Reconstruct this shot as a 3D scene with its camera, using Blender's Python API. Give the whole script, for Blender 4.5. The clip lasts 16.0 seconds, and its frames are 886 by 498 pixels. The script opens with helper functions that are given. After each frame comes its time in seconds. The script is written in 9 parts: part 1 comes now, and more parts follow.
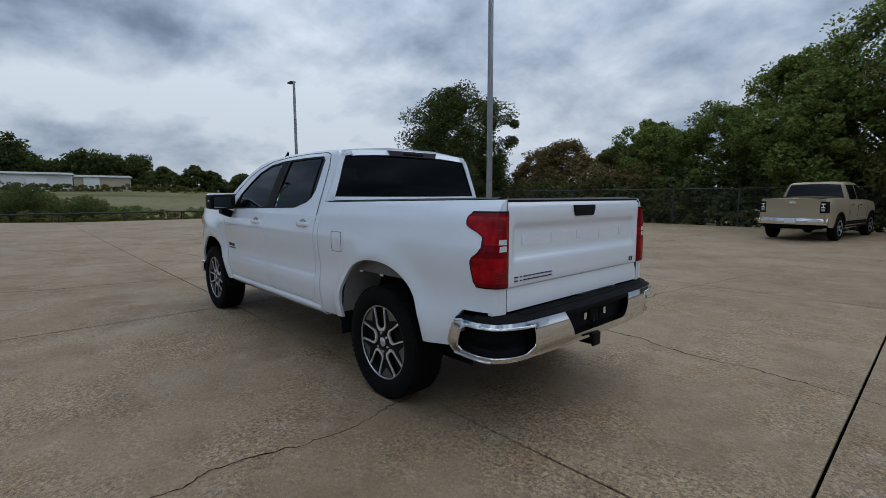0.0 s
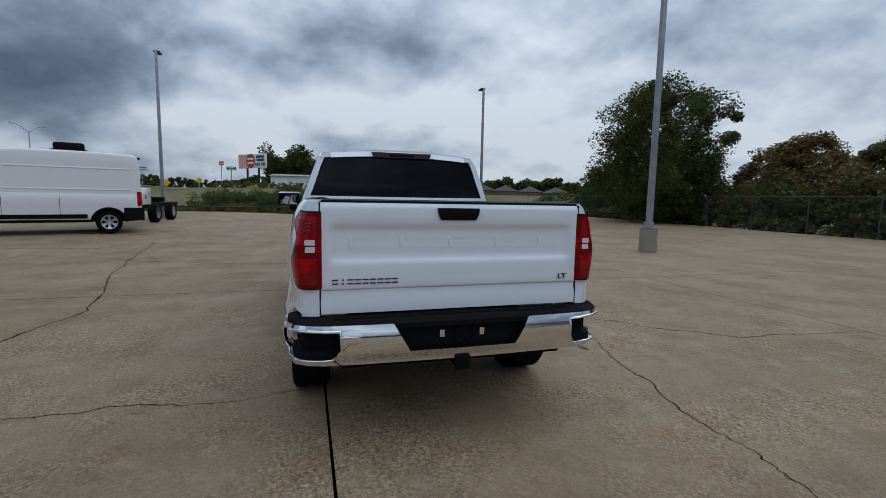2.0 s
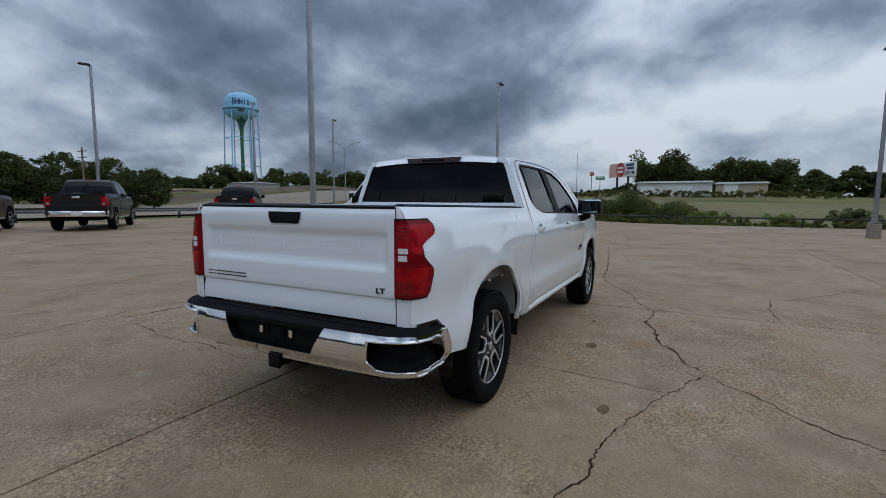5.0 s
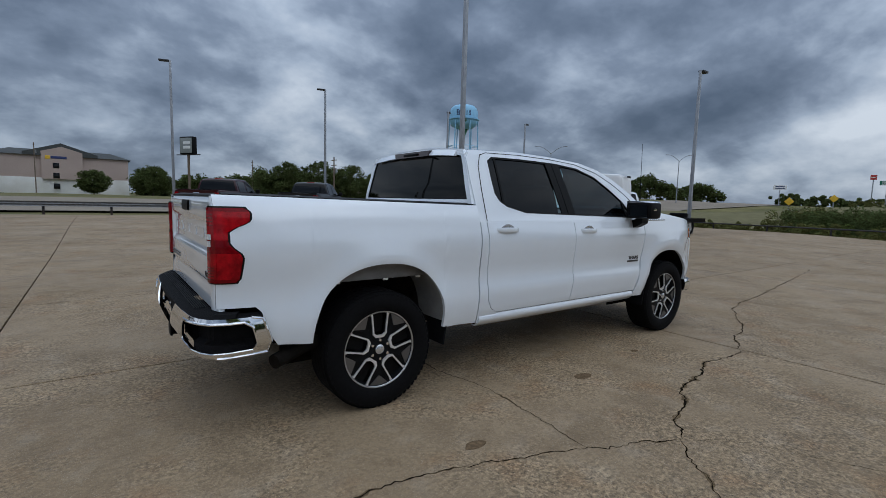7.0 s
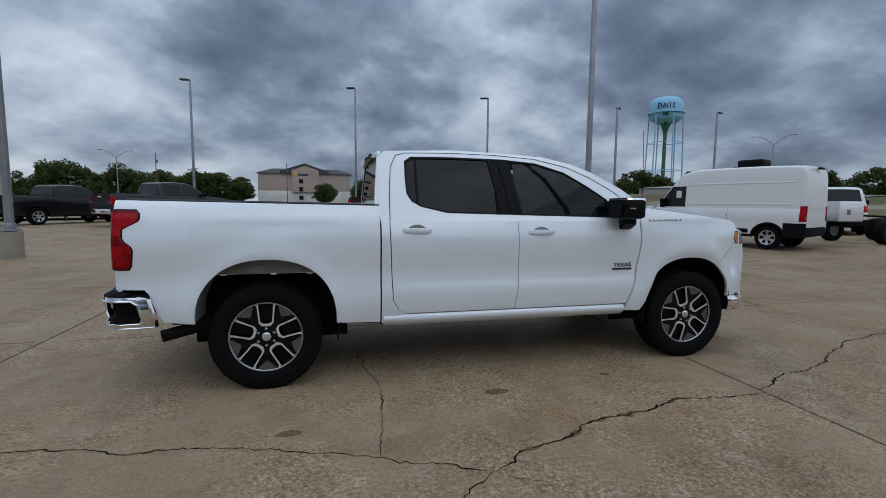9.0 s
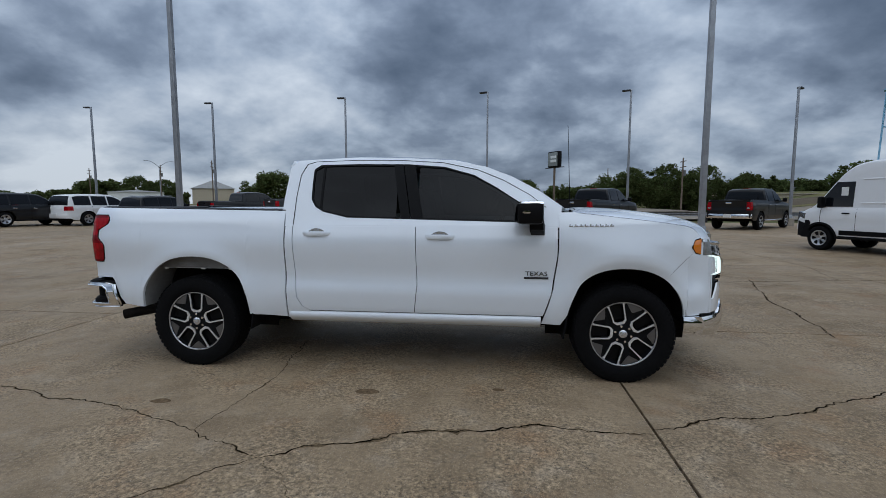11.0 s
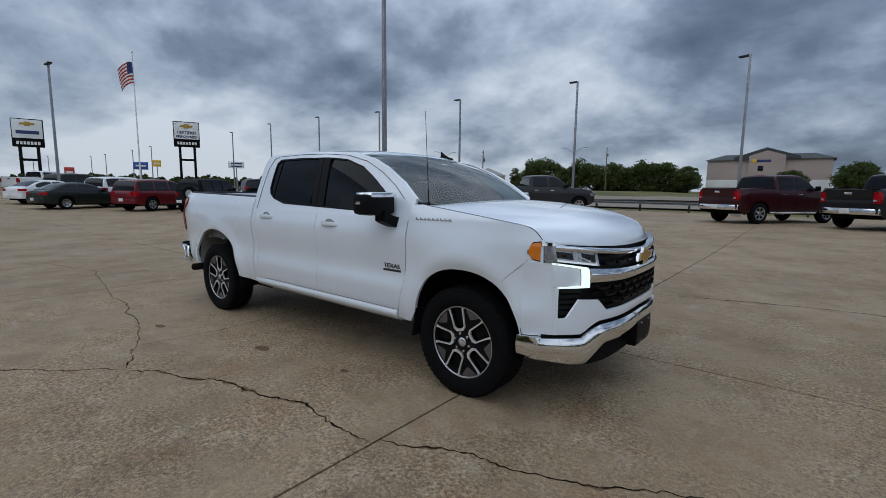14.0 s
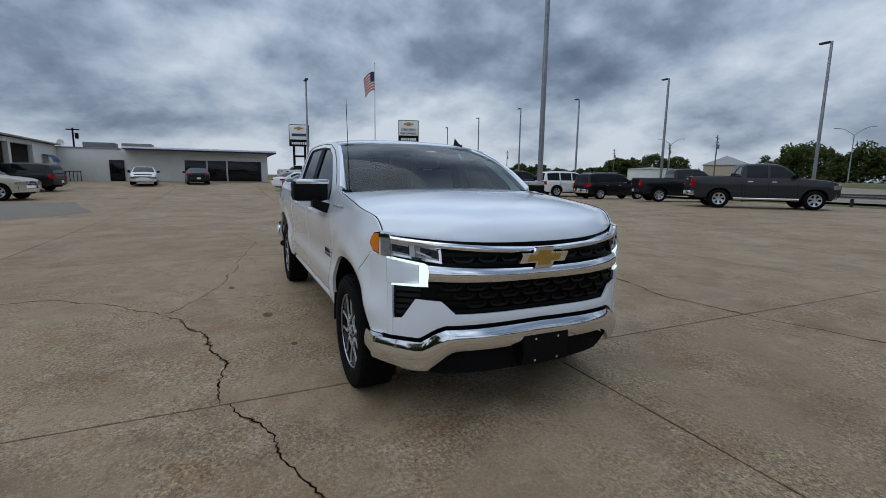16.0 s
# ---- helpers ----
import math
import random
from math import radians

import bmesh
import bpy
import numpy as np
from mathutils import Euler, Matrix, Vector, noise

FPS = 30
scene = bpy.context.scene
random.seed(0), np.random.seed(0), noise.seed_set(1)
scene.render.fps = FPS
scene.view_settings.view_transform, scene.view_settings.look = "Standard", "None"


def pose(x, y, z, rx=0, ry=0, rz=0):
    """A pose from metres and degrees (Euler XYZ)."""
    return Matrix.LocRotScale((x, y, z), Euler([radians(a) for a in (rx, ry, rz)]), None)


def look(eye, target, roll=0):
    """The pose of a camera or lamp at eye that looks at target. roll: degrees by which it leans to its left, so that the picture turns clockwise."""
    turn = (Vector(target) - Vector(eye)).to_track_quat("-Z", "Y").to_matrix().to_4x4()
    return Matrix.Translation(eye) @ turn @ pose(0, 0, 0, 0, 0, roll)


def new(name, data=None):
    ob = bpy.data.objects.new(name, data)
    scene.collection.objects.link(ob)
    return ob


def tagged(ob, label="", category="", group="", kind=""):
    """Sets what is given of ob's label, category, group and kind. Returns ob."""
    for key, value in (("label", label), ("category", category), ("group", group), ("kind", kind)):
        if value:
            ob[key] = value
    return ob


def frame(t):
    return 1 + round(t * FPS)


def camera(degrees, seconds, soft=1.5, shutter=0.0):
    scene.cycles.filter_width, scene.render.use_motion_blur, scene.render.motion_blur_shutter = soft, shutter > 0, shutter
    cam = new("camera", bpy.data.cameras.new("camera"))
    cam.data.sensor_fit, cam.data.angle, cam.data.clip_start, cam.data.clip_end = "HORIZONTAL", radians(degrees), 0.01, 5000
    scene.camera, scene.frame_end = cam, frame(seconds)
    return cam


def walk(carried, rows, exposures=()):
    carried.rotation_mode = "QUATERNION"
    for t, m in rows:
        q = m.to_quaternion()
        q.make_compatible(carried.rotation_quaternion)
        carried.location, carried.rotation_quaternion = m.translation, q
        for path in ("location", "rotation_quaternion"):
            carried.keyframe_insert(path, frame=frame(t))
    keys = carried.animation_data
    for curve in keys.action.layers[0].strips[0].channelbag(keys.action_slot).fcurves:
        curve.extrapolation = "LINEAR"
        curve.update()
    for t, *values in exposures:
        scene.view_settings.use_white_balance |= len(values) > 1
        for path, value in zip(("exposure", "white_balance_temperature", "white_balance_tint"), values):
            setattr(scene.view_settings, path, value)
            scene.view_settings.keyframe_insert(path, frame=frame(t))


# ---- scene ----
import itertools

cam = camera(87.3, 16.0, 0.6)
PATH = [
    (0, (-2.721, 2.874, 1.465), (-1.259, 1.528, 1.24), -0.1),
    (0.5, (-3.053, 2.452, 1.472), (-1.45, 1.276, 1.259), 0.5),
    (1, (-3.385, 1.965, 1.483), (-1.662, 0.974, 1.267), 0.8),
    (1.5, (-3.555, 1.429, 1.473), (-1.729, 0.642, 1.253), 1.0),
    (2, (-3.698, 0.886, 1.472), (-1.792, 0.324, 1.25), 1.1),
    (2.5, (-3.709, 0.367, 1.445), (-1.747, 0.047, 1.219), 1.1),
    (3, (-3.725, -0.173, 1.439), (-1.74, -0.244, 1.208), 1.0),
    (3.5, (-3.671, -0.719, 1.447), (-1.694, -0.529, 1.219), 0.8),
    (4, (-3.554, -1.244, 1.458), (-1.617, -0.799, 1.232), 0.6),
    (4.5, (-3.389, -1.762, 1.472), (-1.528, -1.064, 1.255), 0.4),
    (5, (-3.133, -2.214, 1.478), (-1.372, -1.288, 1.272), 0.3),
    (5.2, (-3.028, -2.421, 1.467), (-1.313, -1.411, 1.267), 0.3),
    (7.3, (-1.24, -3.939, 1.437), (-0.157, -2.271, 1.229), 1.3),
    (7.5, (-1.039, -4.078, 1.463), (-0.03, -2.365, 1.251), 1.0),
    (8, (-0.532, -4.311, 1.447), (0.3, -2.504, 1.239), 0.7),
    (8.5, (-0.018, -4.536, 1.445), (0.631, -2.654, 1.25), 0.6),
    (9, (0.507, -4.673, 1.443), (0.968, -2.737, 1.247), 0.5),
    (9.2, (0.711, -4.712, 1.477), (1.096, -2.759, 1.274), 0.5),
    (11.3, (3.055, -4.868, 1.481), (2.724, -2.905, 1.289), 0.1),
    (11.5, (3.277, -4.835, 1.479), (2.873, -2.886, 1.285), 0.2),
    (12, (3.842, -4.727, 1.483), (3.261, -2.824, 1.278), 0.5),
    (12.5, (4.359, -4.527, 1.484), (3.6, -2.69, 1.263), 0.7),
    (13, (4.871, -4.302, 1.508), (3.938, -2.549, 1.273), 0.8),
    (13.5, (5.305, -3.991, 1.52), (4.211, -2.335, 1.275), 0.8),
    (14, (5.748, -3.656, 1.538), (4.502, -2.113, 1.28), 0.7),
    (14.5, (6.131, -3.255, 1.527), (4.734, -1.848, 1.258), 0.5),
    (15, (6.519, -2.806, 1.535), (4.977, -1.564, 1.253), 0.6),
    (15.5, (6.793, -2.284, 1.531), (5.116, -1.234, 1.238), 0.7),
    (16, (7.038, -1.748, 1.537), (5.246, -0.914, 1.23), 0.8),
]
walk(cam, [(t, look(eye, target, roll)) for t, eye, target, roll in PATH])


# world: overcast sky with broken cloud, brighter towards the hidden sun
SUN_AZ, SUN_EL = radians(-112), radians(64)
world = bpy.data.worlds.new("overcast_sky")
scene.world = world
world.use_nodes = True
wn, wl = world.node_tree.nodes, world.node_tree.links
wn.clear()


def wnode(kind, **inputs):
    n = wn.new(kind)
    for key, value in inputs.items():
        k = key.replace("_", " ")
        if isinstance(value, bpy.types.NodeSocket):
            wl.new(value, n.inputs[k])
        else:
            n.inputs[k].default_value = value
    return n


def wmath(op, a, b=0.0):
    n = wn.new("ShaderNodeMath")
    n.operation = op
    for i, v in enumerate((a, b)):
        if isinstance(v, bpy.types.NodeSocket):
            wl.new(v, n.inputs[i])
        else:
            n.inputs[i].default_value = v
    return n.outputs[0]


def wramp(fac, stops):
    n = wn.new("ShaderNodeValToRGB")
    wl.new(fac, n.inputs[0])
    el = n.color_ramp.elements
    while len(el) < len(stops):
        el.new(0.5)
    for e, (p, c) in zip(el, stops):
        e.position, e.color = p, (*c, 1)
    return n.outputs[0]


def wmix(fac, a, b, kind="MIX"):
    n = wn.new("ShaderNodeMixRGB")
    n.blend_type = kind
    for i, v in enumerate((fac, a, b)):
        if isinstance(v, bpy.types.NodeSocket):
            wl.new(v, n.inputs[i])
        else:
            n.inputs[i].default_value = v if i == 0 else (*v, 1)
    return n.outputs[0]


sky_dir = wnode("ShaderNodeTexCoord").outputs["Generated"]
sep = wnode("ShaderNodeSeparateXYZ", Vector=sky_dir)
up = wmath("MAXIMUM", sep.outputs["Z"], 0.0)
lift = wmath("ADD", up, 0.42)
plane = wnode("ShaderNodeCombineXYZ", X=wmath("DIVIDE", sep.outputs["X"], lift), Y=wmath("DIVIDE", sep.outputs["Y"], lift), Z=0.37)
# broad banks, lumpy rolls on them, ragged shreds on their edges
bend = wnode("ShaderNodeTexNoise", Vector=plane.outputs[0], Scale=1.15, Detail=3.0, Roughness=0.5)
warp = wn.new("ShaderNodeVectorMath")
warp.operation = "MULTIPLY_ADD"
wl.new(bend.outputs["Color"], warp.inputs[0])
warp.inputs[1].default_value = (0.22, 0.22, 0.0)
wl.new(plane.outputs[0], warp.inputs[2])


def rolls_at(scale):
    """Thickness of the rolls, looked up a little farther out for their lit and shaded flanks."""
    far = wn.new("ShaderNodeVectorMath")
    far.operation = "SCALE"
    wl.new(warp.outputs[0], far.inputs[0])
    far.inputs["Scale"].default_value = scale
    return wnode("ShaderNodeTexNoise", Vector=far.outputs[0], Scale=1.85, Detail=7.0, Roughness=0.52).outputs["Fac"]


big = wnode("ShaderNodeTexNoise", Vector=warp.outputs[0], Scale=0.85, Detail=3.0, Roughness=0.45)
rolls = rolls_at(1.0)
flank_light = wmath("MULTIPLY", wmath("SUBTRACT", rolls, rolls_at(1.05)), 0.45)
shreds = wnode("ShaderNodeTexNoise", Vector=plane.outputs[0], Scale=6.0, Detail=5.0, Roughness=0.5)
# rounded bellies hanging from the sheet, with lighter seams between them
ragged = wnode("ShaderNodeTexNoise", Vector=plane.outputs[0], Scale=3.6, Detail=5.0, Roughness=0.55)
frayed = wn.new("ShaderNodeVectorMath")
frayed.operation = "MULTIPLY_ADD"
wl.new(ragged.outputs["Color"], frayed.inputs[0])
frayed.inputs[1].default_value = (0.34, 0.34, 0.0)
wl.new(warp.outputs[0], frayed.inputs[2])
bellies = wn.new("ShaderNodeTexVoronoi")
bellies.feature = "SMOOTH_F1"
wl.new(frayed.outputs[0], bellies.inputs["Vector"])
bellies.inputs["Scale"].default_value = 2.5
bellies.inputs["Smoothness"].default_value = 0.5
cloud = wmath("ADD", wmath("ADD", wmath("MULTIPLY", big.outputs["Fac"], 0.26), wmath("MULTIPLY", rolls, 0.62)), wmath("SUBTRACT", wmath("MULTIPLY", shreds.outputs["Fac"], 0.16), 0.03))
cloud = wmath("ADD", wmath("ADD", cloud, flank_light), wmath("MULTIPLY", wmath("SUBTRACT", bellies.outputs["Distance"], 0.46), 0.20))
sunward = wmath("ADD", wmath("MULTIPLY", sep.outputs["X"], math.cos(SUN_AZ)), wmath("MULTIPLY", sep.outputs["Y"], math.sin(SUN_AZ)))
cloud = wmath("ADD", cloud, wmath("MULTIPLY", sunward, 0.018))
# thinner cover over the field side
fieldward = wmath("ADD", wmath("MULTIPLY", sep.outputs["X"], math.cos(radians(-22))), wmath("MULTIPLY", sep.outputs["Y"], math.sin(radians(-22))))
cloud = wmath("ADD", cloud, wmath("MULTIPLY", fieldward, 0.008))
# the cover is thinner along one axis of the sky and thicker across it
cross = wmath("ADD", wmath("MULTIPLY", wmath("SUBTRACT", wmath("MULTIPLY", sep.outputs["X"], sep.outputs["X"]), wmath("MULTIPLY", sep.outputs["Y"], sep.outputs["Y"])), math.cos(radians(297))), wmath("MULTIPLY", wmath("MULTIPLY", sep.outputs["X"], sep.outputs["Y"]), 2 * math.sin(radians(297))))
cloud = wmath("ADD", cloud, wmath("MULTIPLY", cross, 0.068))
low = wmath("POWER", wmath("SUBTRACT", 1.0, wmath("MINIMUM", wmath("MULTIPLY", up, 3.2), 1.0)), 2.0)
cloud = wmath("ADD", cloud, wmath("MULTIPLY", low, 0.165))
tone = wramp(cloud, [(0.29, (0.070, 0.100, 0.152)), (0.39, (0.112, 0.150, 0.216)), (0.47, (0.175, 0.225, 0.31)), (0.56, (0.31, 0.38, 0.485)), (0.73, (0.60, 0.67, 0.76))])
# an overcast dome is several times brighter overhead than at its rim
dome = wmath("ADD", 1.0, wmath("MULTIPLY", wmath("POWER", up, 1.6), SKY_ZENITH := 2.0))
nishita = wn.new("ShaderNodeTexSky")
nishita.sky_type, nishita.sun_disc = "NISHITA", False
nishita.sun_elevation, nishita.sun_rotation = SUN_EL, math.pi / 2 - SUN_AZ
blue = wmix(1.0, nishita.outputs[0], (0.05, 0.05, 0.05), "MULTIPLY")
lit = wmix(1.0, tone, wnode("ShaderNodeCombineXYZ", X=dome, Y=dome, Z=dome).outputs[0], "MULTIPLY")
sky_color = wmix(0.12, lit, blue)
bg = wnode("ShaderNodeBackground", Color=sky_color, Strength=1.0)
wl.new(bg.outputs[0], wnode("ShaderNodeOutputWorld").inputs["Surface"])

sun = new("sun", bpy.data.lights.new("sun", "SUN"))
sun.data.energy, sun.data.angle, sun.data.color = 0.84, radians(90), (0.96, 0.985, 1.0)
sun.matrix_world = look((40 * math.cos(SUN_AZ), 40 * math.sin(SUN_AZ), 40 * math.tan(SUN_EL)), (0, 0, 0))
scene.view_settings.exposure = 0.0


# ---- materials ----
def mat(name, color, rough=0.5, metal=0.0, grain=0.0, scale=20.0, bump=0.0, bump_scale=60.0, second=None, patch=1.5, amount=0.5, coat=0.0, vary=0.0, spec=0.5, detail=6.0, island=False):
    """A surface with variation at two scales: patches of a second colour, fine grain, relief."""
    m = bpy.data.materials.new(name)
    m.use_nodes = True
    n, l = m.node_tree.nodes, m.node_tree.links
    b = n["Principled BSDF"]
    b.inputs["Roughness"].default_value, b.inputs["Metallic"].default_value = rough, metal
    b.inputs["Coat Weight"].default_value, b.inputs["Specular IOR Level"].default_value = coat, spec
    b.inputs["Coat Roughness"].default_value = 0.03
    b.inputs["Base Color"].default_value = (*color, 1)
    if not (grain or bump or second or vary):
        return m
    tc = n.new("ShaderNodeTexCoord").outputs["Object"]
    out = None

    def mix(fac, a, c, kind="MIX"):
        x = n.new("ShaderNodeMixRGB")
        x.blend_type = kind
        for i, v in enumerate((fac, a, c)):
            if isinstance(v, bpy.types.NodeSocket):
                l.new(v, x.inputs[i])
            else:
                x.inputs[i].default_value = v if i == 0 else (*v, 1)
        return x.outputs[0]

    def tex(s, d=detail, r=0.55):
        x = n.new("ShaderNodeTexNoise")
        l.new(tc, x.inputs["Vector"])
        x.inputs["Scale"].default_value, x.inputs["Detail"].default_value, x.inputs["Roughness"].default_value = s, d, r
        return x.outputs["Fac"]

    def ramp(f, a, c):
        x = n.new("ShaderNodeMapRange")
        l.new(f, x.inputs[0])
        x.inputs[1].default_value, x.inputs[2].default_value = a, c
        return x.outputs[0]

    out = color
    if second:
        f = ramp(tex(patch), 0.40, 0.62)
        k = n.new("ShaderNodeMath")
        k.operation = "MULTIPLY"
        l.new(f, k.inputs[0])
        k.inputs[1].default_value = amount
        out = mix(k.outputs[0], out, second)
    if grain:
        g = ramp(tex(scale, 4.0, 0.7), 0.3, 0.7)
        k = n.new("ShaderNodeMapRange")
        l.new(g, k.inputs[0])
        k.inputs[3].default_value, k.inputs[4].default_value = 1 - grain, 1 + grain
        c = n.new("ShaderNodeCombineXYZ")
        for i in range(3):
            l.new(k.outputs[0], c.inputs[i])
        out = mix(1.0, out, c.outputs[0], "MULTIPLY")
    if vary:
        rnd = n.new("ShaderNodeNewGeometry").outputs["Random Per Island"] if island else n.new("ShaderNodeObjectInfo").outputs["Random"]
        k = n.new("ShaderNodeMapRange")
        l.new(rnd, k.inputs[0])
        k.inputs[3].default_value, k.inputs[4].default_value = 1 - vary, 1 + vary
        c = n.new("ShaderNodeCombineXYZ")
        for i in range(3):
            l.new(k.outputs[0], c.inputs[i])
        out = mix(1.0, out, c.outputs[0], "MULTIPLY")
    if isinstance(out, bpy.types.NodeSocket):
        l.new(out, b.inputs["Base Color"])
    if bump:
        x = n.new("ShaderNodeBump")
        x.inputs["Strength"].default_value, x.inputs["Distance"].default_value = bump, 0.01
        l.new(tex(bump_scale), x.inputs["Height"])
        l.new(x.outputs[0], b.inputs["Normal"])
    return m


def concrete_lot():
    """Old exposed-aggregate concrete: warm grey, stained, speckled, polished in the wheel lanes."""
    m = bpy.data.materials.new("lot_concrete")
    m.use_nodes = True
    n, l = m.node_tree.nodes, m.node_tree.links
    b = n["Principled BSDF"]
    pos = n.new("ShaderNodeNewGeometry").outputs["Position"]

    def tex(s, d=6.0, r=0.55, kind="ShaderNodeTexNoise"):
        x = n.new(kind)
        l.new(pos, x.inputs["Vector"])
        x.inputs["Scale"].default_value = s
        if kind == "ShaderNodeTexNoise":
            x.inputs["Detail"].default_value, x.inputs["Roughness"].default_value = d, r
        return x

    def ramp(f, a, c, lo=0.0, hi=1.0):
        x = n.new("ShaderNodeMapRange")
        l.new(f, x.inputs[0])
        for i, v in enumerate((a, c, lo, hi)):
            x.inputs[i + 1].default_value = v
        return x.outputs[0]

    def mix(fac, a, c, kind="MIX"):
        x = n.new("ShaderNodeMixRGB")
        x.blend_type = kind
        for i, v in enumerate((fac, a, c)):
            if isinstance(v, bpy.types.NodeSocket):
                l.new(v, x.inputs[i])
            else:
                x.inputs[i].default_value = v if i == 0 else (*v, 1)
        return x.outputs[0]

    def n_mul(a, c):
        x = n.new("ShaderNodeMath")
        x.operation = "MULTIPLY"
        l.new(a, x.inputs[0])
        l.new(c, x.inputs[1])
        return x.outputs[0]

    def grey(f):
        c = n.new("ShaderNodeCombineXYZ")
        for i in range(3):
            l.new(f, c.inputs[i])
        return c.outputs[0]

    base = mix(ramp(tex(0.35).outputs["Fac"], 0.38, 0.62), LOT_A, LOT_B)
    worn = ramp(tex(0.9, 7.0, 0.6).outputs["Fac"], 0.44, 0.56)
    base = mix(ramp(tex(1.3, 8.0, 0.65).outputs["Fac"], 0.48, 0.68, 0, 0.6), base, LOT_STAIN)
    base = mix(ramp(tex(1.9, 7.0, 0.6).outputs["Fac"], 0.54, 0.70, 0, 0.55), base, (0.25, 0.135, 0.062))
    base = mix(ramp(tex(4.5, 6.0, 0.6).outputs["Fac"], 0.54, 0.70, 0, 0.55), base, LOT_PALE)
    base = mix(ramp(tex(9.0, 6.0, 0.65).outputs["Fac"], 0.52, 0.70, 0, 0.5), base, LOT_STAIN)
    base = mix(ramp(worn, 0, 1, 0.35, 1.0), base, mix(1.0, base, grey(ramp(tex(38, 5.0, 0.85).outputs["Fac"], 0.36, 0.64, 0.42, 1.55)), "MULTIPLY"))
    pits = tex(34, kind="ShaderNodeTexVoronoi")
    base = mix(n_mul(worn, ramp(pits.outputs["Distance"], 0.10, 0.24, 0.75, 0.0)), base, (0.045, 0.035, 0.024))
    stones = tex(58, kind="ShaderNodeTexVoronoi")
    tint = n.new("ShaderNodeSeparateXYZ")
    l.new(stones.outputs["Color"], tint.inputs[0])
    base = mix(ramp(worn, 0, 1, 0.25, 1.0), base, mix(1.0, base, grey(ramp(tint.outputs[0], 0, 1, 0.70, 1.32)), "MULTIPLY"))
    vor = tex(75, kind="ShaderNodeTexVoronoi")
    base = mix(ramp(vor.outputs["Distance"], 0.06, 0.20, 0.6, 0.0), base, (0.60, 0.53, 0.43))
    rnd = n.new("ShaderNodeObjectInfo").outputs["Random"]
    base = mix(1.0, base, grey(ramp(rnd, 0, 1, 0.95, 1.05)), "MULTIPLY")
    l.new(base, b.inputs["Base Color"])
    l.new(ramp(tex(0.8, 6.0, 0.6).outputs["Fac"], 0.35, 0.65, 0.55, 0.8), b.inputs["Roughness"])
    bump = n.new("ShaderNodeBump")
    b.inputs["Specular IOR Level"].default_value = 0.3
    bump.inputs["Strength"].default_value, bump.inputs["Distance"].default_value = 0.8, 0.010
    l.new(tex(90, 5.0, 0.7).outputs["Fac"], bump.inputs["Height"])
    l.new(bump.outputs[0], b.inputs["Normal"])
    return m


def glass(name, tint, rough=0.02, alpha=None):
    m = bpy.data.materials.new(name)
    m.use_nodes = True
    b = m.node_tree.nodes["Principled BSDF"]
    b.inputs["Base Color"].default_value = (*tint, 1)
    b.inputs["Roughness"].default_value, b.inputs["IOR"].default_value = rough, 1.5
    b.inputs["Specular IOR Level"].default_value = 0.3
    b.inputs["Transmission Weight"].default_value = 0.0 if alpha is None else 1.0
    return m


def clear_pane(name, tint, gloss=0.03, power=4.5):
    """A thin tinted pane: see-through with a glossy face."""
    m = bpy.data.materials.new(name)
    m.use_nodes = True
    n, l = m.node_tree.nodes, m.node_tree.links
    n.remove(n["Principled BSDF"])
    tr, gl, fr, mx = n.new("ShaderNodeBsdfTransparent"), n.new("ShaderNodeBsdfGlossy"), n.new("ShaderNodeLayerWeight"), n.new("ShaderNodeMixShader")
    tr.inputs[0].default_value = (*tint, 1)
    gl.inputs["Roughness"].default_value = 0.01
    # gloss grows towards grazing view, alike from both sides
    fr.inputs[0].default_value = 0.5
    pw, ad = n.new("ShaderNodeMath"), n.new("ShaderNodeMath")
    pw.operation, ad.operation = "POWER", "MULTIPLY_ADD"
    l.new(fr.outputs["Facing"], pw.inputs[0])
    pw.inputs[1].default_value = power
    l.new(pw.outputs[0], ad.inputs[0])
    ad.inputs[1].default_value, ad.inputs[2].default_value = 0.70, gloss
    l.new(ad.outputs[0], mx.inputs[0])
    l.new(tr.outputs[0], mx.inputs[1])
    l.new(gl.outputs[0], mx.inputs[2])
    l.new(mx.outputs[0], n["Material Output"].inputs[0])
    return m


def glow(name, color, strength):
    m = bpy.data.materials.new(name)
    m.use_nodes = True
    b = m.node_tree.nodes["Principled BSDF"]
    b.inputs["Base Color"].default_value = (*color, 1)
    b.inputs["Emission Color"].default_value, b.inputs["Emission Strength"].default_value = (*color, 1), strength
    return m


LOT_A, LOT_B, LOT_STAIN, LOT_PALE = (0.255, 0.180, 0.104), (0.315, 0.230, 0.142), (0.145, 0.097, 0.052), (0.41, 0.325, 0.23)
M_LOT = concrete_lot()
M_JOINT = mat("joint_filler", (0.014, 0.011, 0.008), 1.0, grain=0.4, scale=30, spec=0.0)
M_GRASS = mat("grass", (0.098, 0.098, 0.040), 0.95, grain=0.45, scale=3.0, second=(0.20, 0.17, 0.075), patch=0.05, amount=0.75, spec=0.1)
M_FIELD = mat("mown_field", (0.135, 0.122, 0.062), 0.95, grain=0.3, scale=1.0, second=(0.19, 0.17, 0.085), patch=0.04, amount=0.7, spec=0.1)
M_ROAD = mat("road_concrete", (0.25, 0.21, 0.165), 0.9, spec=0.2, grain=0.15, scale=4, second=(0.18, 0.15, 0.115), patch=0.15)
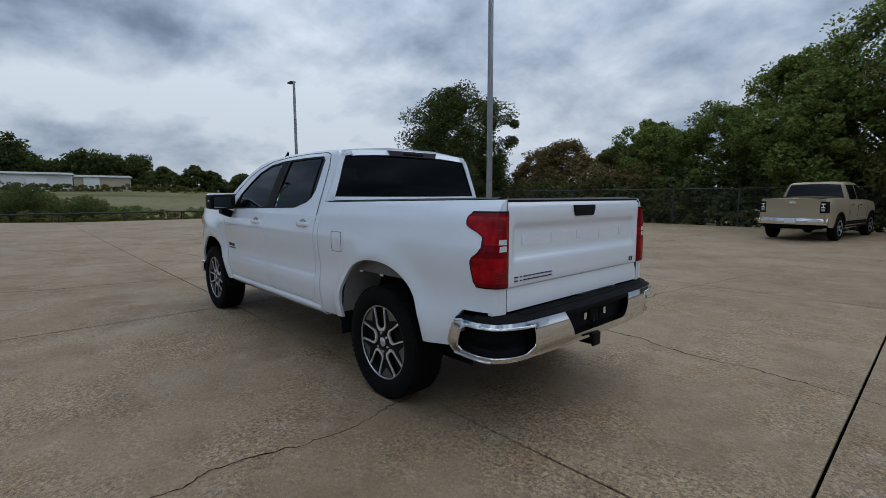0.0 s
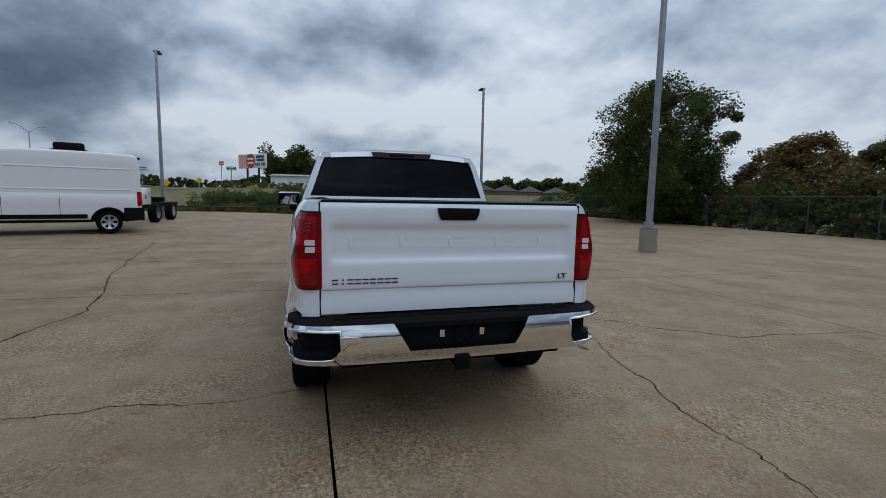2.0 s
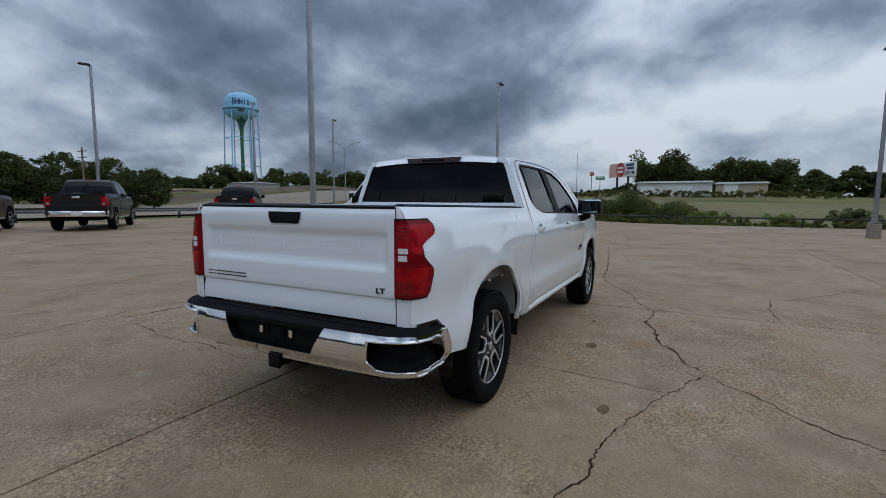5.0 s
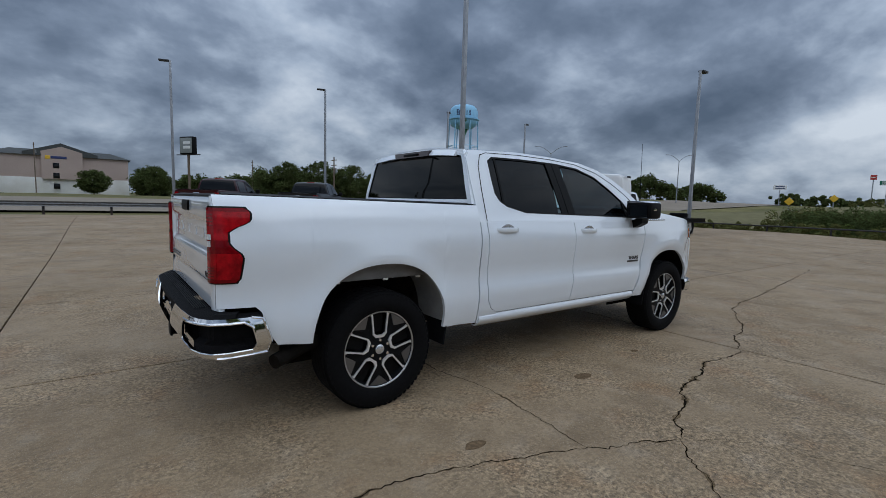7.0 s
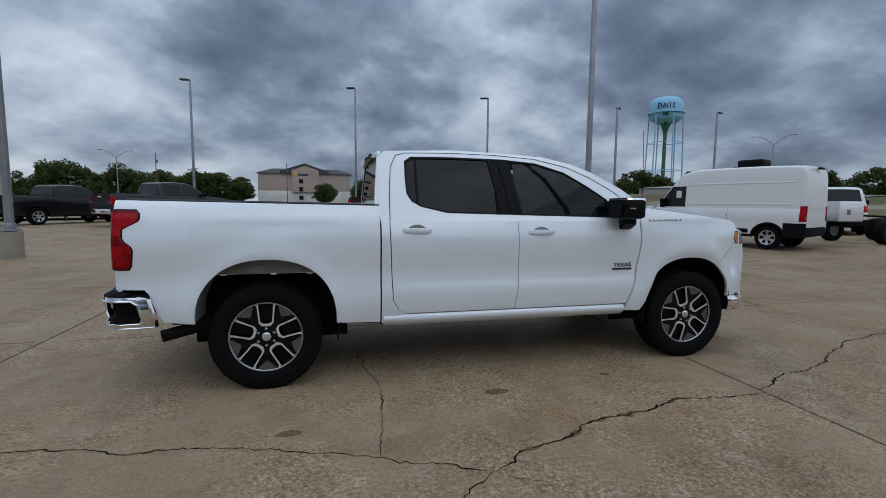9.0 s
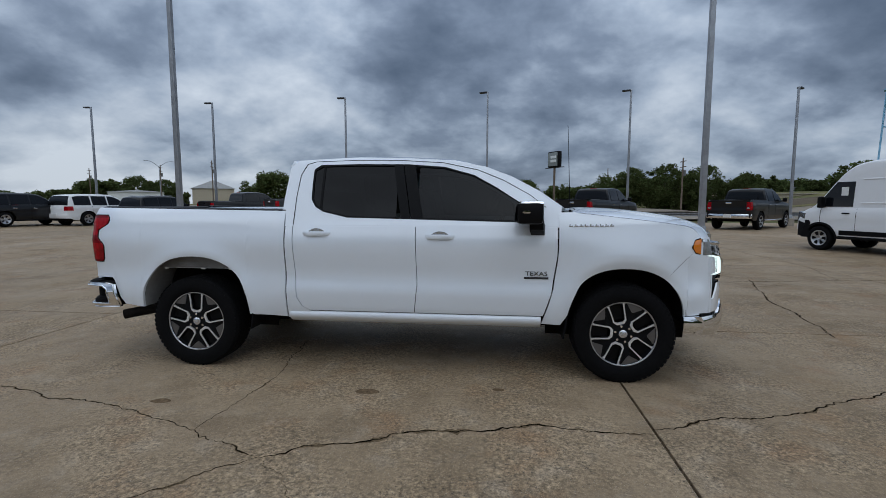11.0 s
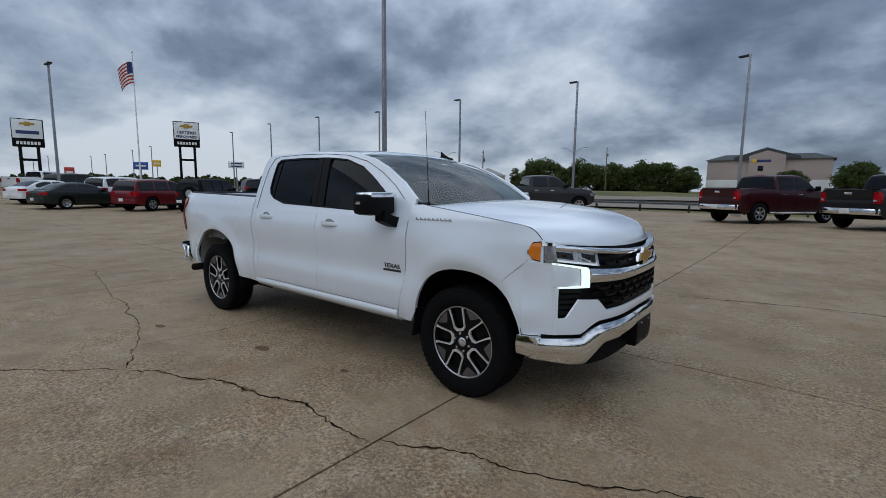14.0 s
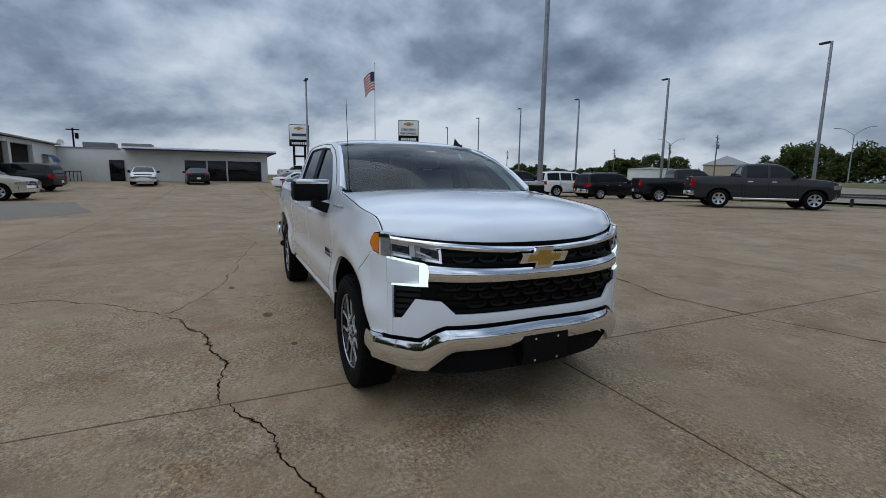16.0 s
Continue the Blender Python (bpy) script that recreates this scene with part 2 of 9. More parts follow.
M_BLOCK = mat("block_concrete", (0.29, 0.255, 0.205), 0.85, grain=0.18, scale=25, second=(0.22, 0.19, 0.15), patch=2.5, bump=0.4, bump_scale=40, vary=0.08)
M_POLE = mat("galvanised_steel", (0.34, 0.36, 0.39), 0.5, 0.55, grain=0.12, scale=6, second=(0.22, 0.23, 0.25), patch=1.2, vary=0.10)
M_LAMPHEAD = mat("dark_bronze", (0.03, 0.03, 0.032), 0.5, 0.3, grain=0.2)
M_RAIL = mat("painted_pipe", (0.018, 0.019, 0.02), 0.6, 0.2, grain=0.3, scale=8, second=(0.06, 0.04, 0.03), patch=3)
M_GUARD = mat("guardrail_steel", (0.20, 0.21, 0.22), 0.55, 0.6, grain=0.2, scale=5, second=(0.18, 0.17, 0.16), patch=1)
M_BARK = mat("bark", (0.10, 0.08, 0.06), 0.95, grain=0.4, scale=12, bump=0.6, bump_scale=20)
def leaf_mat(name, color):
    """Leaves: matt, partly see-through to light, each a little different."""
    m = bpy.data.materials.new(name)
    m.use_nodes = True
    n, l = m.node_tree.nodes, m.node_tree.links
    n.remove(n["Principled BSDF"])
    rnd = n.new("ShaderNodeNewGeometry").outputs["Random Per Island"]
    hs = n.new("ShaderNodeHueSaturation")
    hs.inputs["Color"].default_value = (*color, 1)
    a, b = n.new("ShaderNodeMapRange"), n.new("ShaderNodeMapRange")
    for x, lo, hi in ((a, 0.47, 0.525), (b, 0.5, 1.6)):
        l.new(rnd, x.inputs[0])
        x.inputs[3].default_value, x.inputs[4].default_value = lo, hi
    l.new(a.outputs[0], hs.inputs["Hue"])
    l.new(b.outputs[0], hs.inputs["Value"])
    d, t, mx = n.new("ShaderNodeBsdfDiffuse"), n.new("ShaderNodeBsdfTranslucent"), n.new("ShaderNodeMixShader")
    l.new(hs.outputs[0], d.inputs[0])
    l.new(hs.outputs[0], t.inputs[0])
    mx.inputs[0].default_value = 0.42
    l.new(d.outputs[0], mx.inputs[1])
    l.new(t.outputs[0], mx.inputs[2])
    l.new(mx.outputs[0], n["Material Output"].inputs[0])
    return m


M_LEAF = leaf_mat("leaf_green", (0.165, 0.205, 0.06))
M_LEAF_OLIVE = leaf_mat("leaf_olive", (0.155, 0.155, 0.055))
M_LEAF_DARK = leaf_mat("leaf_dark", (0.088, 0.108, 0.040))
M_LEAF_BROWN = leaf_mat("leaf_rust", (0.165, 0.125, 0.058))
M_WIRE = mat("fence_wire", (0.085, 0.09, 0.088), 0.7, 0.3)
M_WHITE_METAL = mat("white_sheet_metal", (0.70, 0.70, 0.67), 0.6, grain=0.06, scale=2, second=(0.55, 0.53, 0.48), patch=0.25)
M_STUCCO = mat("pink_stucco", (0.42, 0.33, 0.29), 0.9, grain=0.08, scale=3, second=(0.36, 0.28, 0.25), patch=0.15)
M_ROOF = mat("dark_shingle", (0.055, 0.06, 0.06), 0.9, grain=0.3, scale=3)
M_GREYROOF = mat("grey_metal_roof", (0.30, 0.30, 0.29), 0.6, 0.2, grain=0.15, scale=2)
M_TAN_WALL = mat("tan_masonry", (0.42, 0.36, 0.27), 0.9, grain=0.12, scale=3)
M_BRICK_WALL = mat("brown_brick_wall", (0.17, 0.115, 0.09), 0.9, grain=0.2, scale=4)
M_SHINGLE = mat("grey_shingle", (0.12, 0.105, 0.10), 0.9, grain=0.2, scale=3)
M_TANK = mat("sky_blue_paint", (0.25, 0.52, 0.74), 0.55, grain=0.06, scale=0.3)
M_TANK_GREEN = mat("green_paint", (0.03, 0.16, 0.09), 0.6, grain=0.1, scale=0.5)
M_NAVY = mat("navy_paint", (0.02, 0.035, 0.13), 0.5)
M_SIGN_WHITE = mat("sign_white", (0.78, 0.78, 0.76), 0.4, grain=0.03)
M_GOLD = mat("gold_badge", (0.44, 0.27, 0.055), 0.42, 0.5, grain=0.1, scale=40)
M_RED_PAINT = mat("sign_red", (0.50, 0.05, 0.04), 0.5)
M_PINK = mat("poster_pink", (0.75, 0.42, 0.36), 0.6, grain=0.1, scale=1)
M_BLUE_SIGN = mat("sign_blue", (0.03, 0.10, 0.38), 0.5)
M_GREEN_SIGN = mat("sign_green", (0.01, 0.16, 0.09), 0.5)
M_YELLOW = mat("sign_yellow", (0.75, 0.45, 0.03), 0.5)
M_WOODPOLE = mat("weathered_wood", (0.16, 0.12, 0.09), 0.9, grain=0.35, scale=8)
M_DARKGLASS = glass("dark_window_glass", (0.006, 0.007, 0.009))
M_TYRE = mat("tyre_rubber", (0.0045, 0.0045, 0.005), 0.85, grain=0.3, scale=30, bump=0.3, bump_scale=60, spec=0.12)
M_ALLOY = mat("alloy_wheel", (0.50, 0.51, 0.53), 0.35, 0.9, grain=0.05, scale=20)
M_CHROME = mat("chrome", (0.82, 0.83, 0.85), 0.06, 1.0, grain=0.02, scale=8)
M_TAILRED = mat("tail_lamp_red", (0.40, 0.003, 0.008), 0.22, grain=0.3, scale=34, coat=0.08, spec=0.15, second=(0.17, 0.001, 0.004), patch=11, amount=0.8)
M_TAILDARK = mat("tail_lamp_dark_red", (0.17, 0.0015, 0.005), 0.2, grain=0.3, scale=40, coat=0.08, spec=0.15)
M_REVERSE = mat("reversing_lens_white", (0.66, 0.67, 0.68), 0.2, grain=0.25, scale=70, coat=0.3)
M_LAMPCLEAR = mat("lamp_clear", (0.42, 0.44, 0.46), 0.14, 0.8, grain=0.15, scale=40, coat=0.6)
M_PLATE = mat("plate_white", (0.72, 0.72, 0.70), 0.5, grain=0.05)
M_UNDER = mat("underbody", (0.007, 0.0065, 0.006), 0.9, spec=0.05, grain=0.4, scale=15, second=(0.02, 0.015, 0.011), patch=4)


# ---- mesh tools ----
def mesh_of(bm, name, material=None, smooth=None):
    me = bpy.data.meshes.new(name)
    bm.to_mesh(me)
    bm.free()
    if material:
        me.materials.append(material)
    if smooth:
        me.polygons.foreach_set("use_smooth", [True] * len(me.polygons))
        me.set_sharp_from_angle(angle=radians(smooth))
    return me


def part(name, bm, material, parent=None, label="", smooth=35):
    ob = new(name, mesh_of(bm, name, material, smooth))
    ob.parent = parent
    return tagged(ob, label)


def thing(name, m, label, category, group="", kind=""):
    ob = new(name)
    ob.empty_display_size = 0.3
    ob.matrix_basis = m
    return tagged(ob, label, category, group, kind)


def single(name, bm, material, m, label, category, group="", kind="", smooth=35):
    ob = new(name, mesh_of(bm, name, material, smooth))
    ob.matrix_basis = m
    return tagged(ob, label, category, group, kind)


def box(bm, c, s, bevel=0.0, m=None):
    """A box round c with sides s, its edges bevelled."""
    mm = Matrix.Translation(c) @ Matrix.Diagonal((*s, 1))
    r = bmesh.ops.create_cube(bm, size=1, matrix=(m @ mm) if m else mm)
    if bevel:
        es = {e for v in r["verts"] for e in v.link_edges}
        bmesh.ops.bevel(bm, geom=list(es), offset=bevel, segments=2, affect="EDGES", profile=0.6)
    return bm


def tube(bm, a, b, r0, r1=None, seg=12, caps=True):
    """A round bar from a to b."""
    a, b = Vector(a), Vector(b)
    r1 = r0 if r1 is None else r1
    m = Matrix.Translation((a + b) / 2) @ (b - a).to_track_quat("Z", "Y").to_matrix().to_4x4()
    bmesh.ops.create_cone(bm, cap_ends=caps, segments=seg, radius1=r0, radius2=r1, depth=(b - a).length, matrix=m)
    return bm


def sweep(bm, line, r, seg=8):
    """One unbroken round bead along a line of points."""
    line = [Vector(p) for p in line]
    rows = []
    for k, p in enumerate(line):
        d = (line[min(k + 1, len(line) - 1)] - line[max(k - 1, 0)]).normalized()
        side = d.cross(Vector((0, 0, 1)) if abs(d.z) < 0.9 else Vector((1, 0, 0))).normalized()
        up_ = side.cross(d)
        rows.append([bm.verts.new(p + (side * math.cos(a) + up_ * math.sin(a)) * r) for a in [2 * math.pi * i / seg for i in range(seg)]])
    for a, b in zip(rows, rows[1:]):
        for i in range(seg):
            bm.faces.new((a[i], a[(i + 1) % seg], b[(i + 1) % seg], b[i]))
    bm.faces.new(rows[0][::-1])
    bm.faces.new(rows[-1])
    bmesh.ops.recalc_face_normals(bm, faces=bm.faces[:])


def lathe(bm, profile, seg=32, axis="Y", m=None):
    """Turns (radius, along) pairs round an axis."""
    rings = []
    for r, h in profile:
        ring = []
        for i in range(seg):
            a = 2 * math.pi * i / seg
            p = (r * math.cos(a), h, r * math.sin(a)) if axis == "Y" else (r * math.cos(a), r * math.sin(a), h)
            ring.append(bm.verts.new(m @ Vector(p) if m else p))
        rings.append(ring)
    for a, b in zip(rings, rings[1:]):
        for i in range(seg):
            j = (i + 1) % seg
            bm.faces.new((a[i], a[j], b[j], b[i]))
    return bm


def grid_sheet(bm, nu, nv, f):
    """A sheet of points f(u, v), u and v from 0 to 1."""
    vs = [[bm.verts.new(f(i / nu, j / nv)) for j in range(nv + 1)] for i in range(nu + 1)]
    for i in range(nu):
        for j in range(nv):
            bm.faces.new((vs[i][j], vs[i + 1][j], vs[i + 1][j + 1], vs[i][j + 1]))
    return vs


def prism(bm, outline, depth, m=None):
    """A plate: an outline of (x, y) pairs given thickness along z."""
    lo = [bm.verts.new((m @ Vector((x, y, 0))) if m else (x, y, 0)) for x, y in outline]
    hi = [bm.verts.new((m @ Vector((x, y, depth))) if m else (x, y, depth)) for x, y in outline]
    n = len(outline)
    bm.faces.new(lo[::-1])
    bm.faces.new(hi)
    for i in range(n):
        bm.faces.new((lo[i], lo[(i + 1) % n], hi[(i + 1) % n], hi[i]))
    return bm


def lettering(text, size, material, parent, m, depth=0.004, name="lettering", bold=0.0, stretch=1.0, label=""):
    """Raised letters in the built-in font, as a mesh."""
    cu = bpy.data.curves.new(name, "FONT")
    cu.body, cu.size, cu.extrude, cu.align_x, cu.offset = text, size, depth / 2, "CENTER", bold
    cu.resolution_u = 3
    tmp = bpy.data.objects.new(name, cu)
    me = bpy.data.meshes.new_from_object(tmp)
    bpy.data.objects.remove(tmp)
    me.materials.append(material)
    ob = new(name, me)
    ob.parent = parent
    ob.matrix_basis = m @ Matrix.Diagonal((stretch, 1, 1, 1))
    return tagged(ob, label)


# ---- ground, lot, roads ----
def smooth01(v):
    v = min(max(v, 0.0), 1.0)
    return v * v * (3 - 2 * v)


def rise(x, y):
    """Height of the land: a flat lot, rising to the showroom, a ditch and field beyond the low rail, a bank up to the highway."""
    h = 0.68 * smooth01((-20 - x) / 28)
    h -= 0.9 * smooth01((x - 31.5) / 6) * (1 - smooth01((x - 44) / 30))
    h += 2.9 * smooth01((x - 48) / 88) * smooth01((42 - y) / 30) * smooth01((y + 190) / 80)
    h += (0.8 + 1.1 * smooth01((x - 20) / 60)) * smooth01((y - 32) / 90)
    h += 3.0 * smooth01((x + y - 110) / 120) * smooth01((x - 20) / 60)
    h -= 0.3 * smooth01((-23 - y) / 5)
    h += 0.18 * smooth01((math.hypot(x, y) - 9) / 12) * smooth01((y + 1) / 8) * smooth01((x + 24) / 12)
    return h


def axis_steps(lo, hi, near0, near1):
    out = [-2600, -1500, -900, -600, -420, -320]
    v = lo
    while v <= hi:
        out.append(v)
        v += 3.0 if near0 <= v <= near1 else 12.0
    return out + [320, 420, 600, 900, 1500, 2600]


xs, ys = axis_steps(-252, 252, -60, 60), axis_steps(-252, 252, -40, 60)
verts = [(x, y, rise(x, y) - 0.10 + (0.12 * noise.noise(Vector((x * 0.11, y * 0.11, 0))) if x > 34 or y < -24 or y > 31 else -0.04)) for x in xs for y in ys]
ny = len(ys)
faces = [(i * ny + j, (i + 1) * ny + j, (i + 1) * ny + j + 1, i * ny + j + 1) for i in range(len(xs) - 1) for j in range(ny - 1)]
me = bpy.data.meshes.new("ground")
me.from_pydata(verts, [], faces)
me.materials.append(M_GRASS)
me.polygons.foreach_set("use_smooth", [True] * len(me.polygons))
tagged(new("ground", me), "rough green and straw-coloured grass reaching the horizon", "ground", kind="structure")

# the lot: square concrete slabs with open joints over a dark bed
SLAB, JX, JY, GAP = 6.15, -2.385, 0.765, 0.018
I0, I1, J0, J1 = -11, 5, -4, 4


def lot_sheet(name, x0, x1, y0, y1, dz, material, label, category, nx=24, nyy=10):
    bm = bmesh.new()
    grid_sheet(bm, nx, nyy, lambda u, v: (x0 + (x1 - x0) * u, y0 + (y1 - y0) * v, rise(x0 + (x1 - x0) * u, min(y0 + (y1 - y0) * v, 31.0)) + dz))
    return single(name, bm, material, Matrix(), label, category, kind="structure", smooth=60)


lot = lot_sheet("pavement", JX + I0 * SLAB, 31.4, -22.7, 29.5, -0.07, M_JOINT, "wide car-dealer lot paved with old tan concrete slabs", "pavement")


def strip_along(name, pts, width, dz, material, label, category, thick=0.0, kind="structure"):
    """A ribbon laid on the land along a polyline."""
    bm = bmesh.new()
    rows = []
    dense = []
    for (x0, y0), (x1, y1) in zip(pts, pts[1:]):
        n = max(1, int(math.hypot(x1 - x0, y1 - y0) / 6))
        dense += [(x0 + (x1 - x0) * i / n, y0 + (y1 - y0) * i / n) for i in range(n)]
    dense.append(pts[-1])
    for i, (x, y) in enumerate(dense):
        x0, y0 = dense[max(0, i - 1)]
        x1, y1 = dense[min(len(dense) - 1, i + 1)]
        d = math.hypot(x1 - x0, y1 - y0)
        nx, nyv = -(y1 - y0) / d, (x1 - x0) / d
        rows.append([bm.verts.new((x + nx * width * s, y + nyv * width * s, rise(x + nx * width * s, y + nyv * width * s) + dz)) for s in (-0.5, -0.25, 0, 0.25, 0.5)])
    for a, b in zip(rows, rows[1:]):
        for k in range(4):
            bm.faces.new((a[k], b[k], b[k + 1], a[k + 1]))
    return single(name, bm, material, Matrix(), label, category, kind=kind, smooth=60)


strip_along("road", [(-260, 44), (-40, 40), (60, 42), (120, 58), (260, 110)], 12, 0.06, M_ROAD, "pale concrete frontage road beyond the guardrail", "road")
strip_along("road", [(-260, 76), (-20, 70), (70, 74), (140, 96), (300, 160)], 22, 0.08, M_ROAD, "wide pale highway carriageway on a low bank", "road")
strip_along("road", [(70, 52), (92, 54), (130, 54), (190, 56), (280, 66)], 13, 0.09, M_ROAD, "pale ramp road climbing the bank", "road")
strip_along("verge", [(95, -95), (62, -40), (70, 10), (100, 40)], 46, 0.16, M_FIELD, "mown yellow-green field beyond the ditch", "field")


# ---- light poles ----
def light_pole(x, y, h, r, label, arm=-90, base_h=0.62, heads=1, group="lot light poles"):
    z0 = 0.68 * smooth01((-20 - x) / 28)
    top = thing("light_pole", pose(x, y, z0, 0, 0, 0), label, "light pole", group)
    bm = bmesh.new()
    lathe(bm, [(0.0, 0), (0.245, 0), (0.24, base_h - 0.03), (0.215, base_h), (0.0, base_h)] if h < 9.2 else [(0.0, 0), (0.245, 0), (0.245, base_h), (0.0, base_h)], 24, "Z")
    part("pedestal", bm, M_BLOCK, top, "stained round concrete pedestal")
    bm = bmesh.new()
    box(bm, (0, 0, base_h + 0.035), (0.34, 0.34, 0.035), 0.006)
    box(bm, (0, 0, base_h + 0.13), (2.6 * r, 2.6 * r, 0.16), 0.02)
    part("base_plate", bm, M_POLE, top)
    for sx, sy in itertools.product((-1, 1), repeat=2):
        bm = bmesh.new()
        tube(bm, (sx * 0.125, sy * 0.125, base_h), (sx * 0.125, sy * 0.125, base_h + 0.10), 0.014, seg=6)
        part("bolt", bm, M_POLE, top)
    bm = bmesh.new()
    box(bm, (0, 0, (h + base_h) / 2), (2 * r, 2 * r, h - base_h), 0.25 * r)
    for v in bm.verts:
        k = 1 - 0.28 * (v.co.z - base_h) / (h - base_h)
        v.co.x *= k
        v.co.y *= k
    part("pole", bm, M_POLE, top)
    for k in range(heads):
        a = radians(arm + 180 * k)
        bm = bmesh.new()
        box(bm, (0.30, 0, h - 0.04), (0.52, 0.26, 0.09), 0.02)
        box(bm, (0.06, 0, h - 0.06), (0.22, 0.06, 0.06))
        for v in bm.verts:
            v.co = Matrix.Rotation(a, 3, "Z") @ v.co
        part("lamp_head", bm, M_LAMPHEAD, top, "dark flat lamp head")
    return top


POLE_LABEL = "tall square galvanised steel pole on a concrete pedestal"
for x, y, h in ((7.55, -8.65, 11.6), (8.29, 8.55, 11.6), (-7.12, 8.72, 11.6)):
    light_pole(x, y, h, 0.074, POLE_LABEL, arm=90, base_h=0.67)
for x, y, h, arm in ((22.7, -9.2, 7.9, 0), (22.4, 7.7, 8.2, 0), (20.2, 25.2, 8.3, 45), (29.0, 25.6, 8.5, 20), (11.5, 27.9, 9.0, 160), (2.07, 27.2, 8.95, 160), (-8.0, 27.9, 8.97, 180), (-17.9, 27.65, 8.8, 180), (-28.7, 28.8, 8.82, 180), (-39.1, 29.3, 8.9, 180), (-50.9, 30.4, 9.0, 180), (-61.6, 30.7, 8.65, 180)):
    light_pole(x, y, h, 0.075, POLE_LABEL, arm)
for x, y, top in ((-84.1, 27.8, 8.1), (-93.0, 27.8, 7.9), (-107.6, 27.6, 7.6), (-113.6, 26.7, 7.4), (-117.9, 20.5, 7.2), (-125.2, 19.4, 6.7)):
    light_pole(x, y, top - rise(x, y), 0.075, POLE_LABEL, 180)
light_pole(-36.1, 5.0, 9.3, 0.085, "twin-headed steel light pole on a concrete pedestal", arm=0, heads=2)
bm = bmesh.new()
box(bm, (0, 0, 0.09), (0.34, 0.26, 0.18), 0.03)
single("concrete_block", bm, M_BLOCK, pose(8.25, -9.35, 0, 0, 0, 20), "small weathered concrete block beside a light pole", "block")


# ---- the white pickup truck: x runs forward from the rear axle ----
M_WHITE = mat("white_car_paint", (0.78, 0.83, 0.885), 0.16, grain=0.012, scale=3, coat=1.0, spec=0.5)
M_WHITE.node_tree.nodes["Principled BSDF"].inputs["Coat IOR"].default_value = 1.58
M_CHARCOAL = mat("charcoal_wheel_paint", (0.006, 0.0065, 0.0075), 0.45, 0.0, spec=0.12, grain=0.1, scale=40)
M_MACHINED = mat("machined_aluminium", (0.86, 0.87, 0.89), 0.30, 0.65, grain=0.06, scale=60)
M_WHEELGREY = mat("satin_wheel_grey", (0.19, 0.195, 0.21), 0.30, 0.9, grain=0.08, scale=60)
M_SATIN = mat("satin_black_trim", (0.004, 0.004, 0.0045), 0.5, spec=0.12, grain=0.15, scale=80)
M_TEXTURED = mat("textured_black_plastic", (0.007, 0.007, 0.008), 0.8, spec=0.1, grain=0.25, scale=90, bump=0.3, bump_scale=150)
M_TINT = clear_pane("privacy_glass", (0.007, 0.008, 0.009), 0.024, 3.8)
M_TINT_FRONT = clear_pane("tinted_door_glass", (0.022, 0.026, 0.028), 0.024, 3.8)
M_SCREEN = clear_pane("windscreen_glass", (0.56, 0.79, 0.81), 0.035, 3.4)
M_SEAT = mat("grey_seat_cloth", (0.085, 0.088, 0.092), 0.9, grain=0.2, scale=50, bump=0.2, bump_scale=80)
M_CABIN = mat("cabin_plastic", (0.10, 0.10, 0.104), 0.8, grain=0.15, scale=40)
M_AMBER = mat("amber_lens", (0.75, 0.20, 0.01), 0.15, grain=0.1, scale=60, coat=0.8)
M_DRL = glow("running_light", (0.72, 0.86, 0.83), 0.86)
M_LAMPDARK = mat("dark_lamp_housing", (0.012, 0.013, 0.015), 0.3, grain=0.3, scale=60, coat=0.15, spec=0.2)
M_LAMPIN = mat("bright_lamp_bowl", (0.34, 0.355, 0.37), 0.22, 0.55, grain=0.3, scale=45, coat=0.5)
M_GRILLE = mat("grille_bar_plastic", (0.008, 0.0078, 0.0075), 0.45, spec=0.18, grain=0.15, scale=80)
M_SILVER = mat("silver_lamp_trim", (0.42, 0.44, 0.46), 0.4, 0.3, grain=0.03, scale=20)
M_STEEL = mat("bare_pressed_steel", (0.17, 0.17, 0.17), 0.55, 0.4, grain=0.2, scale=10, second=(0.2, 0.2, 0.2), patch=3)
M_PRIMER = mat("grey_primer", (0.30, 0.30, 0.295), 0.6, grain=0.12, scale=12, second=(0.22, 0.21, 0.20), patch=5)
M_MIRROR = mat("silvered_glass", (0.26, 0.28, 0.29), 0.02, 1.0, grain=0.01, scale=5)
M_BADGE = mat("badge_grey", (0.035, 0.035, 0.04), 0.4, 0.3, grain=0.1, scale=80)
M_BADGE_CHROME = mat("badge_chrome", (0.62, 0.63, 0.65), 0.25, 0.75)


def interp(x, pts):
    """Smooth curve through (x, y) pairs."""
    if x <= pts[0][0]:
        return pts[0][1]
    for (a, fa), (b, fb) in zip(pts, pts[1:]):
        if x <= b:
            return fa + (fb - fa) * (x - a) / (b - a)
    return pts[-1][1]


def spread(a, b, n):
    return [a + (b - a) * i / n for i in range(n + 1)]


SIDE = [(0.40, 0.925), (0.46, 0.950), (0.50, 0.966), (0.58, 0.986), (0.66, 0.997), (0.70, 1.001), (0.73, 1.001), (0.76, 0.997), (0.79, 0.990), (0.82, 0.985), (0.86, 0.983), (0.91, 0.986), (0.98, 0.996), (1.06, 1.006), (1.12, 1.009), (1.16, 1.008), (1.20, 1.000), (1.24, 0.990), (1.28, 0.982), (1.325, 0.974), (1.345, 0.964), (1.40, 0.940), (1.43, 0.922), (1.45, 0.895)]
GREEN = [(1.26, 0.985), (1.29, 0.975), (1.34, 0.953), (1.45, 0.918), (1.60, 0.865), (1.75, 0.808), (1.84, 0.768), (1.89, 0.735), (1.93, 0.68)]


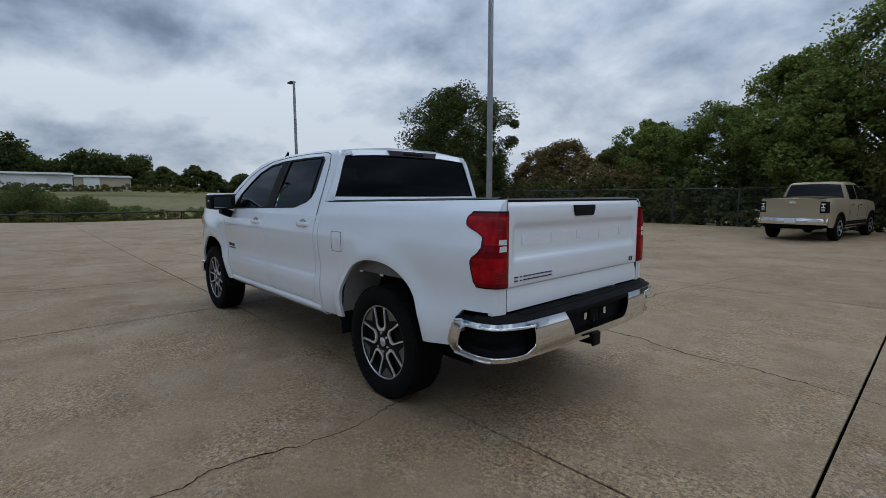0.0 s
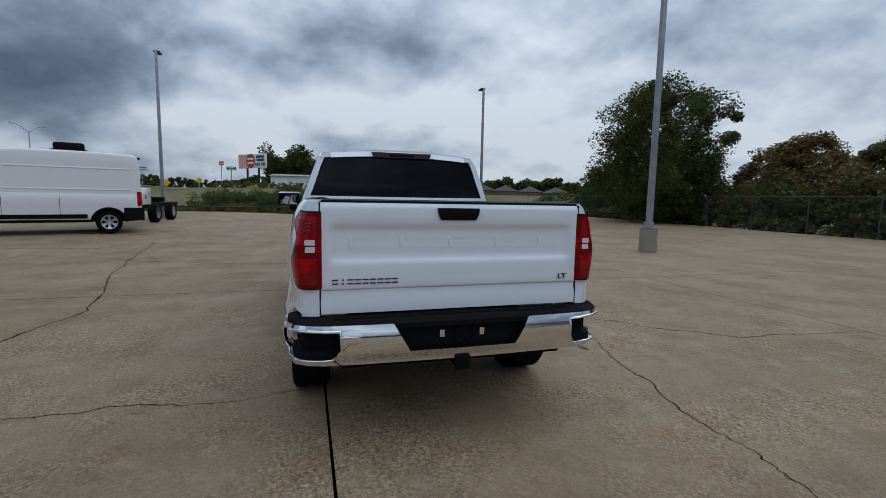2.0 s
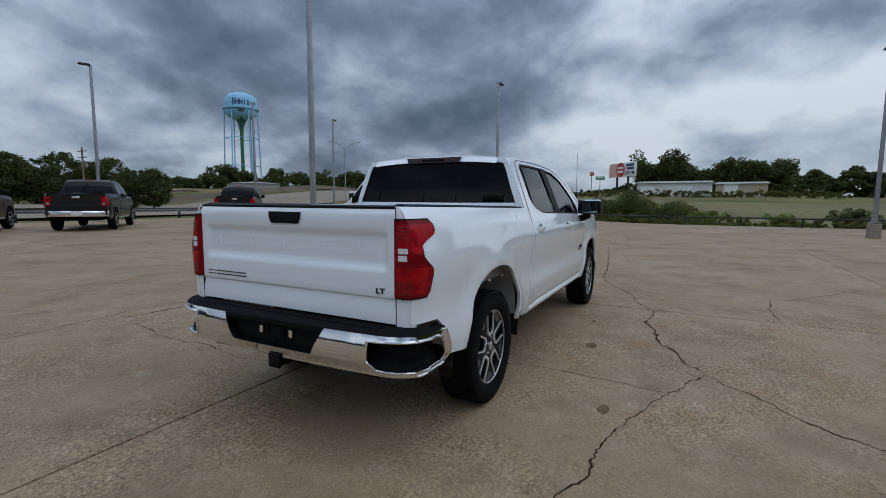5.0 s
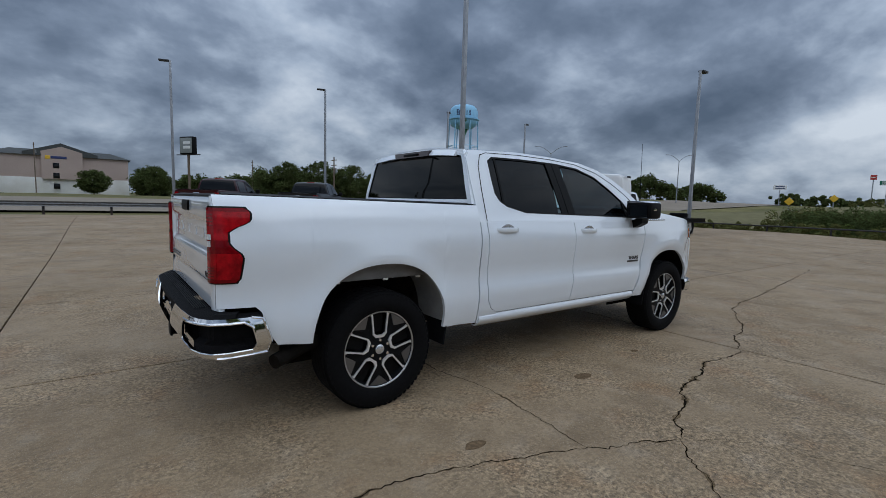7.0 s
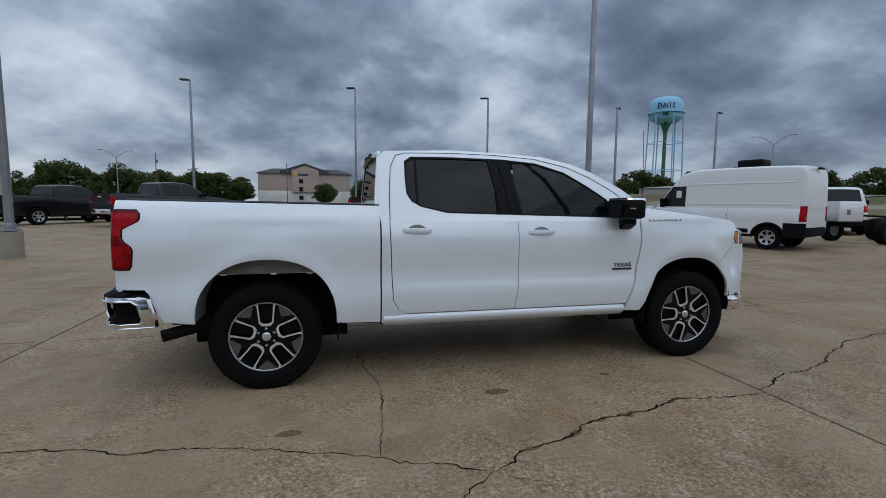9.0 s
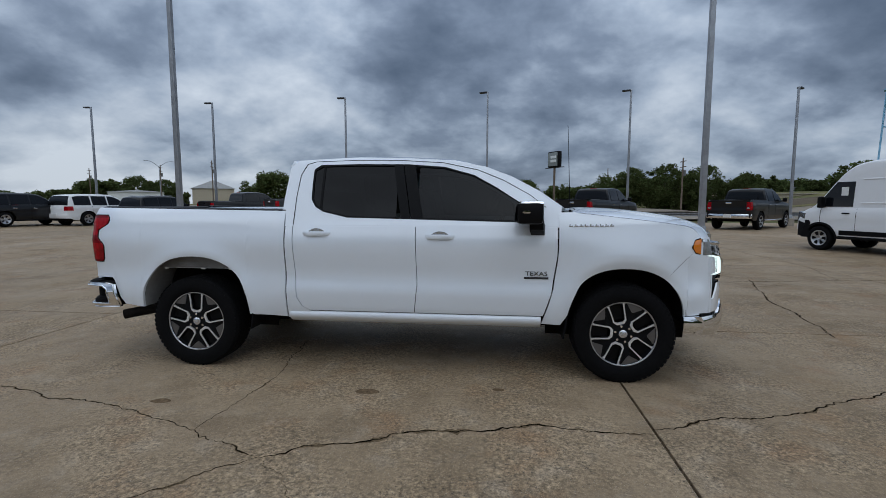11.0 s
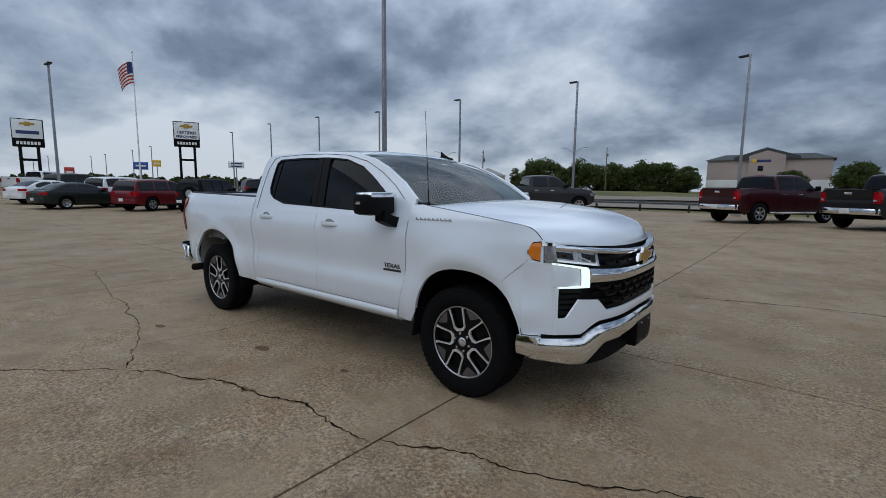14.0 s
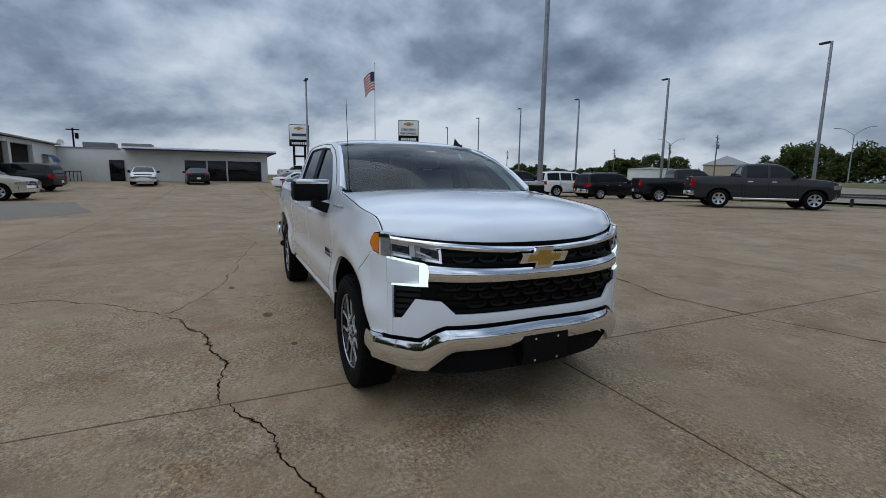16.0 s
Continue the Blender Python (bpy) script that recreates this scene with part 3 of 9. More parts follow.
def side_y(x, z):
    """Half-width of the body at a place on its side."""
    y = interp(z, SIDE)
    if x > 3.85:
        y -= 0.080 * (max(0.0, x - 3.80) / 0.56) ** 3.4 if x < 4.36 else 0.080
    if x < -0.55:
        y -= 0.076 * ((-0.55 - x) / 0.48) ** 2
    for cx in (0.02, 3.775):
        r = math.hypot(x - cx, (z - 0.52) * 1.05)
        if z > 0.45:
            y += 0.026 * math.exp(-((r - 0.545) / 0.085) ** 2)
    return y


def green_y(z):
    return interp(z, GREEN)


def shell(bm, us, vs, f, off, wrap=False):
    """A sheet f(u, v) with thickness: off is a vector or a function of (u, v)."""
    def lay(shift):
        out = []
        for u in us:
            col = []
            for v in vs:
                p = Vector(f(u, v))
                if shift:
                    p = p + Vector(off(u, v) if callable(off) else off)
                col.append(bm.verts.new(p))
            out.append(col)
        return out

    A, B = lay(False), lay(True)
    n, k = len(us), len(vs)
    for i in range(n if wrap else n - 1):
        h = (i + 1) % n
        for j in range(k - 1):
            bm.faces.new((A[i][j], A[h][j], A[h][j + 1], A[i][j + 1]))
            bm.faces.new((B[i][j], B[i][j + 1], B[h][j + 1], B[h][j]))
        bm.faces.new((A[i][0], B[i][0], B[h][0], A[h][0]))
        bm.faces.new((A[i][-1], A[h][-1], B[h][-1], B[i][-1]))
    for j in range(0 if wrap else k - 1):
        bm.faces.new((A[0][j], A[0][j + 1], B[0][j + 1], B[0][j]))
        bm.faces.new((A[-1][j], B[-1][j], B[-1][j + 1], A[-1][j + 1]))
    bmesh.ops.recalc_face_normals(bm, faces=bm.faces[:])
    return bm


def sheet(bm, us, vs, f, out=(0, 0, 1)):
    """A single sheet of glass or lining whose faces look towards out."""
    A = [[bm.verts.new(f(u, v)) for v in vs] for u in us]
    for i in range(len(us) - 1):
        for j in range(len(vs) - 1):
            face = bm.faces.new((A[i][j], A[i + 1][j], A[i + 1][j + 1], A[i][j + 1]))
            face.normal_update()
            if face.normal.dot(Vector(out)) < 0:
                face.normal_flip()
    return bm


def ring(bm, pairs, rows, place, off, sub=4, closed=True):
    """A frame between an outer and an inner outline given as matched pairs, laid on a surface."""
    dense = []
    n = len(pairs)
    for i in range(n if closed else n - 1):
        (oa, ia), (ob, ib) = pairs[i], pairs[(i + 1) % n]
        for k in range(sub):
            t = k / sub
            dense.append((tuple(a + (b - a) * t for a, b in zip(oa, ob)), tuple(a + (b - a) * t for a, b in zip(ia, ib))))
    if not closed:
        dense.append(pairs[-1])
    us = list(range(len(dense)))

    def f(u, v):
        o, i = dense[u % len(dense)]
        return place(o[0] + (i[0] - o[0]) * v, o[1] + (i[1] - o[1]) * v)

    shell(bm, us, spread(0, 1, rows), f, off, closed)
    return bm


truck = thing("pickup_truck", Matrix(), "white crew-cab pickup truck with chrome bumpers parked on concrete slabs", "pickup truck")


def arch(x, cx, half, base, top, n=2.3):
    d = abs(x - cx) / half
    return base + (top - base) * max(0.0, 1 - d ** n) ** (1 / n) if d < 1 else base


def bed_low(x):
    if abs(x - 0.02) < 0.51:
        return arch(x, 0.02, 0.51, 0.52, 1.012)
    return interp(x, [(-1.04, 0.80), (-0.80, 0.80), (-0.72, 0.56), (-0.49, 0.54), (0.5, 0.50), (0.9, 0.475)])


def fender_low(x):
    if abs(x - 3.775) < 0.475:
        return arch(x, 3.775, 0.475, 0.48, 0.957)
    return 0.475 if x < 3.5 else 0.575


def fender_top(x):
    return interp(x, [(3.1, 1.410), (3.3, 1.413), (3.5, 1.394), (3.7, 1.371), (3.9, 1.348), (4.1, 1.323), (4.22, 1.305), (4.28, 1.290), (4.32, 1.262), (4.345, 1.232), (4.36, 1.212), (4.5, 1.200)])


BONNET = [(3.45, 1.418), (3.50, 1.438), (3.56, 1.447), (3.75, 1.445), (3.93, 1.432), (4.10, 1.413), (4.25, 1.394), (4.36, 1.376), (4.47, 1.347), (4.55, 1.315), (4.61, 1.281), (4.645, 1.247), (4.67, 1.208), (4.685, 1.166)]


def front_x(y, z):
    """The nose of the truck in plan, leaning a little."""
    return 4.735 - 0.335 * (min(abs(y), 1.03) / 0.95) ** 3.5 - 0.05 * smooth01((z - 0.95) / 0.3) - 0.02 * smooth01((0.5 - z) / 0.3)


DOOR_Z = [0.545, 0.555, 0.565, 0.58, 0.60, 0.63, 0.66] + spread(0.69, 0.86, 10) + spread(0.89, 1.30, 16)
ARCHES = [0.02 + 0.51 * math.cos(math.pi * (1 - i / 28)) for i in range(29)]
FARCH = [3.775 + 0.475 * math.cos(math.pi * (1 - i / 28)) for i in range(29)]
for s, side in ((-1, "right"), (1, "left")):
    off = (0, -0.025 * s, 0)
    # bed side
    xs = spread(-1.02, -0.82, 6) + spread(-0.79, -0.51, 6) + ARCHES + spread(0.58, 0.872, 5)

    def f(x, v):
        z = bed_low(x) + (interp(x, [(-1.02, 1.446), (0.88, 1.418)]) - bed_low(x)) * v
        return (x, s * side_y(x, z), z)

    bm = bmesh.new()
    shell(bm, xs, [0, 0.03, 0.08, 0.16, 0.26, 0.36, 0.46, 0.56, 0.64, 0.72, 0.78, 0.83, 0.88, 0.92, 0.96, 1], f, off)
    bed = part("bed_side", bm, M_WHITE, truck, "white painted bed side with a wheel arch")
    bm = bmesh.new()
    shell(bm, spread(-0.965, 0.868, 12), [0, 0.5, 1], lambda x, v: (x, s * (min(0.900, side_y(x, 1.44) - 0.012) - 0.09 * v), interp(x, [(-1.02, 1.443), (0.88, 1.416)]) + 0.010 * math.sin(math.pi * v)), (0, 0, 0.008))
    part("rail_cap", bm, M_SATIN, bed, "black plastic bed rail cap")
    bm = bmesh.new()
    shell(bm, [0, 1], [0, 1], lambda u, v: (-1.0 + 1.86 * u, s * 0.80, 0.92 + 0.52 * v), (0, 0.02 * s, 0))
    part("bed_wall", bm, M_WHITE, bed)
    if s > 0:
        bm = bmesh.new()
        outline = [(max(0.49, min(0.64, 0.565 + 0.105 * math.cos(a))), max(1.03, min(1.19, 1.11 + 0.11 * math.sin(a)))) for a in [2 * math.pi * i / 24 for i in range(24)]]
        ring(bm, [((x, z), (0.565 + (x - 0.565) * 0.965, 1.11 + (z - 1.11) * 0.965)) for x, z in outline], 1, lambda x, z: (x, s * (side_y(x, z) + 0.001), z), (0, 0.001, 0), sub=1)
        part("fuel_door_seam", bm, M_JOINT, bed)
    # wheel housings: pressed steel lip and black liner
    for cx, half, top, base in ((0.02, 0.51, 1.012, 0.52), (3.775, 0.475, 0.957, 0.48)):
        rear = cx < 1
        bm = bmesh.new()
        us = spread(0.02, math.pi - 0.02, 28)
        shell(bm, us, [0, 1], lambda a, v: (cx - (half + 0.015) * math.copysign(abs(math.cos(a)) ** 0.87, math.cos(a)), s * (0.97 - 0.34 * v), base + (top - base + 0.02) * math.sin(a) ** 0.87), (0, 0, 0.012))
        part("wheel_arch_liner", bm, M_PRIMER if rear else M_UNDER, truck, "bare grey wheel housing" if rear else "black wheel arch liner")
        bm = bmesh.new()
        sheet(bm, spread(cx - 0.60, cx + 0.60, 2), [0.30, 1.08], lambda x, z: (x, s * 0.62, z))
        part("inner_wheel_wall", bm, M_UNDER, truck)
        if rear:
            bm = bmesh.new()
            shell(bm, spread(-0.40, 0.44, 10), [0, 1], lambda x, v: (x, s * 0.925, 0.898 + (max(0.9, arch(x, 0.02, 0.53, 0.52, 1.03)) - 0.898) * v), (0, -0.006 * s, 0))
            flange = part("housing_flange", bm, M_STEEL, truck, "grey flange inside the wheel arch")
            for cx_ in (-0.30, 0.06, 0.33):
                bm = bmesh.new()
                box(bm, (cx_, s * 0.928, 0.892), (0.040 if cx_ else 0.03, 0.006, 0.014), 0.002)
                part("clip", bm, M_PLATE, flange, "pale clip")
    # front wing
    xs = [3.105, 3.13, 3.17, 3.21, 3.26] + FARCH[1:-1] + [4.25, 4.27, 4.29, 4.31, 4.335, 4.358, 4.38]

    def g(x, v):
        z = fender_low(x) + (fender_top(x) - fender_low(x)) * v
        k = min(1.0, max(0.0, (3.42 - x) / 0.31))
        xx = x + k * interp(z, [(0.47, 0.0), (0.74, 0.085), (1.05, 0.128), (1.40, 0.130)])
        return (xx, s * side_y(xx, z), z)

    bm = bmesh.new()
    shell(bm, xs, [0, 0.04, 0.1, 0.2, 0.32, 0.44, 0.56, 0.66, 0.75, 0.83, 0.90, 0.95, 1], g, off)
    wing = part("front_fender", bm, M_WHITE, truck, "white painted front wing")
    # doors: lower skins
    door_y = lambda z: side_y(1.5, z) if z < 1.22 else side_y(1.5, 1.22) + (green_y(1.30) - side_y(1.5, 1.22)) * (z - 1.22) / 0.08
    cut = lambda z: interp(z, [(0.5, 2.02), (0.78, 2.052), (1.27, 2.040), (1.36, 2.03)])
    rear_edge = lambda z: interp(z, [(0.545, 1.09), (0.58, 1.02), (0.66, 0.975), (0.80, 0.968), (1.20, 0.952), (1.30, 0.950)])
    front_edge = lambda z: interp(z, [(0.47, 3.095), (0.74, 3.182), (1.05, 3.224), (1.40, 3.226)])
    for nm, a, b in (("rear_door", lambda z: rear_edge(z) + 0.004, lambda z: cut(z) - 0.003), ("front_door", lambda z: cut(z) + 0.003, lambda z: front_edge(z) - 0.003)):
        bm = bmesh.new()
        shell(bm, spread(0, 1, 14), DOOR_Z, lambda u, z: (a(z) + (b(z) - a(z)) * u, s * door_y(z), z), off)
        door = part(nm, bm, M_WHITE, truck, "white painted door")
        hx = 1.17 if nm == "rear_door" else 2.25
        hz = 1.225 if nm == "rear_door" else 1.205
        bm = bmesh.new()
        shell(bm, spread(-1, 1, 10), spread(-1, 1, 4), lambda u, v: (hx + 0.125 * u, s * (side_y(1.5, hz) + 0.028 * (1 - u ** 4) - 0.004 * v * v), hz + 0.020 * v * (1 - 0.15 * u * u)), (0, -0.016 * s, 0))
        part("door_handle", bm, M_WHITE, door, "white pull handle")
        bm = bmesh.new()
        shell(bm, spread(-1, 1, 8), [0, 0.5, 1], lambda u, v: (hx + 0.075 * u, s * (side_y(1.5, hz + 0.03) + 0.002), hz + 0.018 + 0.028 * v * (1 - u * u)), (0, 0.002 * s, 0))
        part("handle_cup", bm, M_BADGE_CHROME, door)
    bm = bmesh.new()
    shell(bm, spread(0.90, 3.10, 12), spread(0, 1, 8), lambda x, v: (x, s * (0.905 + 0.075 * math.sin(math.pi * (0.08 + 0.62 * v))), 0.438 + 0.098 * v), (0, -0.05 * s, 0))
    part("sill", bm, M_WHITE, truck)
    # near-black strip in the open cab-to-bed gap, in place of its shade
    bm = bmesh.new()
    shell(bm, [0.870, 0.892], spread(0.46, 1.42, 8), lambda x, z: (x, s * (side_y(1.5, z) - 0.016), z), (0, -0.01 * s, 0))
    part("cab_gap_seal", bm, M_JOINT, truck)
    bm = bmesh.new()
    shell(bm, spread(0, 1, 4), [0.47, 0.51] + DOOR_Z, lambda u, z: (0.884 + (rear_edge(z) - 0.003 - 0.884) * u, s * (door_y(z) - 0.001), z), off)
    part("cab_corner", bm, M_WHITE, truck)
    # cab frame round the side windows
    pairs = [((0.880, 1.285), (1.135, 1.455)), ((0.868, 1.42), (1.095, 1.52)), ((0.862, 1.62), (1.088, 1.66)), ((0.866, 1.80), (1.09, 1.79)), ((0.93, 1.872), (1.15, 1.829)), ((1.5, 1.897), (1.5, 1.835)), ((1.95, 1.886), (1.95, 1.829)), ((2.33, 1.862), (2.27, 1.803)), ((2.61, 1.806), (2.53, 1.728)), ((2.84, 1.715), (2.72, 1.622)), ((3.08, 1.585), (2.92, 1.492)), ((3.26, 1.455), (3.005, 1.395)), ((3.245, 1.285), (3.025, 1.325)), ((2.05, 1.285), (2.03, 1.348)), ((1.45, 1.285), (1.43, 1.362)), ((1.15, 1.285), (1.21, 1.412))]
    bm = bmesh.new()
    ring(bm, pairs, 4, lambda x, z: (x, s * (green_y(z) - 0.001), z), (0, -0.03 * s, 0), sub=4)
    frame_part = part("cab_frame", bm, M_WHITE, truck)
    seam = [(0.951, 1.30), (0.955, 1.55), (0.972, 1.74), (1.02, 1.838), (1.10, 1.862), (1.5, 1.873), (1.90, 1.866), (2.26, 1.842), (2.56, 1.776), (2.78, 1.684), (3.00, 1.560), (3.13, 1.455)]
    bm = bmesh.new()
    shell(bm, range(len(seam)), [0, 1], lambda i, v: (seam[i][0] + (0.005 * v if i < 4 else 0), s * (green_y(seam[i][1]) + 0.0035), seam[i][1] - (0.005 * v if i >= 3 else 0)), (0, -0.003 * s, 0))
    part("door_shut_line", bm, M_JOINT, frame_part)
    bm = bmesh.new()
    ring(bm, [(i, ((i[0] - 2.05) * 0.985 + 2.05, 1.58 + (i[1] - 1.58) * 0.94)) for o, i in pairs], 1, lambda x, z: (x, s * (green_y(z) - 0.004), z), (0, -0.012 * s, 0), sub=4)
    part("window_seal", bm, M_SATIN, frame_part, "black window surround")
    top_line = [(1.088, 1.775), (1.10, 1.80), (1.15, 1.829), (1.5, 1.835), (1.95, 1.829), (2.27, 1.803), (2.53, 1.728), (2.72, 1.622), (2.92, 1.492), (3.005, 1.395), (3.025, 1.34)]
    low_line = [(1.088, 1.66), (1.095, 1.52), (1.135, 1.455), (1.21, 1.412), (1.43, 1.362), (2.03, 1.348), (3.025, 1.325)]
    for nm, a, b, m_ in (("rear_window", 1.089, 1.862, M_TINT), ("front_window", 2.052, 3.02, M_TINT_FRONT)):
        bm = bmesh.new()
        sheet(bm, spread(a, b, 24), spread(0, 1, 6), lambda x, v: (x, s * (green_y(interp(x, low_line) + (interp(x, top_line) - interp(x, low_line)) * v) - 0.014), interp(x, low_line) + (interp(x, top_line) - interp(x, low_line)) * v), (0, s, 0))
        pane = part(nm, bm, m_, frame_part, "dark tinted side window")
        pane.visible_shadow = False
    for a, b in ((1.862, 1.944), (1.952, 2.052)):
        bm = bmesh.new()
        shell(bm, [0, 1], spread(0, 1, 6), lambda u, v: (a + (b - a) * u + 0.09 * (0.5 - v), s * (green_y(1.35 + 0.48 * v) - 0.002), 1.348 + 0.482 * v), (0, -0.012 * s, 0))
        part("door_pillar", bm, M_SATIN, frame_part, "gloss black door pillar")
    bm = bmesh.new()
    shell(bm, [0, 1], spread(0, 1, 5), lambda u, v: (1.175 + 0.02 * u, s * (green_y(1.43 + 0.4 * v) - 0.008), 1.43 + 0.4 * v), (0, -0.01 * s, 0))
    part("window_divider", bm, M_SATIN, frame_part)
    bm = bmesh.new()
    shell(bm, [0, 1], spread(0, 1, 3), lambda u, v: (2.905 + 0.022 * u + 0.03 * (1 - v), s * (green_y(1.33 + 0.15 * v) - 0.006), 1.335 + 0.15 * v), (0, -0.01 * s, 0))
    part("window_divider", bm, M_SATIN, frame_part)
    # mirror: black arm and housing, chrome cap
    mirror = new("door_mirror")
    mirror.parent = truck
    tagged(mirror, "black door mirror with a chrome cap")
    bm = bmesh.new()
    box(bm, (2.982, s * 1.112, 1.408), (0.205, 0.285, 0.170), 0.040)
    part("housing", bm, M_SATIN, mirror)
    # chrome over the rear half of the outer end and along the top
    bm = bmesh.new()
    box(bm, (2.950, s * 1.196, 1.447), (0.096, 0.122, 0.112), 0.026)
    box(bm, (2.996, s * 1.112, 1.483), (0.184, 0.276, 0.044), 0.020)
    for v in bm.verts:
        if v.co.z > 1.42:
            v.co.y -= s * 0.22 * (v.co.z - 1.42)
    part("cap", bm, M_CHROME, mirror, "chrome mirror cap")
    bm = bmesh.new()
    sheet(bm, [-1, 1], [-1, 1], lambda u, v: (2.875 - 0.006 * u, s * (1.108 + 0.108 * u), 1.402 + 0.062 * v))
    part("mirror_glass", bm, M_MIRROR, mirror, "silvered mirror glass")
    bm = bmesh.new()
    shell(bm, spread(0, 1, 5), spread(-1, 1, 3), lambda u, v: (3.04 + 0.055 * v + 0.03 * (1 - u), s * (0.955 + 0.15 * u), 1.215 + 0.03 * u + 0.03 * u * u), (0, 0, 0.085))
    part("arm", bm, M_SATIN, mirror)
    # badges
    lettering("TEXAS", 0.050, M_BADGE, door, Matrix.Translation((3.055, s * (side_y(1.5, 0.905) + 0.004), 0.888)) @ Matrix.Rotation(radians(90), 4, "X") @ Matrix.Rotation(radians(0 if s < 0 else 180), 4, "Y"), 0.006, stretch=1.25)
    bm = bmesh.new()
    box(bm, (3.055, s * (side_y(1.5, 0.867) + 0.002), 0.867), (0.20, 0.006, 0.017), 0.002)
    part("badge_bar", bm, M_BADGE, door)
    for k in range(9):
        bm = bmesh.new()
        x0 = 3.33 + 0.040 * k
        z0 = 1.300 + 0.0005 * k
        box(bm, (x0, s * (side_y(x0, z0) + 0.002), z0), (0.033, 0.007, 0.010), 0.002)
        box(bm, (x0 - 0.010 + 0.004 * (k % 3), s * (side_y(x0, z0) + 0.001), z0 + 0.009), (0.010, 0.007, 0.012), 0.002)
        part("badge_block", bm, M_BADGE_CHROME, wing, "chrome model badge block")
    # mud flaps
    for x0, y0 in ((0.545, 0.93), (3.295, 0.93)):
        bm = bmesh.new()
        shell(bm, [0, 0.5, 1], spread(0, 1, 4), lambda u, v: (x0 + 0.02 * v - 0.03 * (1 - v) * 0.5, s * (y0 + 0.06 - 0.24 * u), 0.36 + 0.235 * v), (0.012, 0, 0))
        part("mud_flap", bm, M_TEXTURED, truck, "black mud flap")

# roof
RY = lambda x: interp(x, [(0.86, 1.835), (0.93, 1.868), (1.5, 1.893), (1.95, 1.882), (2.28, 1.862), (2.40, 1.846), (2.46, 1.826), (2.50, 1.800)])
bm = bmesh.new()
shell(bm, spread(0, 0.9, 18) + spread(0.92, 1, 5), spread(-1, 1, 18), lambda u, v: ((lambda x: (x, v * (green_y(RY(x)) - 0.002), RY(x) + (0.050 if x > 0.9 else 0.05) * (1 - abs(v) ** 3.4) - 0.004))(0.862 + (1.548 + 0.085 * (1 - v * v)) * u)), (0, 0, -0.02))
roof = part("roof", bm, M_WHITE, truck, "white cab roof")
bm = bmesh.new()
shell(bm, spread(0, 1, 8), spread(-1, 1, 4), lambda u, v: (2.27 + 0.17 * u, 0.60 + 0.018 * v * (1 - u * 0.6), 1.880 + 0.085 * (1 - u) ** 1.6 * (1 - v * v * 0.9)), (0, 0, -0.02))
part("shark_fin_aerial", bm, M_SATIN, roof, "black shark-fin aerial")
bm = bmesh.new()
shell(bm, spread(-1, 1, 16), [0, 0.5, 1], lambda v, u: (0.872 - 0.035 * u, 0.66 * v, 1.872 + 0.030 * (1 - v * v) - 0.05 * u), (0.03, 0, 0.0))
part("roof_lip", bm, M_WHITE, roof)
bm = bmesh.new()
shell(bm, spread(-1, 1, 12), spread(0, 1, 3), lambda v, u: (0.838 - 0.006 * u, -0.014 + 0.295 * v * (1 - 0.06 * u), 1.890 - 0.048 * u), (0.03, 0, 0))
brake = part("high_brake_lamp", bm, mat("smoked_red_lens", (0.022, 0.006, 0.007), 0.15, grain=0.2, scale=60, coat=0.4), roof, "dark red high-mounted brake lamp")
bm = bmesh.new()
box(bm, (0.832, -0.014, 1.864), (0.012, 0.24, 0.022), 0.004)
part("cargo_lamp", bm, M_SATIN, brake)

# back of the cab with its window
back_x = lambda z: interp(z, [(0.9, 0.892), (1.30, 0.885), (1.42, 0.836), (1.55, 0.842), (1.86, 0.872)])
oy = lambda z: green_y(z) - 0.012 if z > 1.27 else 0.96
pairs = [((-oy(1.43), 1.43), (-0.850, 1.465)), ((-oy(1.60), 1.60), (-0.800, 1.60)), ((-oy(1.75), 1.75), (-0.750, 1.75)), ((-oy(1.87), 1.87), (-0.712, 1.835)), ((-0.3, 1.915), (-0.3, 1.846)), ((0.3, 1.915), (0.3, 1.846)), ((oy(1.87), 1.87), (0.712, 1.835)), ((oy(1.75), 1.75), (0.750, 1.75)), ((oy(1.60), 1.60), (0.800, 1.60)), ((oy(1.43), 1.43), (0.850, 1.465)), ((0.3, 1.40), (0.3, 1.462)), ((-0.3, 1.40), (-0.3, 1.462))]
bm = bmesh.new()
ring(bm, pairs, 3, lambda y, z: (back_x(z), y, z), (0.03, 0, 0), sub=4)
back = part("cab_back", bm, M_WHITE, truck)
bm = bmesh.new()
shell(bm, [0.9, 1.2, 1.30, 1.42], [-1, 0, 1], lambda z, v: (back_x(z), v * (0.955 if z < 1.35 else 0.93), z), (0.03, 0, 0))
part("back_panel", bm, M_WHITE, back)
rw = lambda z: interp(z, [(1.46, 0.852), (1.60, 0.802), (1.75, 0.752), (1.85, 0.708)])
bm = bmesh.new()
sheet(bm, spread(1.462, 1.846, 8), spread(-1, 1, 12), lambda z, v: (back_x(z) + 0.010, v * rw(z), z), (-1, 0, 0))
pane = part("back_window", bm, M_TINT, back, "dark tinted back window")
pane.visible_shadow = False
bm = bmesh.new()
ring(bm, [(i_, (i_[0] * 0.985, 1.65 + (i_[1] - 1.65) * 0.955)) for o_, i_ in pairs], 1, lambda y, z: (back_x(z) + 0.004, y, z), (0.008, 0, 0), sub=4)
part("window_seal", bm, M_SATIN, back, "black rubber window seal")

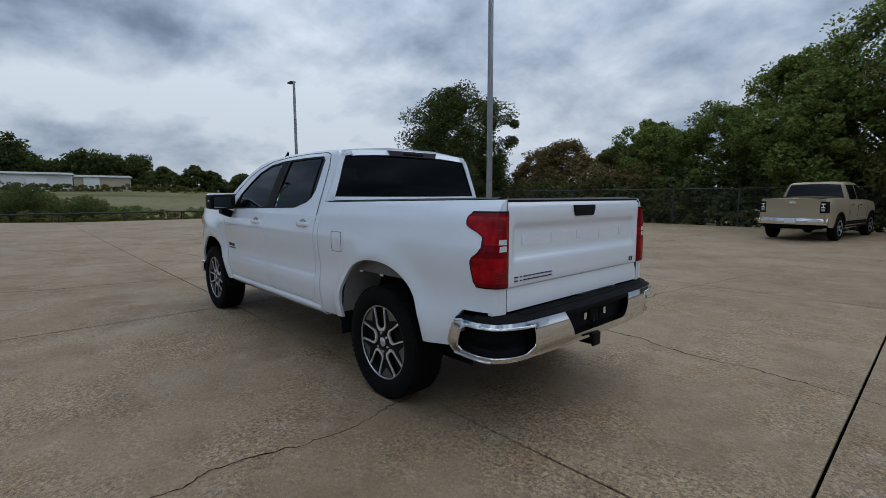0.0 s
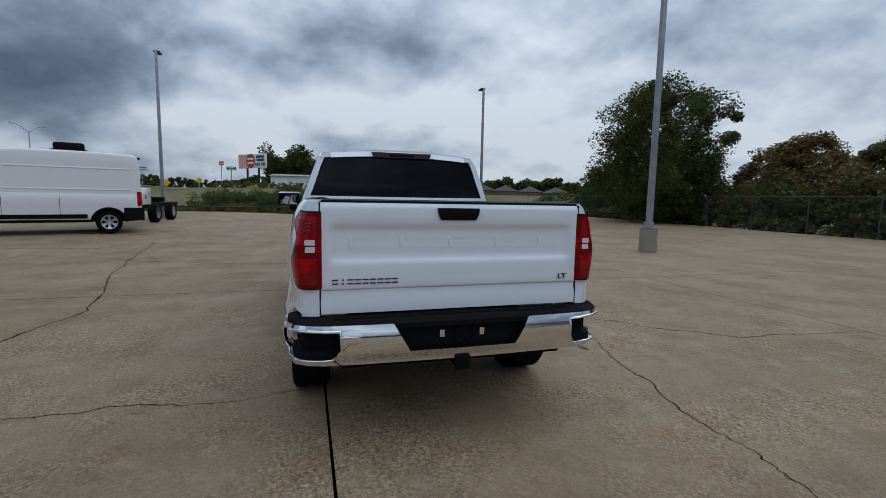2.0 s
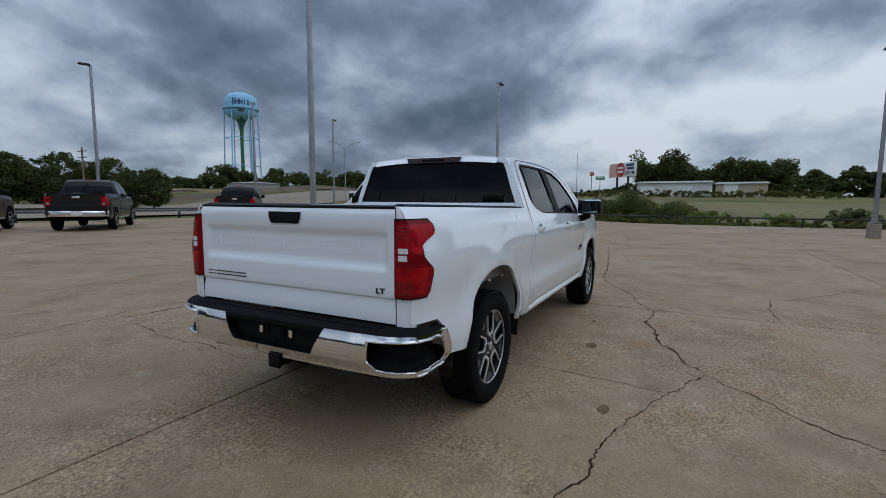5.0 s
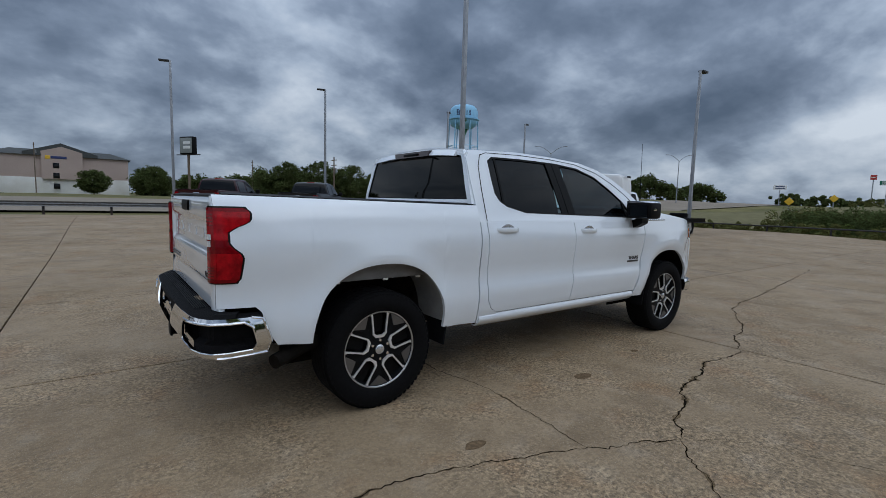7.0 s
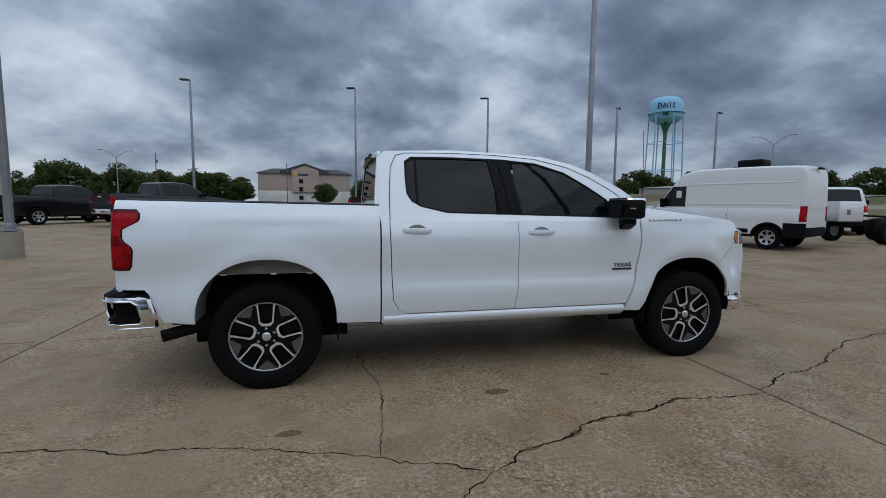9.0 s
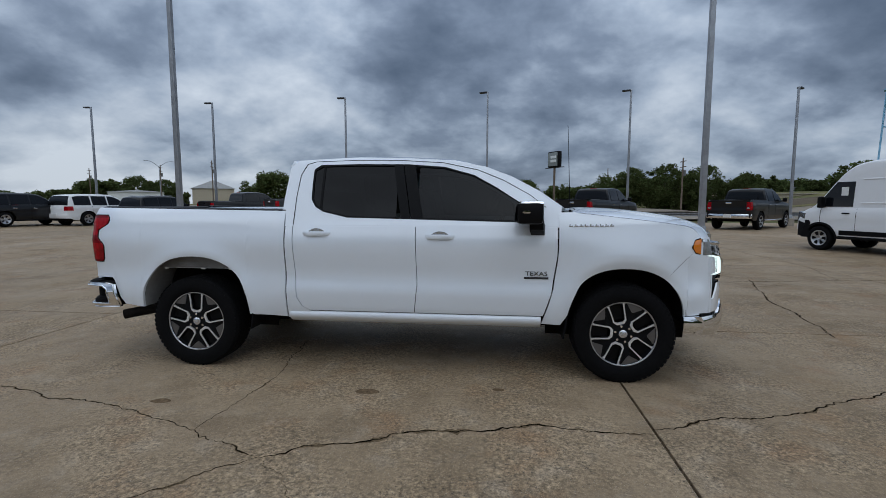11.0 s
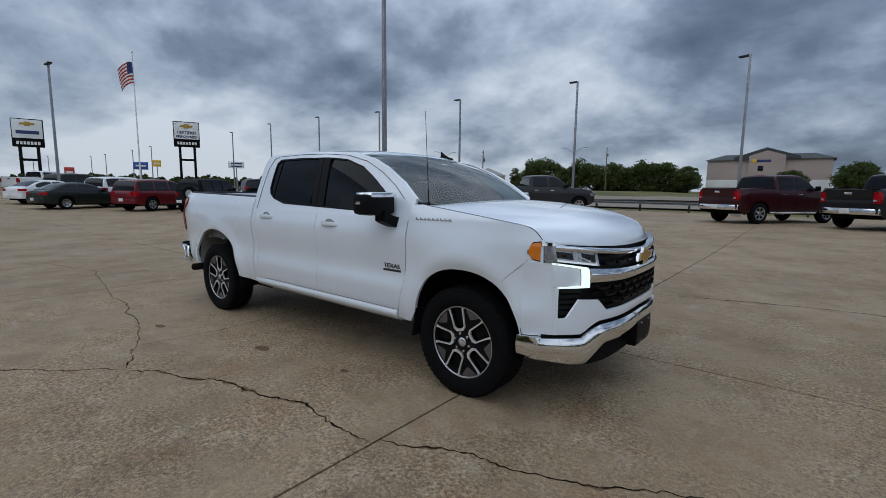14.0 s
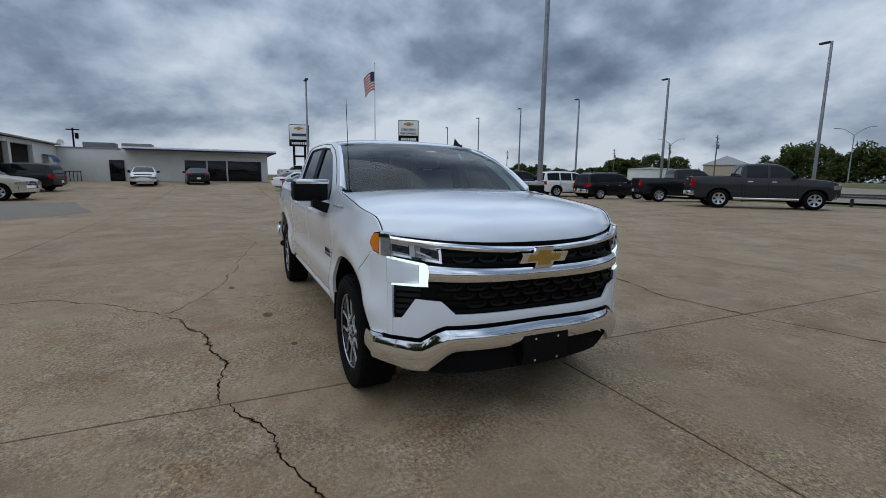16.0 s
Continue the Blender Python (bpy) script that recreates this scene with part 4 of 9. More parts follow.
# windscreen
wx = lambda s_, v: interp(v, [(0, 2.400), (1, 3.285)]) + (0.085 + 0.09 * v) * (1 - s_ * s_) + 0.04 * math.sin(math.pi * v)
wz = lambda s_, v: interp(v, [(0, 1.836), (1, 1.425)]) + (0.032 - 0.085 * v) * (1 - s_ * s_) + 0.045 * math.sin(math.pi * v)
wy = lambda s_, v: s_ * interp(v, [(0, 0.715), (0.5, 0.80), (1, 0.872)])
bm = bmesh.new()
sheet(bm, spread(-1, 1, 20), spread(0, 1, 14), lambda a, v: (wx(a, v), wy(a, v), wz(a, v)), (1, 0, 1))
screen = part("windscreen", bm, M_SCREEN, truck, "clear sloping windscreen")
screen.visible_shadow = False
for s in (-1, 1):
    bm = bmesh.new()
    shell(bm, spread(0, 1, 12), [0.945, 1.0], lambda v, a: (wx(a, v) - 0.004, s * wy(a, v), wz(a, v) - 0.004), (-0.01, 0, -0.01))
    part("screen_border", bm, M_SATIN, screen)
    pl = [((2.33, 1.862), 0), ((2.61, 1.806), 0.27), ((2.84, 1.715), 0.5), ((3.08, 1.585), 0.76), ((3.26, 1.455), 1.0)]
    bm = bmesh.new()
    def pillar(i, t):
        (x, z), v = pl[i]
        o = Vector((x, s * green_y(z), z))
        w = Vector((wx(1.0, v), s * wy(1.0, v), wz(1.0, v)))
        p = o.lerp(w, t)
        n_ = Vector((0.5, s * 0.5, 0.7)) * 0.014 * math.sin(math.pi * t)
        return p + n_
    shell(bm, range(5), spread(0, 1, 4), pillar, (-0.02, -0.02 * s, -0.02))
    part("windscreen_pillar", bm, M_WHITE, truck)
bm = bmesh.new()
shell(bm, spread(-1, 1, 20), [0, 0.12], lambda a, v: (wx(a, v * 0.5) - 0.003, wy(a, v * 0.5), wz(a, v * 0.5) - 0.004), (-0.008, 0, -0.008))
part("screen_border", bm, M_SATIN, screen)
bm = bmesh.new()
shell(bm, spread(-1, 1, 20), [0, 1], lambda a, v: (wx(a, 1) - 0.03 + 0.16 * v * (1 - 0.5 * a * a), wy(a, 1), wz(a, 1) - 0.012 - 0.012 * v), (0, 0, -0.03))
part("cowl", bm, M_SATIN, truck, "black plastic scuttle")
for y0, y1 in ((-0.62, -0.02), (0.05, 0.70)):
    bm = bmesh.new()
    sweep(bm, [(wx(y / 0.872, 0.990) + 0.010, y, wz(y / 0.872, 0.990) + 0.007) for y in spread(y0, y1, 7)], 0.007, 6)
    part("wiper", bm, M_SATIN, screen, "black wiper blade")
bm = bmesh.new()
tube(bm, (3.335, -0.855, 1.385), (3.335, -0.855, 1.43), 0.014, 0.008, 8)
tube(bm, (3.335, -0.855, 1.42), (3.30, -0.862, 2.13), 0.0035, 0.002, 6)
part("whip_aerial", bm, M_SATIN, truck, "thin black whip aerial")
bm = bmesh.new()
box(bm, (wx(0.05, 0.16) - 0.03, 0.05, wz(0.05, 0.16) - 0.05), (0.14, 0.14, 0.07), 0.02)
part("sensor_pod", bm, M_SATIN, screen)
bm = bmesh.new()
box(bm, (wx(0.05, 0.30) - 0.07, 0.05, wz(0.05, 0.30) - 0.05), (0.03, 0.26, 0.075), 0.02)
part("inside_mirror", bm, M_SATIN, screen)
bm = bmesh.new()
sheet(bm, [0.09, 0.235], [0.185, 0.225], lambda a, v: (wx(a, v) - 0.010, wy(a, v), wz(a, v) - 0.008), (1, 0, 1))
part("windscreen_sticker", bm, mat("pale_green_sticker", (0.62, 0.75, 0.25), 0.6), screen, "pale green sticker")

# bonnet
hx0 = lambda v: 3.335 + 0.115 * (1 - v * v)
hx1 = lambda v: 4.685 - 0.318 * abs(v) ** 2.6
hy = lambda x: side_y(x, fender_top(x)) - 0.022
bm = bmesh.new()
def hood(u, v):
    x = hx0(v) + (hx1(v) - hx0(v)) * u
    y = v * hy(min(x, 4.36))
    middle = interp(hx0(0) + (hx1(0) - hx0(0)) * u, BONNET)
    edge = fender_top(hx0(1) + (hx1(1) - hx0(1)) * u) - 0.004
    return (x, y, middle + (edge - middle) * abs(v) ** 2.4)
shell(bm, spread(0, 0.10, 5) + spread(0.14, 0.78, 14) + [0.81, 0.84, 0.87, 0.895, 0.92, 0.94, 0.955, 0.97, 0.985, 1.0], spread(-1, 1, 36), hood, (0, 0, -0.016))
part("bonnet", bm, M_WHITE, truck, "white bonnet with a raised middle")
for s in (1, -1):
    bm = bmesh.new()
    line = [Vector((x, s * (hy(x) + 0.010), fender_top(x) - 0.001)) for x in spread(3.36, 4.20, 12) + [4.24, 4.28, 4.30, 4.32, 4.345, 4.36]]
    sweep(bm, line, 0.0042, 6)
    part("bonnet_gap", bm, M_JOINT, truck, "dark shut line beside the bonnet")


def patch(name, material, y0, y1, low, high, out=0.0, thick=0.03, label="", parent=None, ny_=24, nz_=4, both=False, bulge=0.004):
    """A curved plate on the truck's nose between two heights."""
    made = []
    for s in ((1, -1) if both else (1,)):
        bm = bmesh.new()
        lo_, hi_ = (low if callable(low) else (lambda y: low)), (high if callable(high) else (lambda y: high))
        shell(bm, ny_ if isinstance(ny_, list) else spread(y0, y1, ny_), spread(0, 1, nz_), lambda y, v: ((lambda z: (front_x(y, z) + out - bulge * (2 * v - 1) ** 2, s * y, z))(lo_(y) + (hi_(y) - lo_(y)) * v)), (-thick, 0, 0))
        made.append(part(name, bm, material, parent or truck, label))
    return made


patch("grille_backing", M_SATIN, -0.915, 0.915, 0.50, 1.162, -0.045, 0.03, "black backing of the grille", ny_=40)
bumper_top = lambda y: interp(abs(y), [(0, 0.655), (0.62, 0.645), (0.68, 0.62), (0.75, 0.565), (1.0, 0.572)])
bumper_low = lambda y: interp(abs(y), [(0, 0.520), (0.55, 0.515), (0.60, 0.50), (0.72, 0.385), (0.80, 0.385), (1.0, 0.435)])
fascia_top = lambda y: interp(abs(y), [(0, 0.735), (0.56, 0.735), (0.64, 0.815), (0.77, 0.825), (0.835, 0.705), (0.880, 0.700), (0.890, 0.90), (1.0, 0.93)])
nose = patch("front_fascia", M_WHITE, -0.905, 0.905, lambda y: bumper_top(y) + 0.024, fascia_top, 0.004, 0.014, "white painted front fascia", ny_=sorted(spread(-0.905, 0.905, 60) + [q * v for q in (1, -1) for v in (0.56, 0.585, 0.615, 0.64, 0.77, 0.79, 0.815, 0.835, 0.880, 0.885, 0.890)]), nz_=5)[0]
bumper = patch("front_bumper", M_CHROME, -0.978, 0.978, bumper_low, bumper_top, 0.035, 0.05, "chrome front bumper bar", ny_=60, nz_=8, bulge=0.024)[0]
for s in (1, -1):
    bm = bmesh.new()

    def bumper_end(u, v):
        q = front_x(0.978, 0.5) + 0.035
        z = bumper_low(0.978) + 0.012 * u + (bumper_top(0.978) - bumper_low(0.978) - 0.012 * u) * v
        return (q + (4.235 - q) * u, s * (0.978 + 0.016 * math.sin(1.3 * u) - 0.024 * (2 * v - 1) ** 2 * 0.6), z)

    shell(bm, spread(0, 1, 8), spread(0, 1, 8), bumper_end, (0, -0.04 * s, 0))
    part("bumper_end", bm, M_CHROME, bumper, "chrome bumper end")
patch("air_dam", M_TEXTURED, -0.80, 0.80, lambda y: interp(abs(y), [(0, 0.33), (0.6, 0.34), (0.8, 0.385)]), lambda y: interp(abs(y), [(0, 0.515), (0.55, 0.51), (0.68, 0.42), (0.80, 0.385)]), -0.065, 0.06, "black plastic air dam", parent=bumper)
patch("plate_holder", M_SATIN, -0.135, 0.205, 0.385, 0.575, 0.040, 0.07, "empty black number plate holder", parent=bumper, ny_=4)
for y, z in ((-0.05, 0.55), (0.12, 0.55), (-0.05, 0.41), (0.12, 0.41)):
    bm = bmesh.new()
    tube(bm, (front_x(y, z) + 0.038, y, z), (front_x(y, z) + 0.045, y, z), 0.008, seg=8)
    part("plate_bolt", bm, M_CHROME, bumper)
grille = patch("chrome_mid_bar", M_CHROME, -0.715, 0.715, lambda y: 0.925 + 0.012 * (abs(y) / 0.7) ** 2, lambda y: 1.000 + 0.028 * (abs(y) / 0.7) ** 2, 0.022, 0.05, "broad chrome grille bar", ny_=40, bulge=0.014)[0]
patch("chrome_top_bar", M_CHROME, -0.885, 0.885, lambda y: 1.088 + 0.068 * (abs(y) / 0.9) ** 1.6, lambda y: 1.124 + 0.064 * (abs(y) / 0.9) ** 1.6, 0.018, 0.04, "slim chrome bar under the bonnet", ny_=40, bulge=0.007)
for z in (0.750, 0.800, 0.855, 0.905, 1.030, 1.085):
    w = 0.57 + 0.13 * (z - 0.735) / 0.17 if z < 1 else 0.66
    patch("grille_slat", M_SATIN, -w, w, z - 0.011, z + 0.011, -0.018, 0.02, parent=grille, ny_=30, nz_=1)
# staggered short bars with turned-up ends, standing in front of the slats
for row, z in enumerate((0.785, 0.838, 0.888, 1.052)):
    w = 0.545 + 0.13 * (z - 0.735) / 0.17 if z < 1 else 0.66
    for k in range(-5, 6):
        yc = 0.148 * (k + 0.5 * (row % 2))
        if abs(yc) + 0.05 < w and not (row == 3 and abs(yc) < 0.16):
            foot = lambda y, c=yc, b=z: b - 0.010 + 0.020 * min(1.0, abs(y - c) / 0.058) ** 5
            patch("grille_bar", M_GRILLE, yc - 0.058, yc + 0.058, foot, lambda y, g=foot: g(y) + 0.014, 0.006, 0.024, parent=grille, ny_=9, nz_=1)
# cross-shaped emblem
for nm, k, m_, o in (("emblem_rim", 0.98, M_CHROME, 0.040), ("emblem", 0.70, M_GOLD, 0.0425)):
    bm = bmesh.new()
    pts = [(-0.185, -0.030), (-0.155, 0.030), (-0.072, 0.030), (-0.062, 0.064), (0.072, 0.064), (0.062, 0.030), (0.185, 0.030), (0.155, -0.030), (0.072, -0.030), (0.062, -0.064), (-0.072, -0.064), (-0.062, -0.030)]
    mm = Matrix(((0, 0, 1, front_x(0, 1.06) + o - 0.02), (1, 0, 0, 0.0), (0, 1, 0, 1.06), (0, 0, 0, 1)))
    prism(bm, [(a * k, b * k + (0.0 if k == 1 else 0.0)) for a, b in pts], 0.02, mm)
    part(nm, bm, m_, grille, "gold cross-shaped emblem" if k < 1 else "")
for s in (1, -1):
    lamp = new("headlamp")
    lamp.parent = truck
    tagged(lamp, "headlamp with amber corner and lit running light")

    def nose_patch(nm, m_, y0, y1, lo_, hi_, out, thick, label="", n_=10, k_=3):
        bm = bmesh.new()
        shell(bm, spread(y0, y1, n_), spread(0, 1, k_), lambda y, v: ((lambda z: (front_x(y, z) + out, s * y, z))(lo_(y) + (hi_(y) - lo_(y)) * v)), (-thick, 0, 0))
        part(nm, bm, m_, lamp, label)

    nose_patch("reflector", M_LAMPIN, 0.655, 0.908, lambda y: 1.045 + 0.13 * (y - 0.655), lambda y: 1.132 + 0.27 * (y - 0.655), -0.004, 0.04, "bright headlamp housing behind a clear lens")
    lamp_lo = lambda y: 1.043 + 0.15 * (y - 0.655)
    nose_patch("lamp_frame", M_CHROME, 0.640, 0.905, lamp_lo, lambda y: lamp_lo(y) + 0.013, 0.008, 0.02, "bright lamp frame", 12, 2)
    nose_patch("lamp_frame", M_CHROME, 0.640, 0.654, lambda y: 1.045, lambda y: 1.118, 0.008, 0.03, "bright lamp frame", 4, 3)
    lamp_hi = lambda y: lamp_lo(y) + 0.082 + 0.10 * (y - 0.655)
    nose_patch("lamp_frame", M_CHROME, 0.640, 0.905, lambda y: lamp_hi(y), lambda y: lamp_hi(y) + 0.012, 0.008, 0.02, "bright lamp frame", 12, 2)
    nose_patch("lamp_divider", M_SILVER, 0.772, 0.796, lambda y: lamp_lo(y) + 0.014, lambda y: lamp_lo(y) + 0.085, 0.004, 0.02, "silver divider", 3, 2)
    nose_patch("lamp_blade", M_SILVER, 0.69, 0.765, lambda y: lamp_lo(y) + 0.018 + 0.3 * (y - 0.69), lambda y: lamp_lo(y) + 0.030 + 0.3 * (y - 0.69), 0.001, 0.02, "silver reflector blade", 5, 2)
    nose_patch("lamp_blade", M_SILVER, 0.80, 0.90, lambda y: lamp_lo(y) + 0.066, lambda y: lamp_lo(y) + 0.080, 0.001, 0.02, "silver reflector blade", 5, 2)
    for y0 in (0.700, 0.835):
        zc = lamp_lo(y0) + 0.048
        nose_patch("projector", M_LAMPDARK, y0 - 0.046, y0 + 0.042, lambda y: zc - 0.024 + 0.2 * (y - y0), lambda y: zc + 0.024 + 0.2 * (y - y0), 0.000, 0.02, "dark projector cell", 4, 3)
        bm = bmesh.new()
        bmesh.ops.create_uvsphere(bm, u_segments=12, v_segments=8, radius=0.017, matrix=Matrix.Translation((front_x(y0, zc) - 0.009, s * y0, zc)))
        part("projector_lens", bm, M_DARKGLASS, lamp)
    for nm, m_, g_, o_, lab in (("lens_surround", M_SATIN, 0.008, 0.003, "black lens surround"), ("corner_lens", M_AMBER, 0.0, 0.008, "amber corner lens")):
        bm = bmesh.new()
        a_lo = lambda x: interp(x, [(4.292, 1.128), (4.315, 1.092), (4.365, 1.078)]) - g_
        a_hi = lambda x: interp(x, [(4.292, 1.140), (4.302, 1.176), (4.315, 1.190), (4.365, 1.200)]) + g_
        shell(bm, spread(4.292 - g_, 4.362, 10), spread(0, 1, 5), lambda x, v: ((lambda z: (x, s * (side_y(min(x, 4.335), z) + o_ - 0.5 * max(0, x - 4.335)), z))(a_lo(x) + (a_hi(x) - a_lo(x)) * v)), (-0.004, -0.02 * s, 0))
        part(nm, bm, m_, lamp, lab)
    nose_patch("running_light", M_DRL, 0.720, 0.905, lambda y: 1.020 + 0.21 * (y - 0.720), lambda y: 1.036 + 0.19 * (y - 0.720), 0.005, 0.02, "lit white running light", 10, 2)
    nose_patch("running_light", M_DRL, 0.714, 0.752, lambda y: 0.903, lambda y: 1.022 + 0.23 * (y - 0.72), 0.007, 0.02, "lit white running light", 5, 3)
    nose_patch("running_light", M_DRL, 0.720, 0.890, lambda y: 0.902, lambda y: 0.913, 0.005, 0.02, "lit white running light", 10, 2)
    bm = bmesh.new()

    def pocket(y, v):
        z = 0.914 + (0.104 + 0.21 * (y - 0.720)) * v
        return (front_x(y, z) + 0.006 - 0.024 * smooth01((0.870 - y) / 0.11), s * y, z)

    shell(bm, spread(0.752, 0.907, 12), spread(0, 1, 4), pocket, (-0.02, 0, 0))
    part("lamp_pocket", bm, M_WHITE, lamp, "white pocket inside the running light")
    bm = bmesh.new()

    def nose_corner(t, z):
        p0 = Vector((4.262, side_y(4.262, z) + 0.0012))
        p2 = Vector((front_x(0.886, z) + 0.007, 0.886))
        p1 = Vector((4.372 + 0.2 * (p2.x - 4.40), side_y(4.262, z) - 0.024))
        p = p0 * (1 - t) ** 2 + p1 * 2 * t * (1 - t) + p2 * t * t
        return (p.x, s * p.y, z)

    shell(bm, spread(0, 1, 12), [0.592] + spread(0.62, 1.068, 12), nose_corner, (-0.02, -0.02 * s, 0))
    part("fascia_corner", bm, M_WHITE, nose, "white fascia corner")
    bm = bmesh.new()
    shell(bm, spread(0.62, 1.0, 6), spread(1.070, 1.196, 4), lambda t, z: Vector(nose_corner(t, z)) + Vector((0.006, 0.004 * s, 0)), (-0.02, -0.02 * s, 0))
    part("lamp_corner", bm, M_LAMPIN, lamp, "bright corner of the lamp housing")
    bm = bmesh.new()
    shell(bm, spread(0.50, 1.0, 7), [1.178, 1.199], lambda t, z: Vector(nose_corner(t, z)) + Vector((0.009, 0.005 * s, 0)), (-0.02, -0.02 * s, 0))
    part("lamp_frame", bm, M_CHROME, lamp, "bright lamp frame")
    bm = bmesh.new()
    seam_ = [(4.285, 1.080), (4.25, 1.045), (4.20, 1.00), (4.15, 0.955), (4.115, 0.915)]
    shell(bm, range(5), [0, 1], lambda i, v: (seam_[i][0] + 0.0022 * v, s * (side_y(*seam_[i]) + 0.0015), seam_[i][1]), (0, -0.003 * s, 0))
    part("fender_seam", bm, M_JOINT, nose)
    vent = new("corner_vent")
    vent.parent = truck
    tagged(vent, "black slatted corner vent")
    for k in range(5):
        z = 0.725 + 0.036 * k
        bm = bmesh.new()
        y_in = 0.74
        shell(bm, spread(y_in, 0.888, 6), [0, 1], lambda y, v: (front_x(y, z) - 0.022 - 0.012 * v, s * y, z + 0.020 * v), (-0.02, 0, 0))
        part("slat", bm, M_SATIN, vent)
    bm = bmesh.new()
    tube(bm, (front_x(0.55, 0.45) - 0.16, s * 0.55, 0.44), (front_x(0.55, 0.45) - 0.06, s * 0.55, 0.44), 0.022, seg=10)
    part("tow_eye", bm, M_SATIN, bumper)

# tailgate
def gate_x(y, z):
    x = -1.030
    x += 0.018 * smooth01((z - 1.40) / 0.045)
    hollow = smooth01((0.785 - abs(y)) / 0.06) * smooth01((z - 1.075) / 0.05) * (1 - smooth01((z - 1.27) / 0.05))
    x += 0.020 * hollow
    x += 0.010 * smooth01((0.94 - z) / 0.012) - 0.010 * smooth01((0.915 - z) / 0.06)
    return x


bm = bmesh.new()
ysx = spread(-0.814, -0.66, 9) + spread(-0.6, 0.6, 16) + spread(0.66, 0.814, 9)
zsx = [0.795, 0.82, 0.87, 0.905, 0.92, 0.93, 0.936, 0.945, 0.98, 1.03, 1.07, 1.085, 1.10, 1.12, 1.14, 1.2, 1.25, 1.27, 1.285, 1.30, 1.32, 1.36, 1.395, 1.41, 1.425, 1.437]
shell(bm, ysx, zsx, lambda y, z: (gate_x(y, z), y, z), (0.05, 0, 0))
gate = part("tailgate", bm, M_WHITE, truck, "white tailgate with embossed blocks")
bm = bmesh.new()
shell(bm, spread(-0.811, 0.811, 16), [0, 0.5, 1], lambda y, v: (-1.018 + 0.055 * v, y, 1.440 + 0.008 * math.sin(math.pi * v) + 0.004), (0, 0, -0.012))
part("top_cap", bm, M_SATIN, gate, "black top cap")
bm = bmesh.new()
shell(bm, spread(-1, 1, 10), spread(0, 1, 4), lambda u, v: (-1.040 - 0.004 * math.sin(math.pi * v), 0.005 + u * (0.132 - 0.022 * (1 - v) ** 2), 1.335 + 0.072 * v), (0.04, 0, 0))
part("gate_handle", bm, M_SATIN, gate, "black tailgate handle")
# embossed row of nine plain blocks with slanted sides
for k in range(9):
    yc = 0.60 - 0.150 * k
    for dz, h_, w_ in ((0.030, 0.011, 0.128), (-0.030, 0.011, 0.128)):
        bm = bmesh.new()
        mm = Matrix(((0, 0, -1, gate_x(0, 1.2) + 0.001), (-1, 0, 0, yc), (0, 1, 0, 1.205 + dz), (0, 0, 0, 1)))
        sl = 0.012
        prism(bm, [(-w_ / 2, -h_ / 2), (w_ / 2 - sl, -h_ / 2), (w_ / 2, h_ / 2), (-w_ / 2 + sl, h_ / 2)], 0.003, mm)
        part("embossed_block", bm, M_WHITE, gate)
    if k % 2 == 0:
        bm = bmesh.new()
        box(bm, (gate_x(0, 1.2) - 0.0005, yc + 0.05, 1.205), (0.005, 0.022, 0.06), 0.002)
        part("embossed_block", bm, M_WHITE, gate)
for k in range(9):
    yc = 0.735 - 0.043 * k
    for dz in (0.011, -0.011):
        bm = bmesh.new()
        box(bm, (gate_x(0.6, 0.98) - 0.003, yc, 0.98 + dz), (0.006, 0.034 if k != 1 else 0.012, 0.007), 0.001)
        part("badge_block", bm, M_BADGE, gate)
lettering("LT", 0.044, M_BADGE, gate, Matrix.Translation((gate_x(0.7, 0.97) - 0.003, -0.715, 0.960)) @ Matrix.Rotation(radians(-90), 4, "Z") @ Matrix.Rotation(radians(90), 4, "X"), 0.006, stretch=1.3, bold=0.001)

# bed corners: white posts beside the tailgate
for s in (1, -1):
    bm = bmesh.new()
    shell(bm, spread(0, 1, 5), spread(0.785, 1.438, 12), lambda u, z: (-1.030 + 0.022 * u * u, s * (0.822 + (side_y(-1.02, z) - 0.822 + 0.001) * u), z), (0.03, 0, 0))
    part("bed_corner", bm, M_WHITE, truck)
    # near-black strip drawn in the tailgate gap, for the shade inside it
    bm = bmesh.new()
    box(bm, (-1.012, s * 0.818, 1.11), (0.03, 0.010, 0.64))
    part("gate_gap_seal", bm, M_JOINT, truck)

# tail lamps
LOBES = [(0.950, -0.925), (0.968, -0.908), (1.02, -0.900), (1.09, -0.892), (1.115, -0.902), (1.145, -0.940), (1.175, -0.962), (1.235, -0.962), (1.262, -0.922), (1.285, -0.868), (1.30, -0.848), (1.345, -0.843), (1.360, -0.850), (1.372, -0.872)]
def waist(z):
    """Half-width of the lamp's outer edge, pinched between its two lobes."""
    return side_y(-1.02, 1.1 if z < 1.1 else z) - 0.010 - 0.013 * math.exp(-((z - 1.165) / 0.030) ** 2)


def lamp_path(z, t):
    xf = interp(z, LOBES)
    pts = [Vector((-1.044, 0.821, z)), Vector((-1.050, 0.850, z)), Vector((-1.044, waist(z) - 0.026, z)), Vector((-1.024, side_y(-1.02, z) + 0.006, z)), Vector((min(-0.985, xf - 0.012), side_y(-0.975, z) + 0.010, z)), Vector((xf, side_y(xf, z) + 0.008, z))]
    i = min(int(t * 5), 4)
    return pts[i].lerp(pts[i + 1], t * 5 - i)


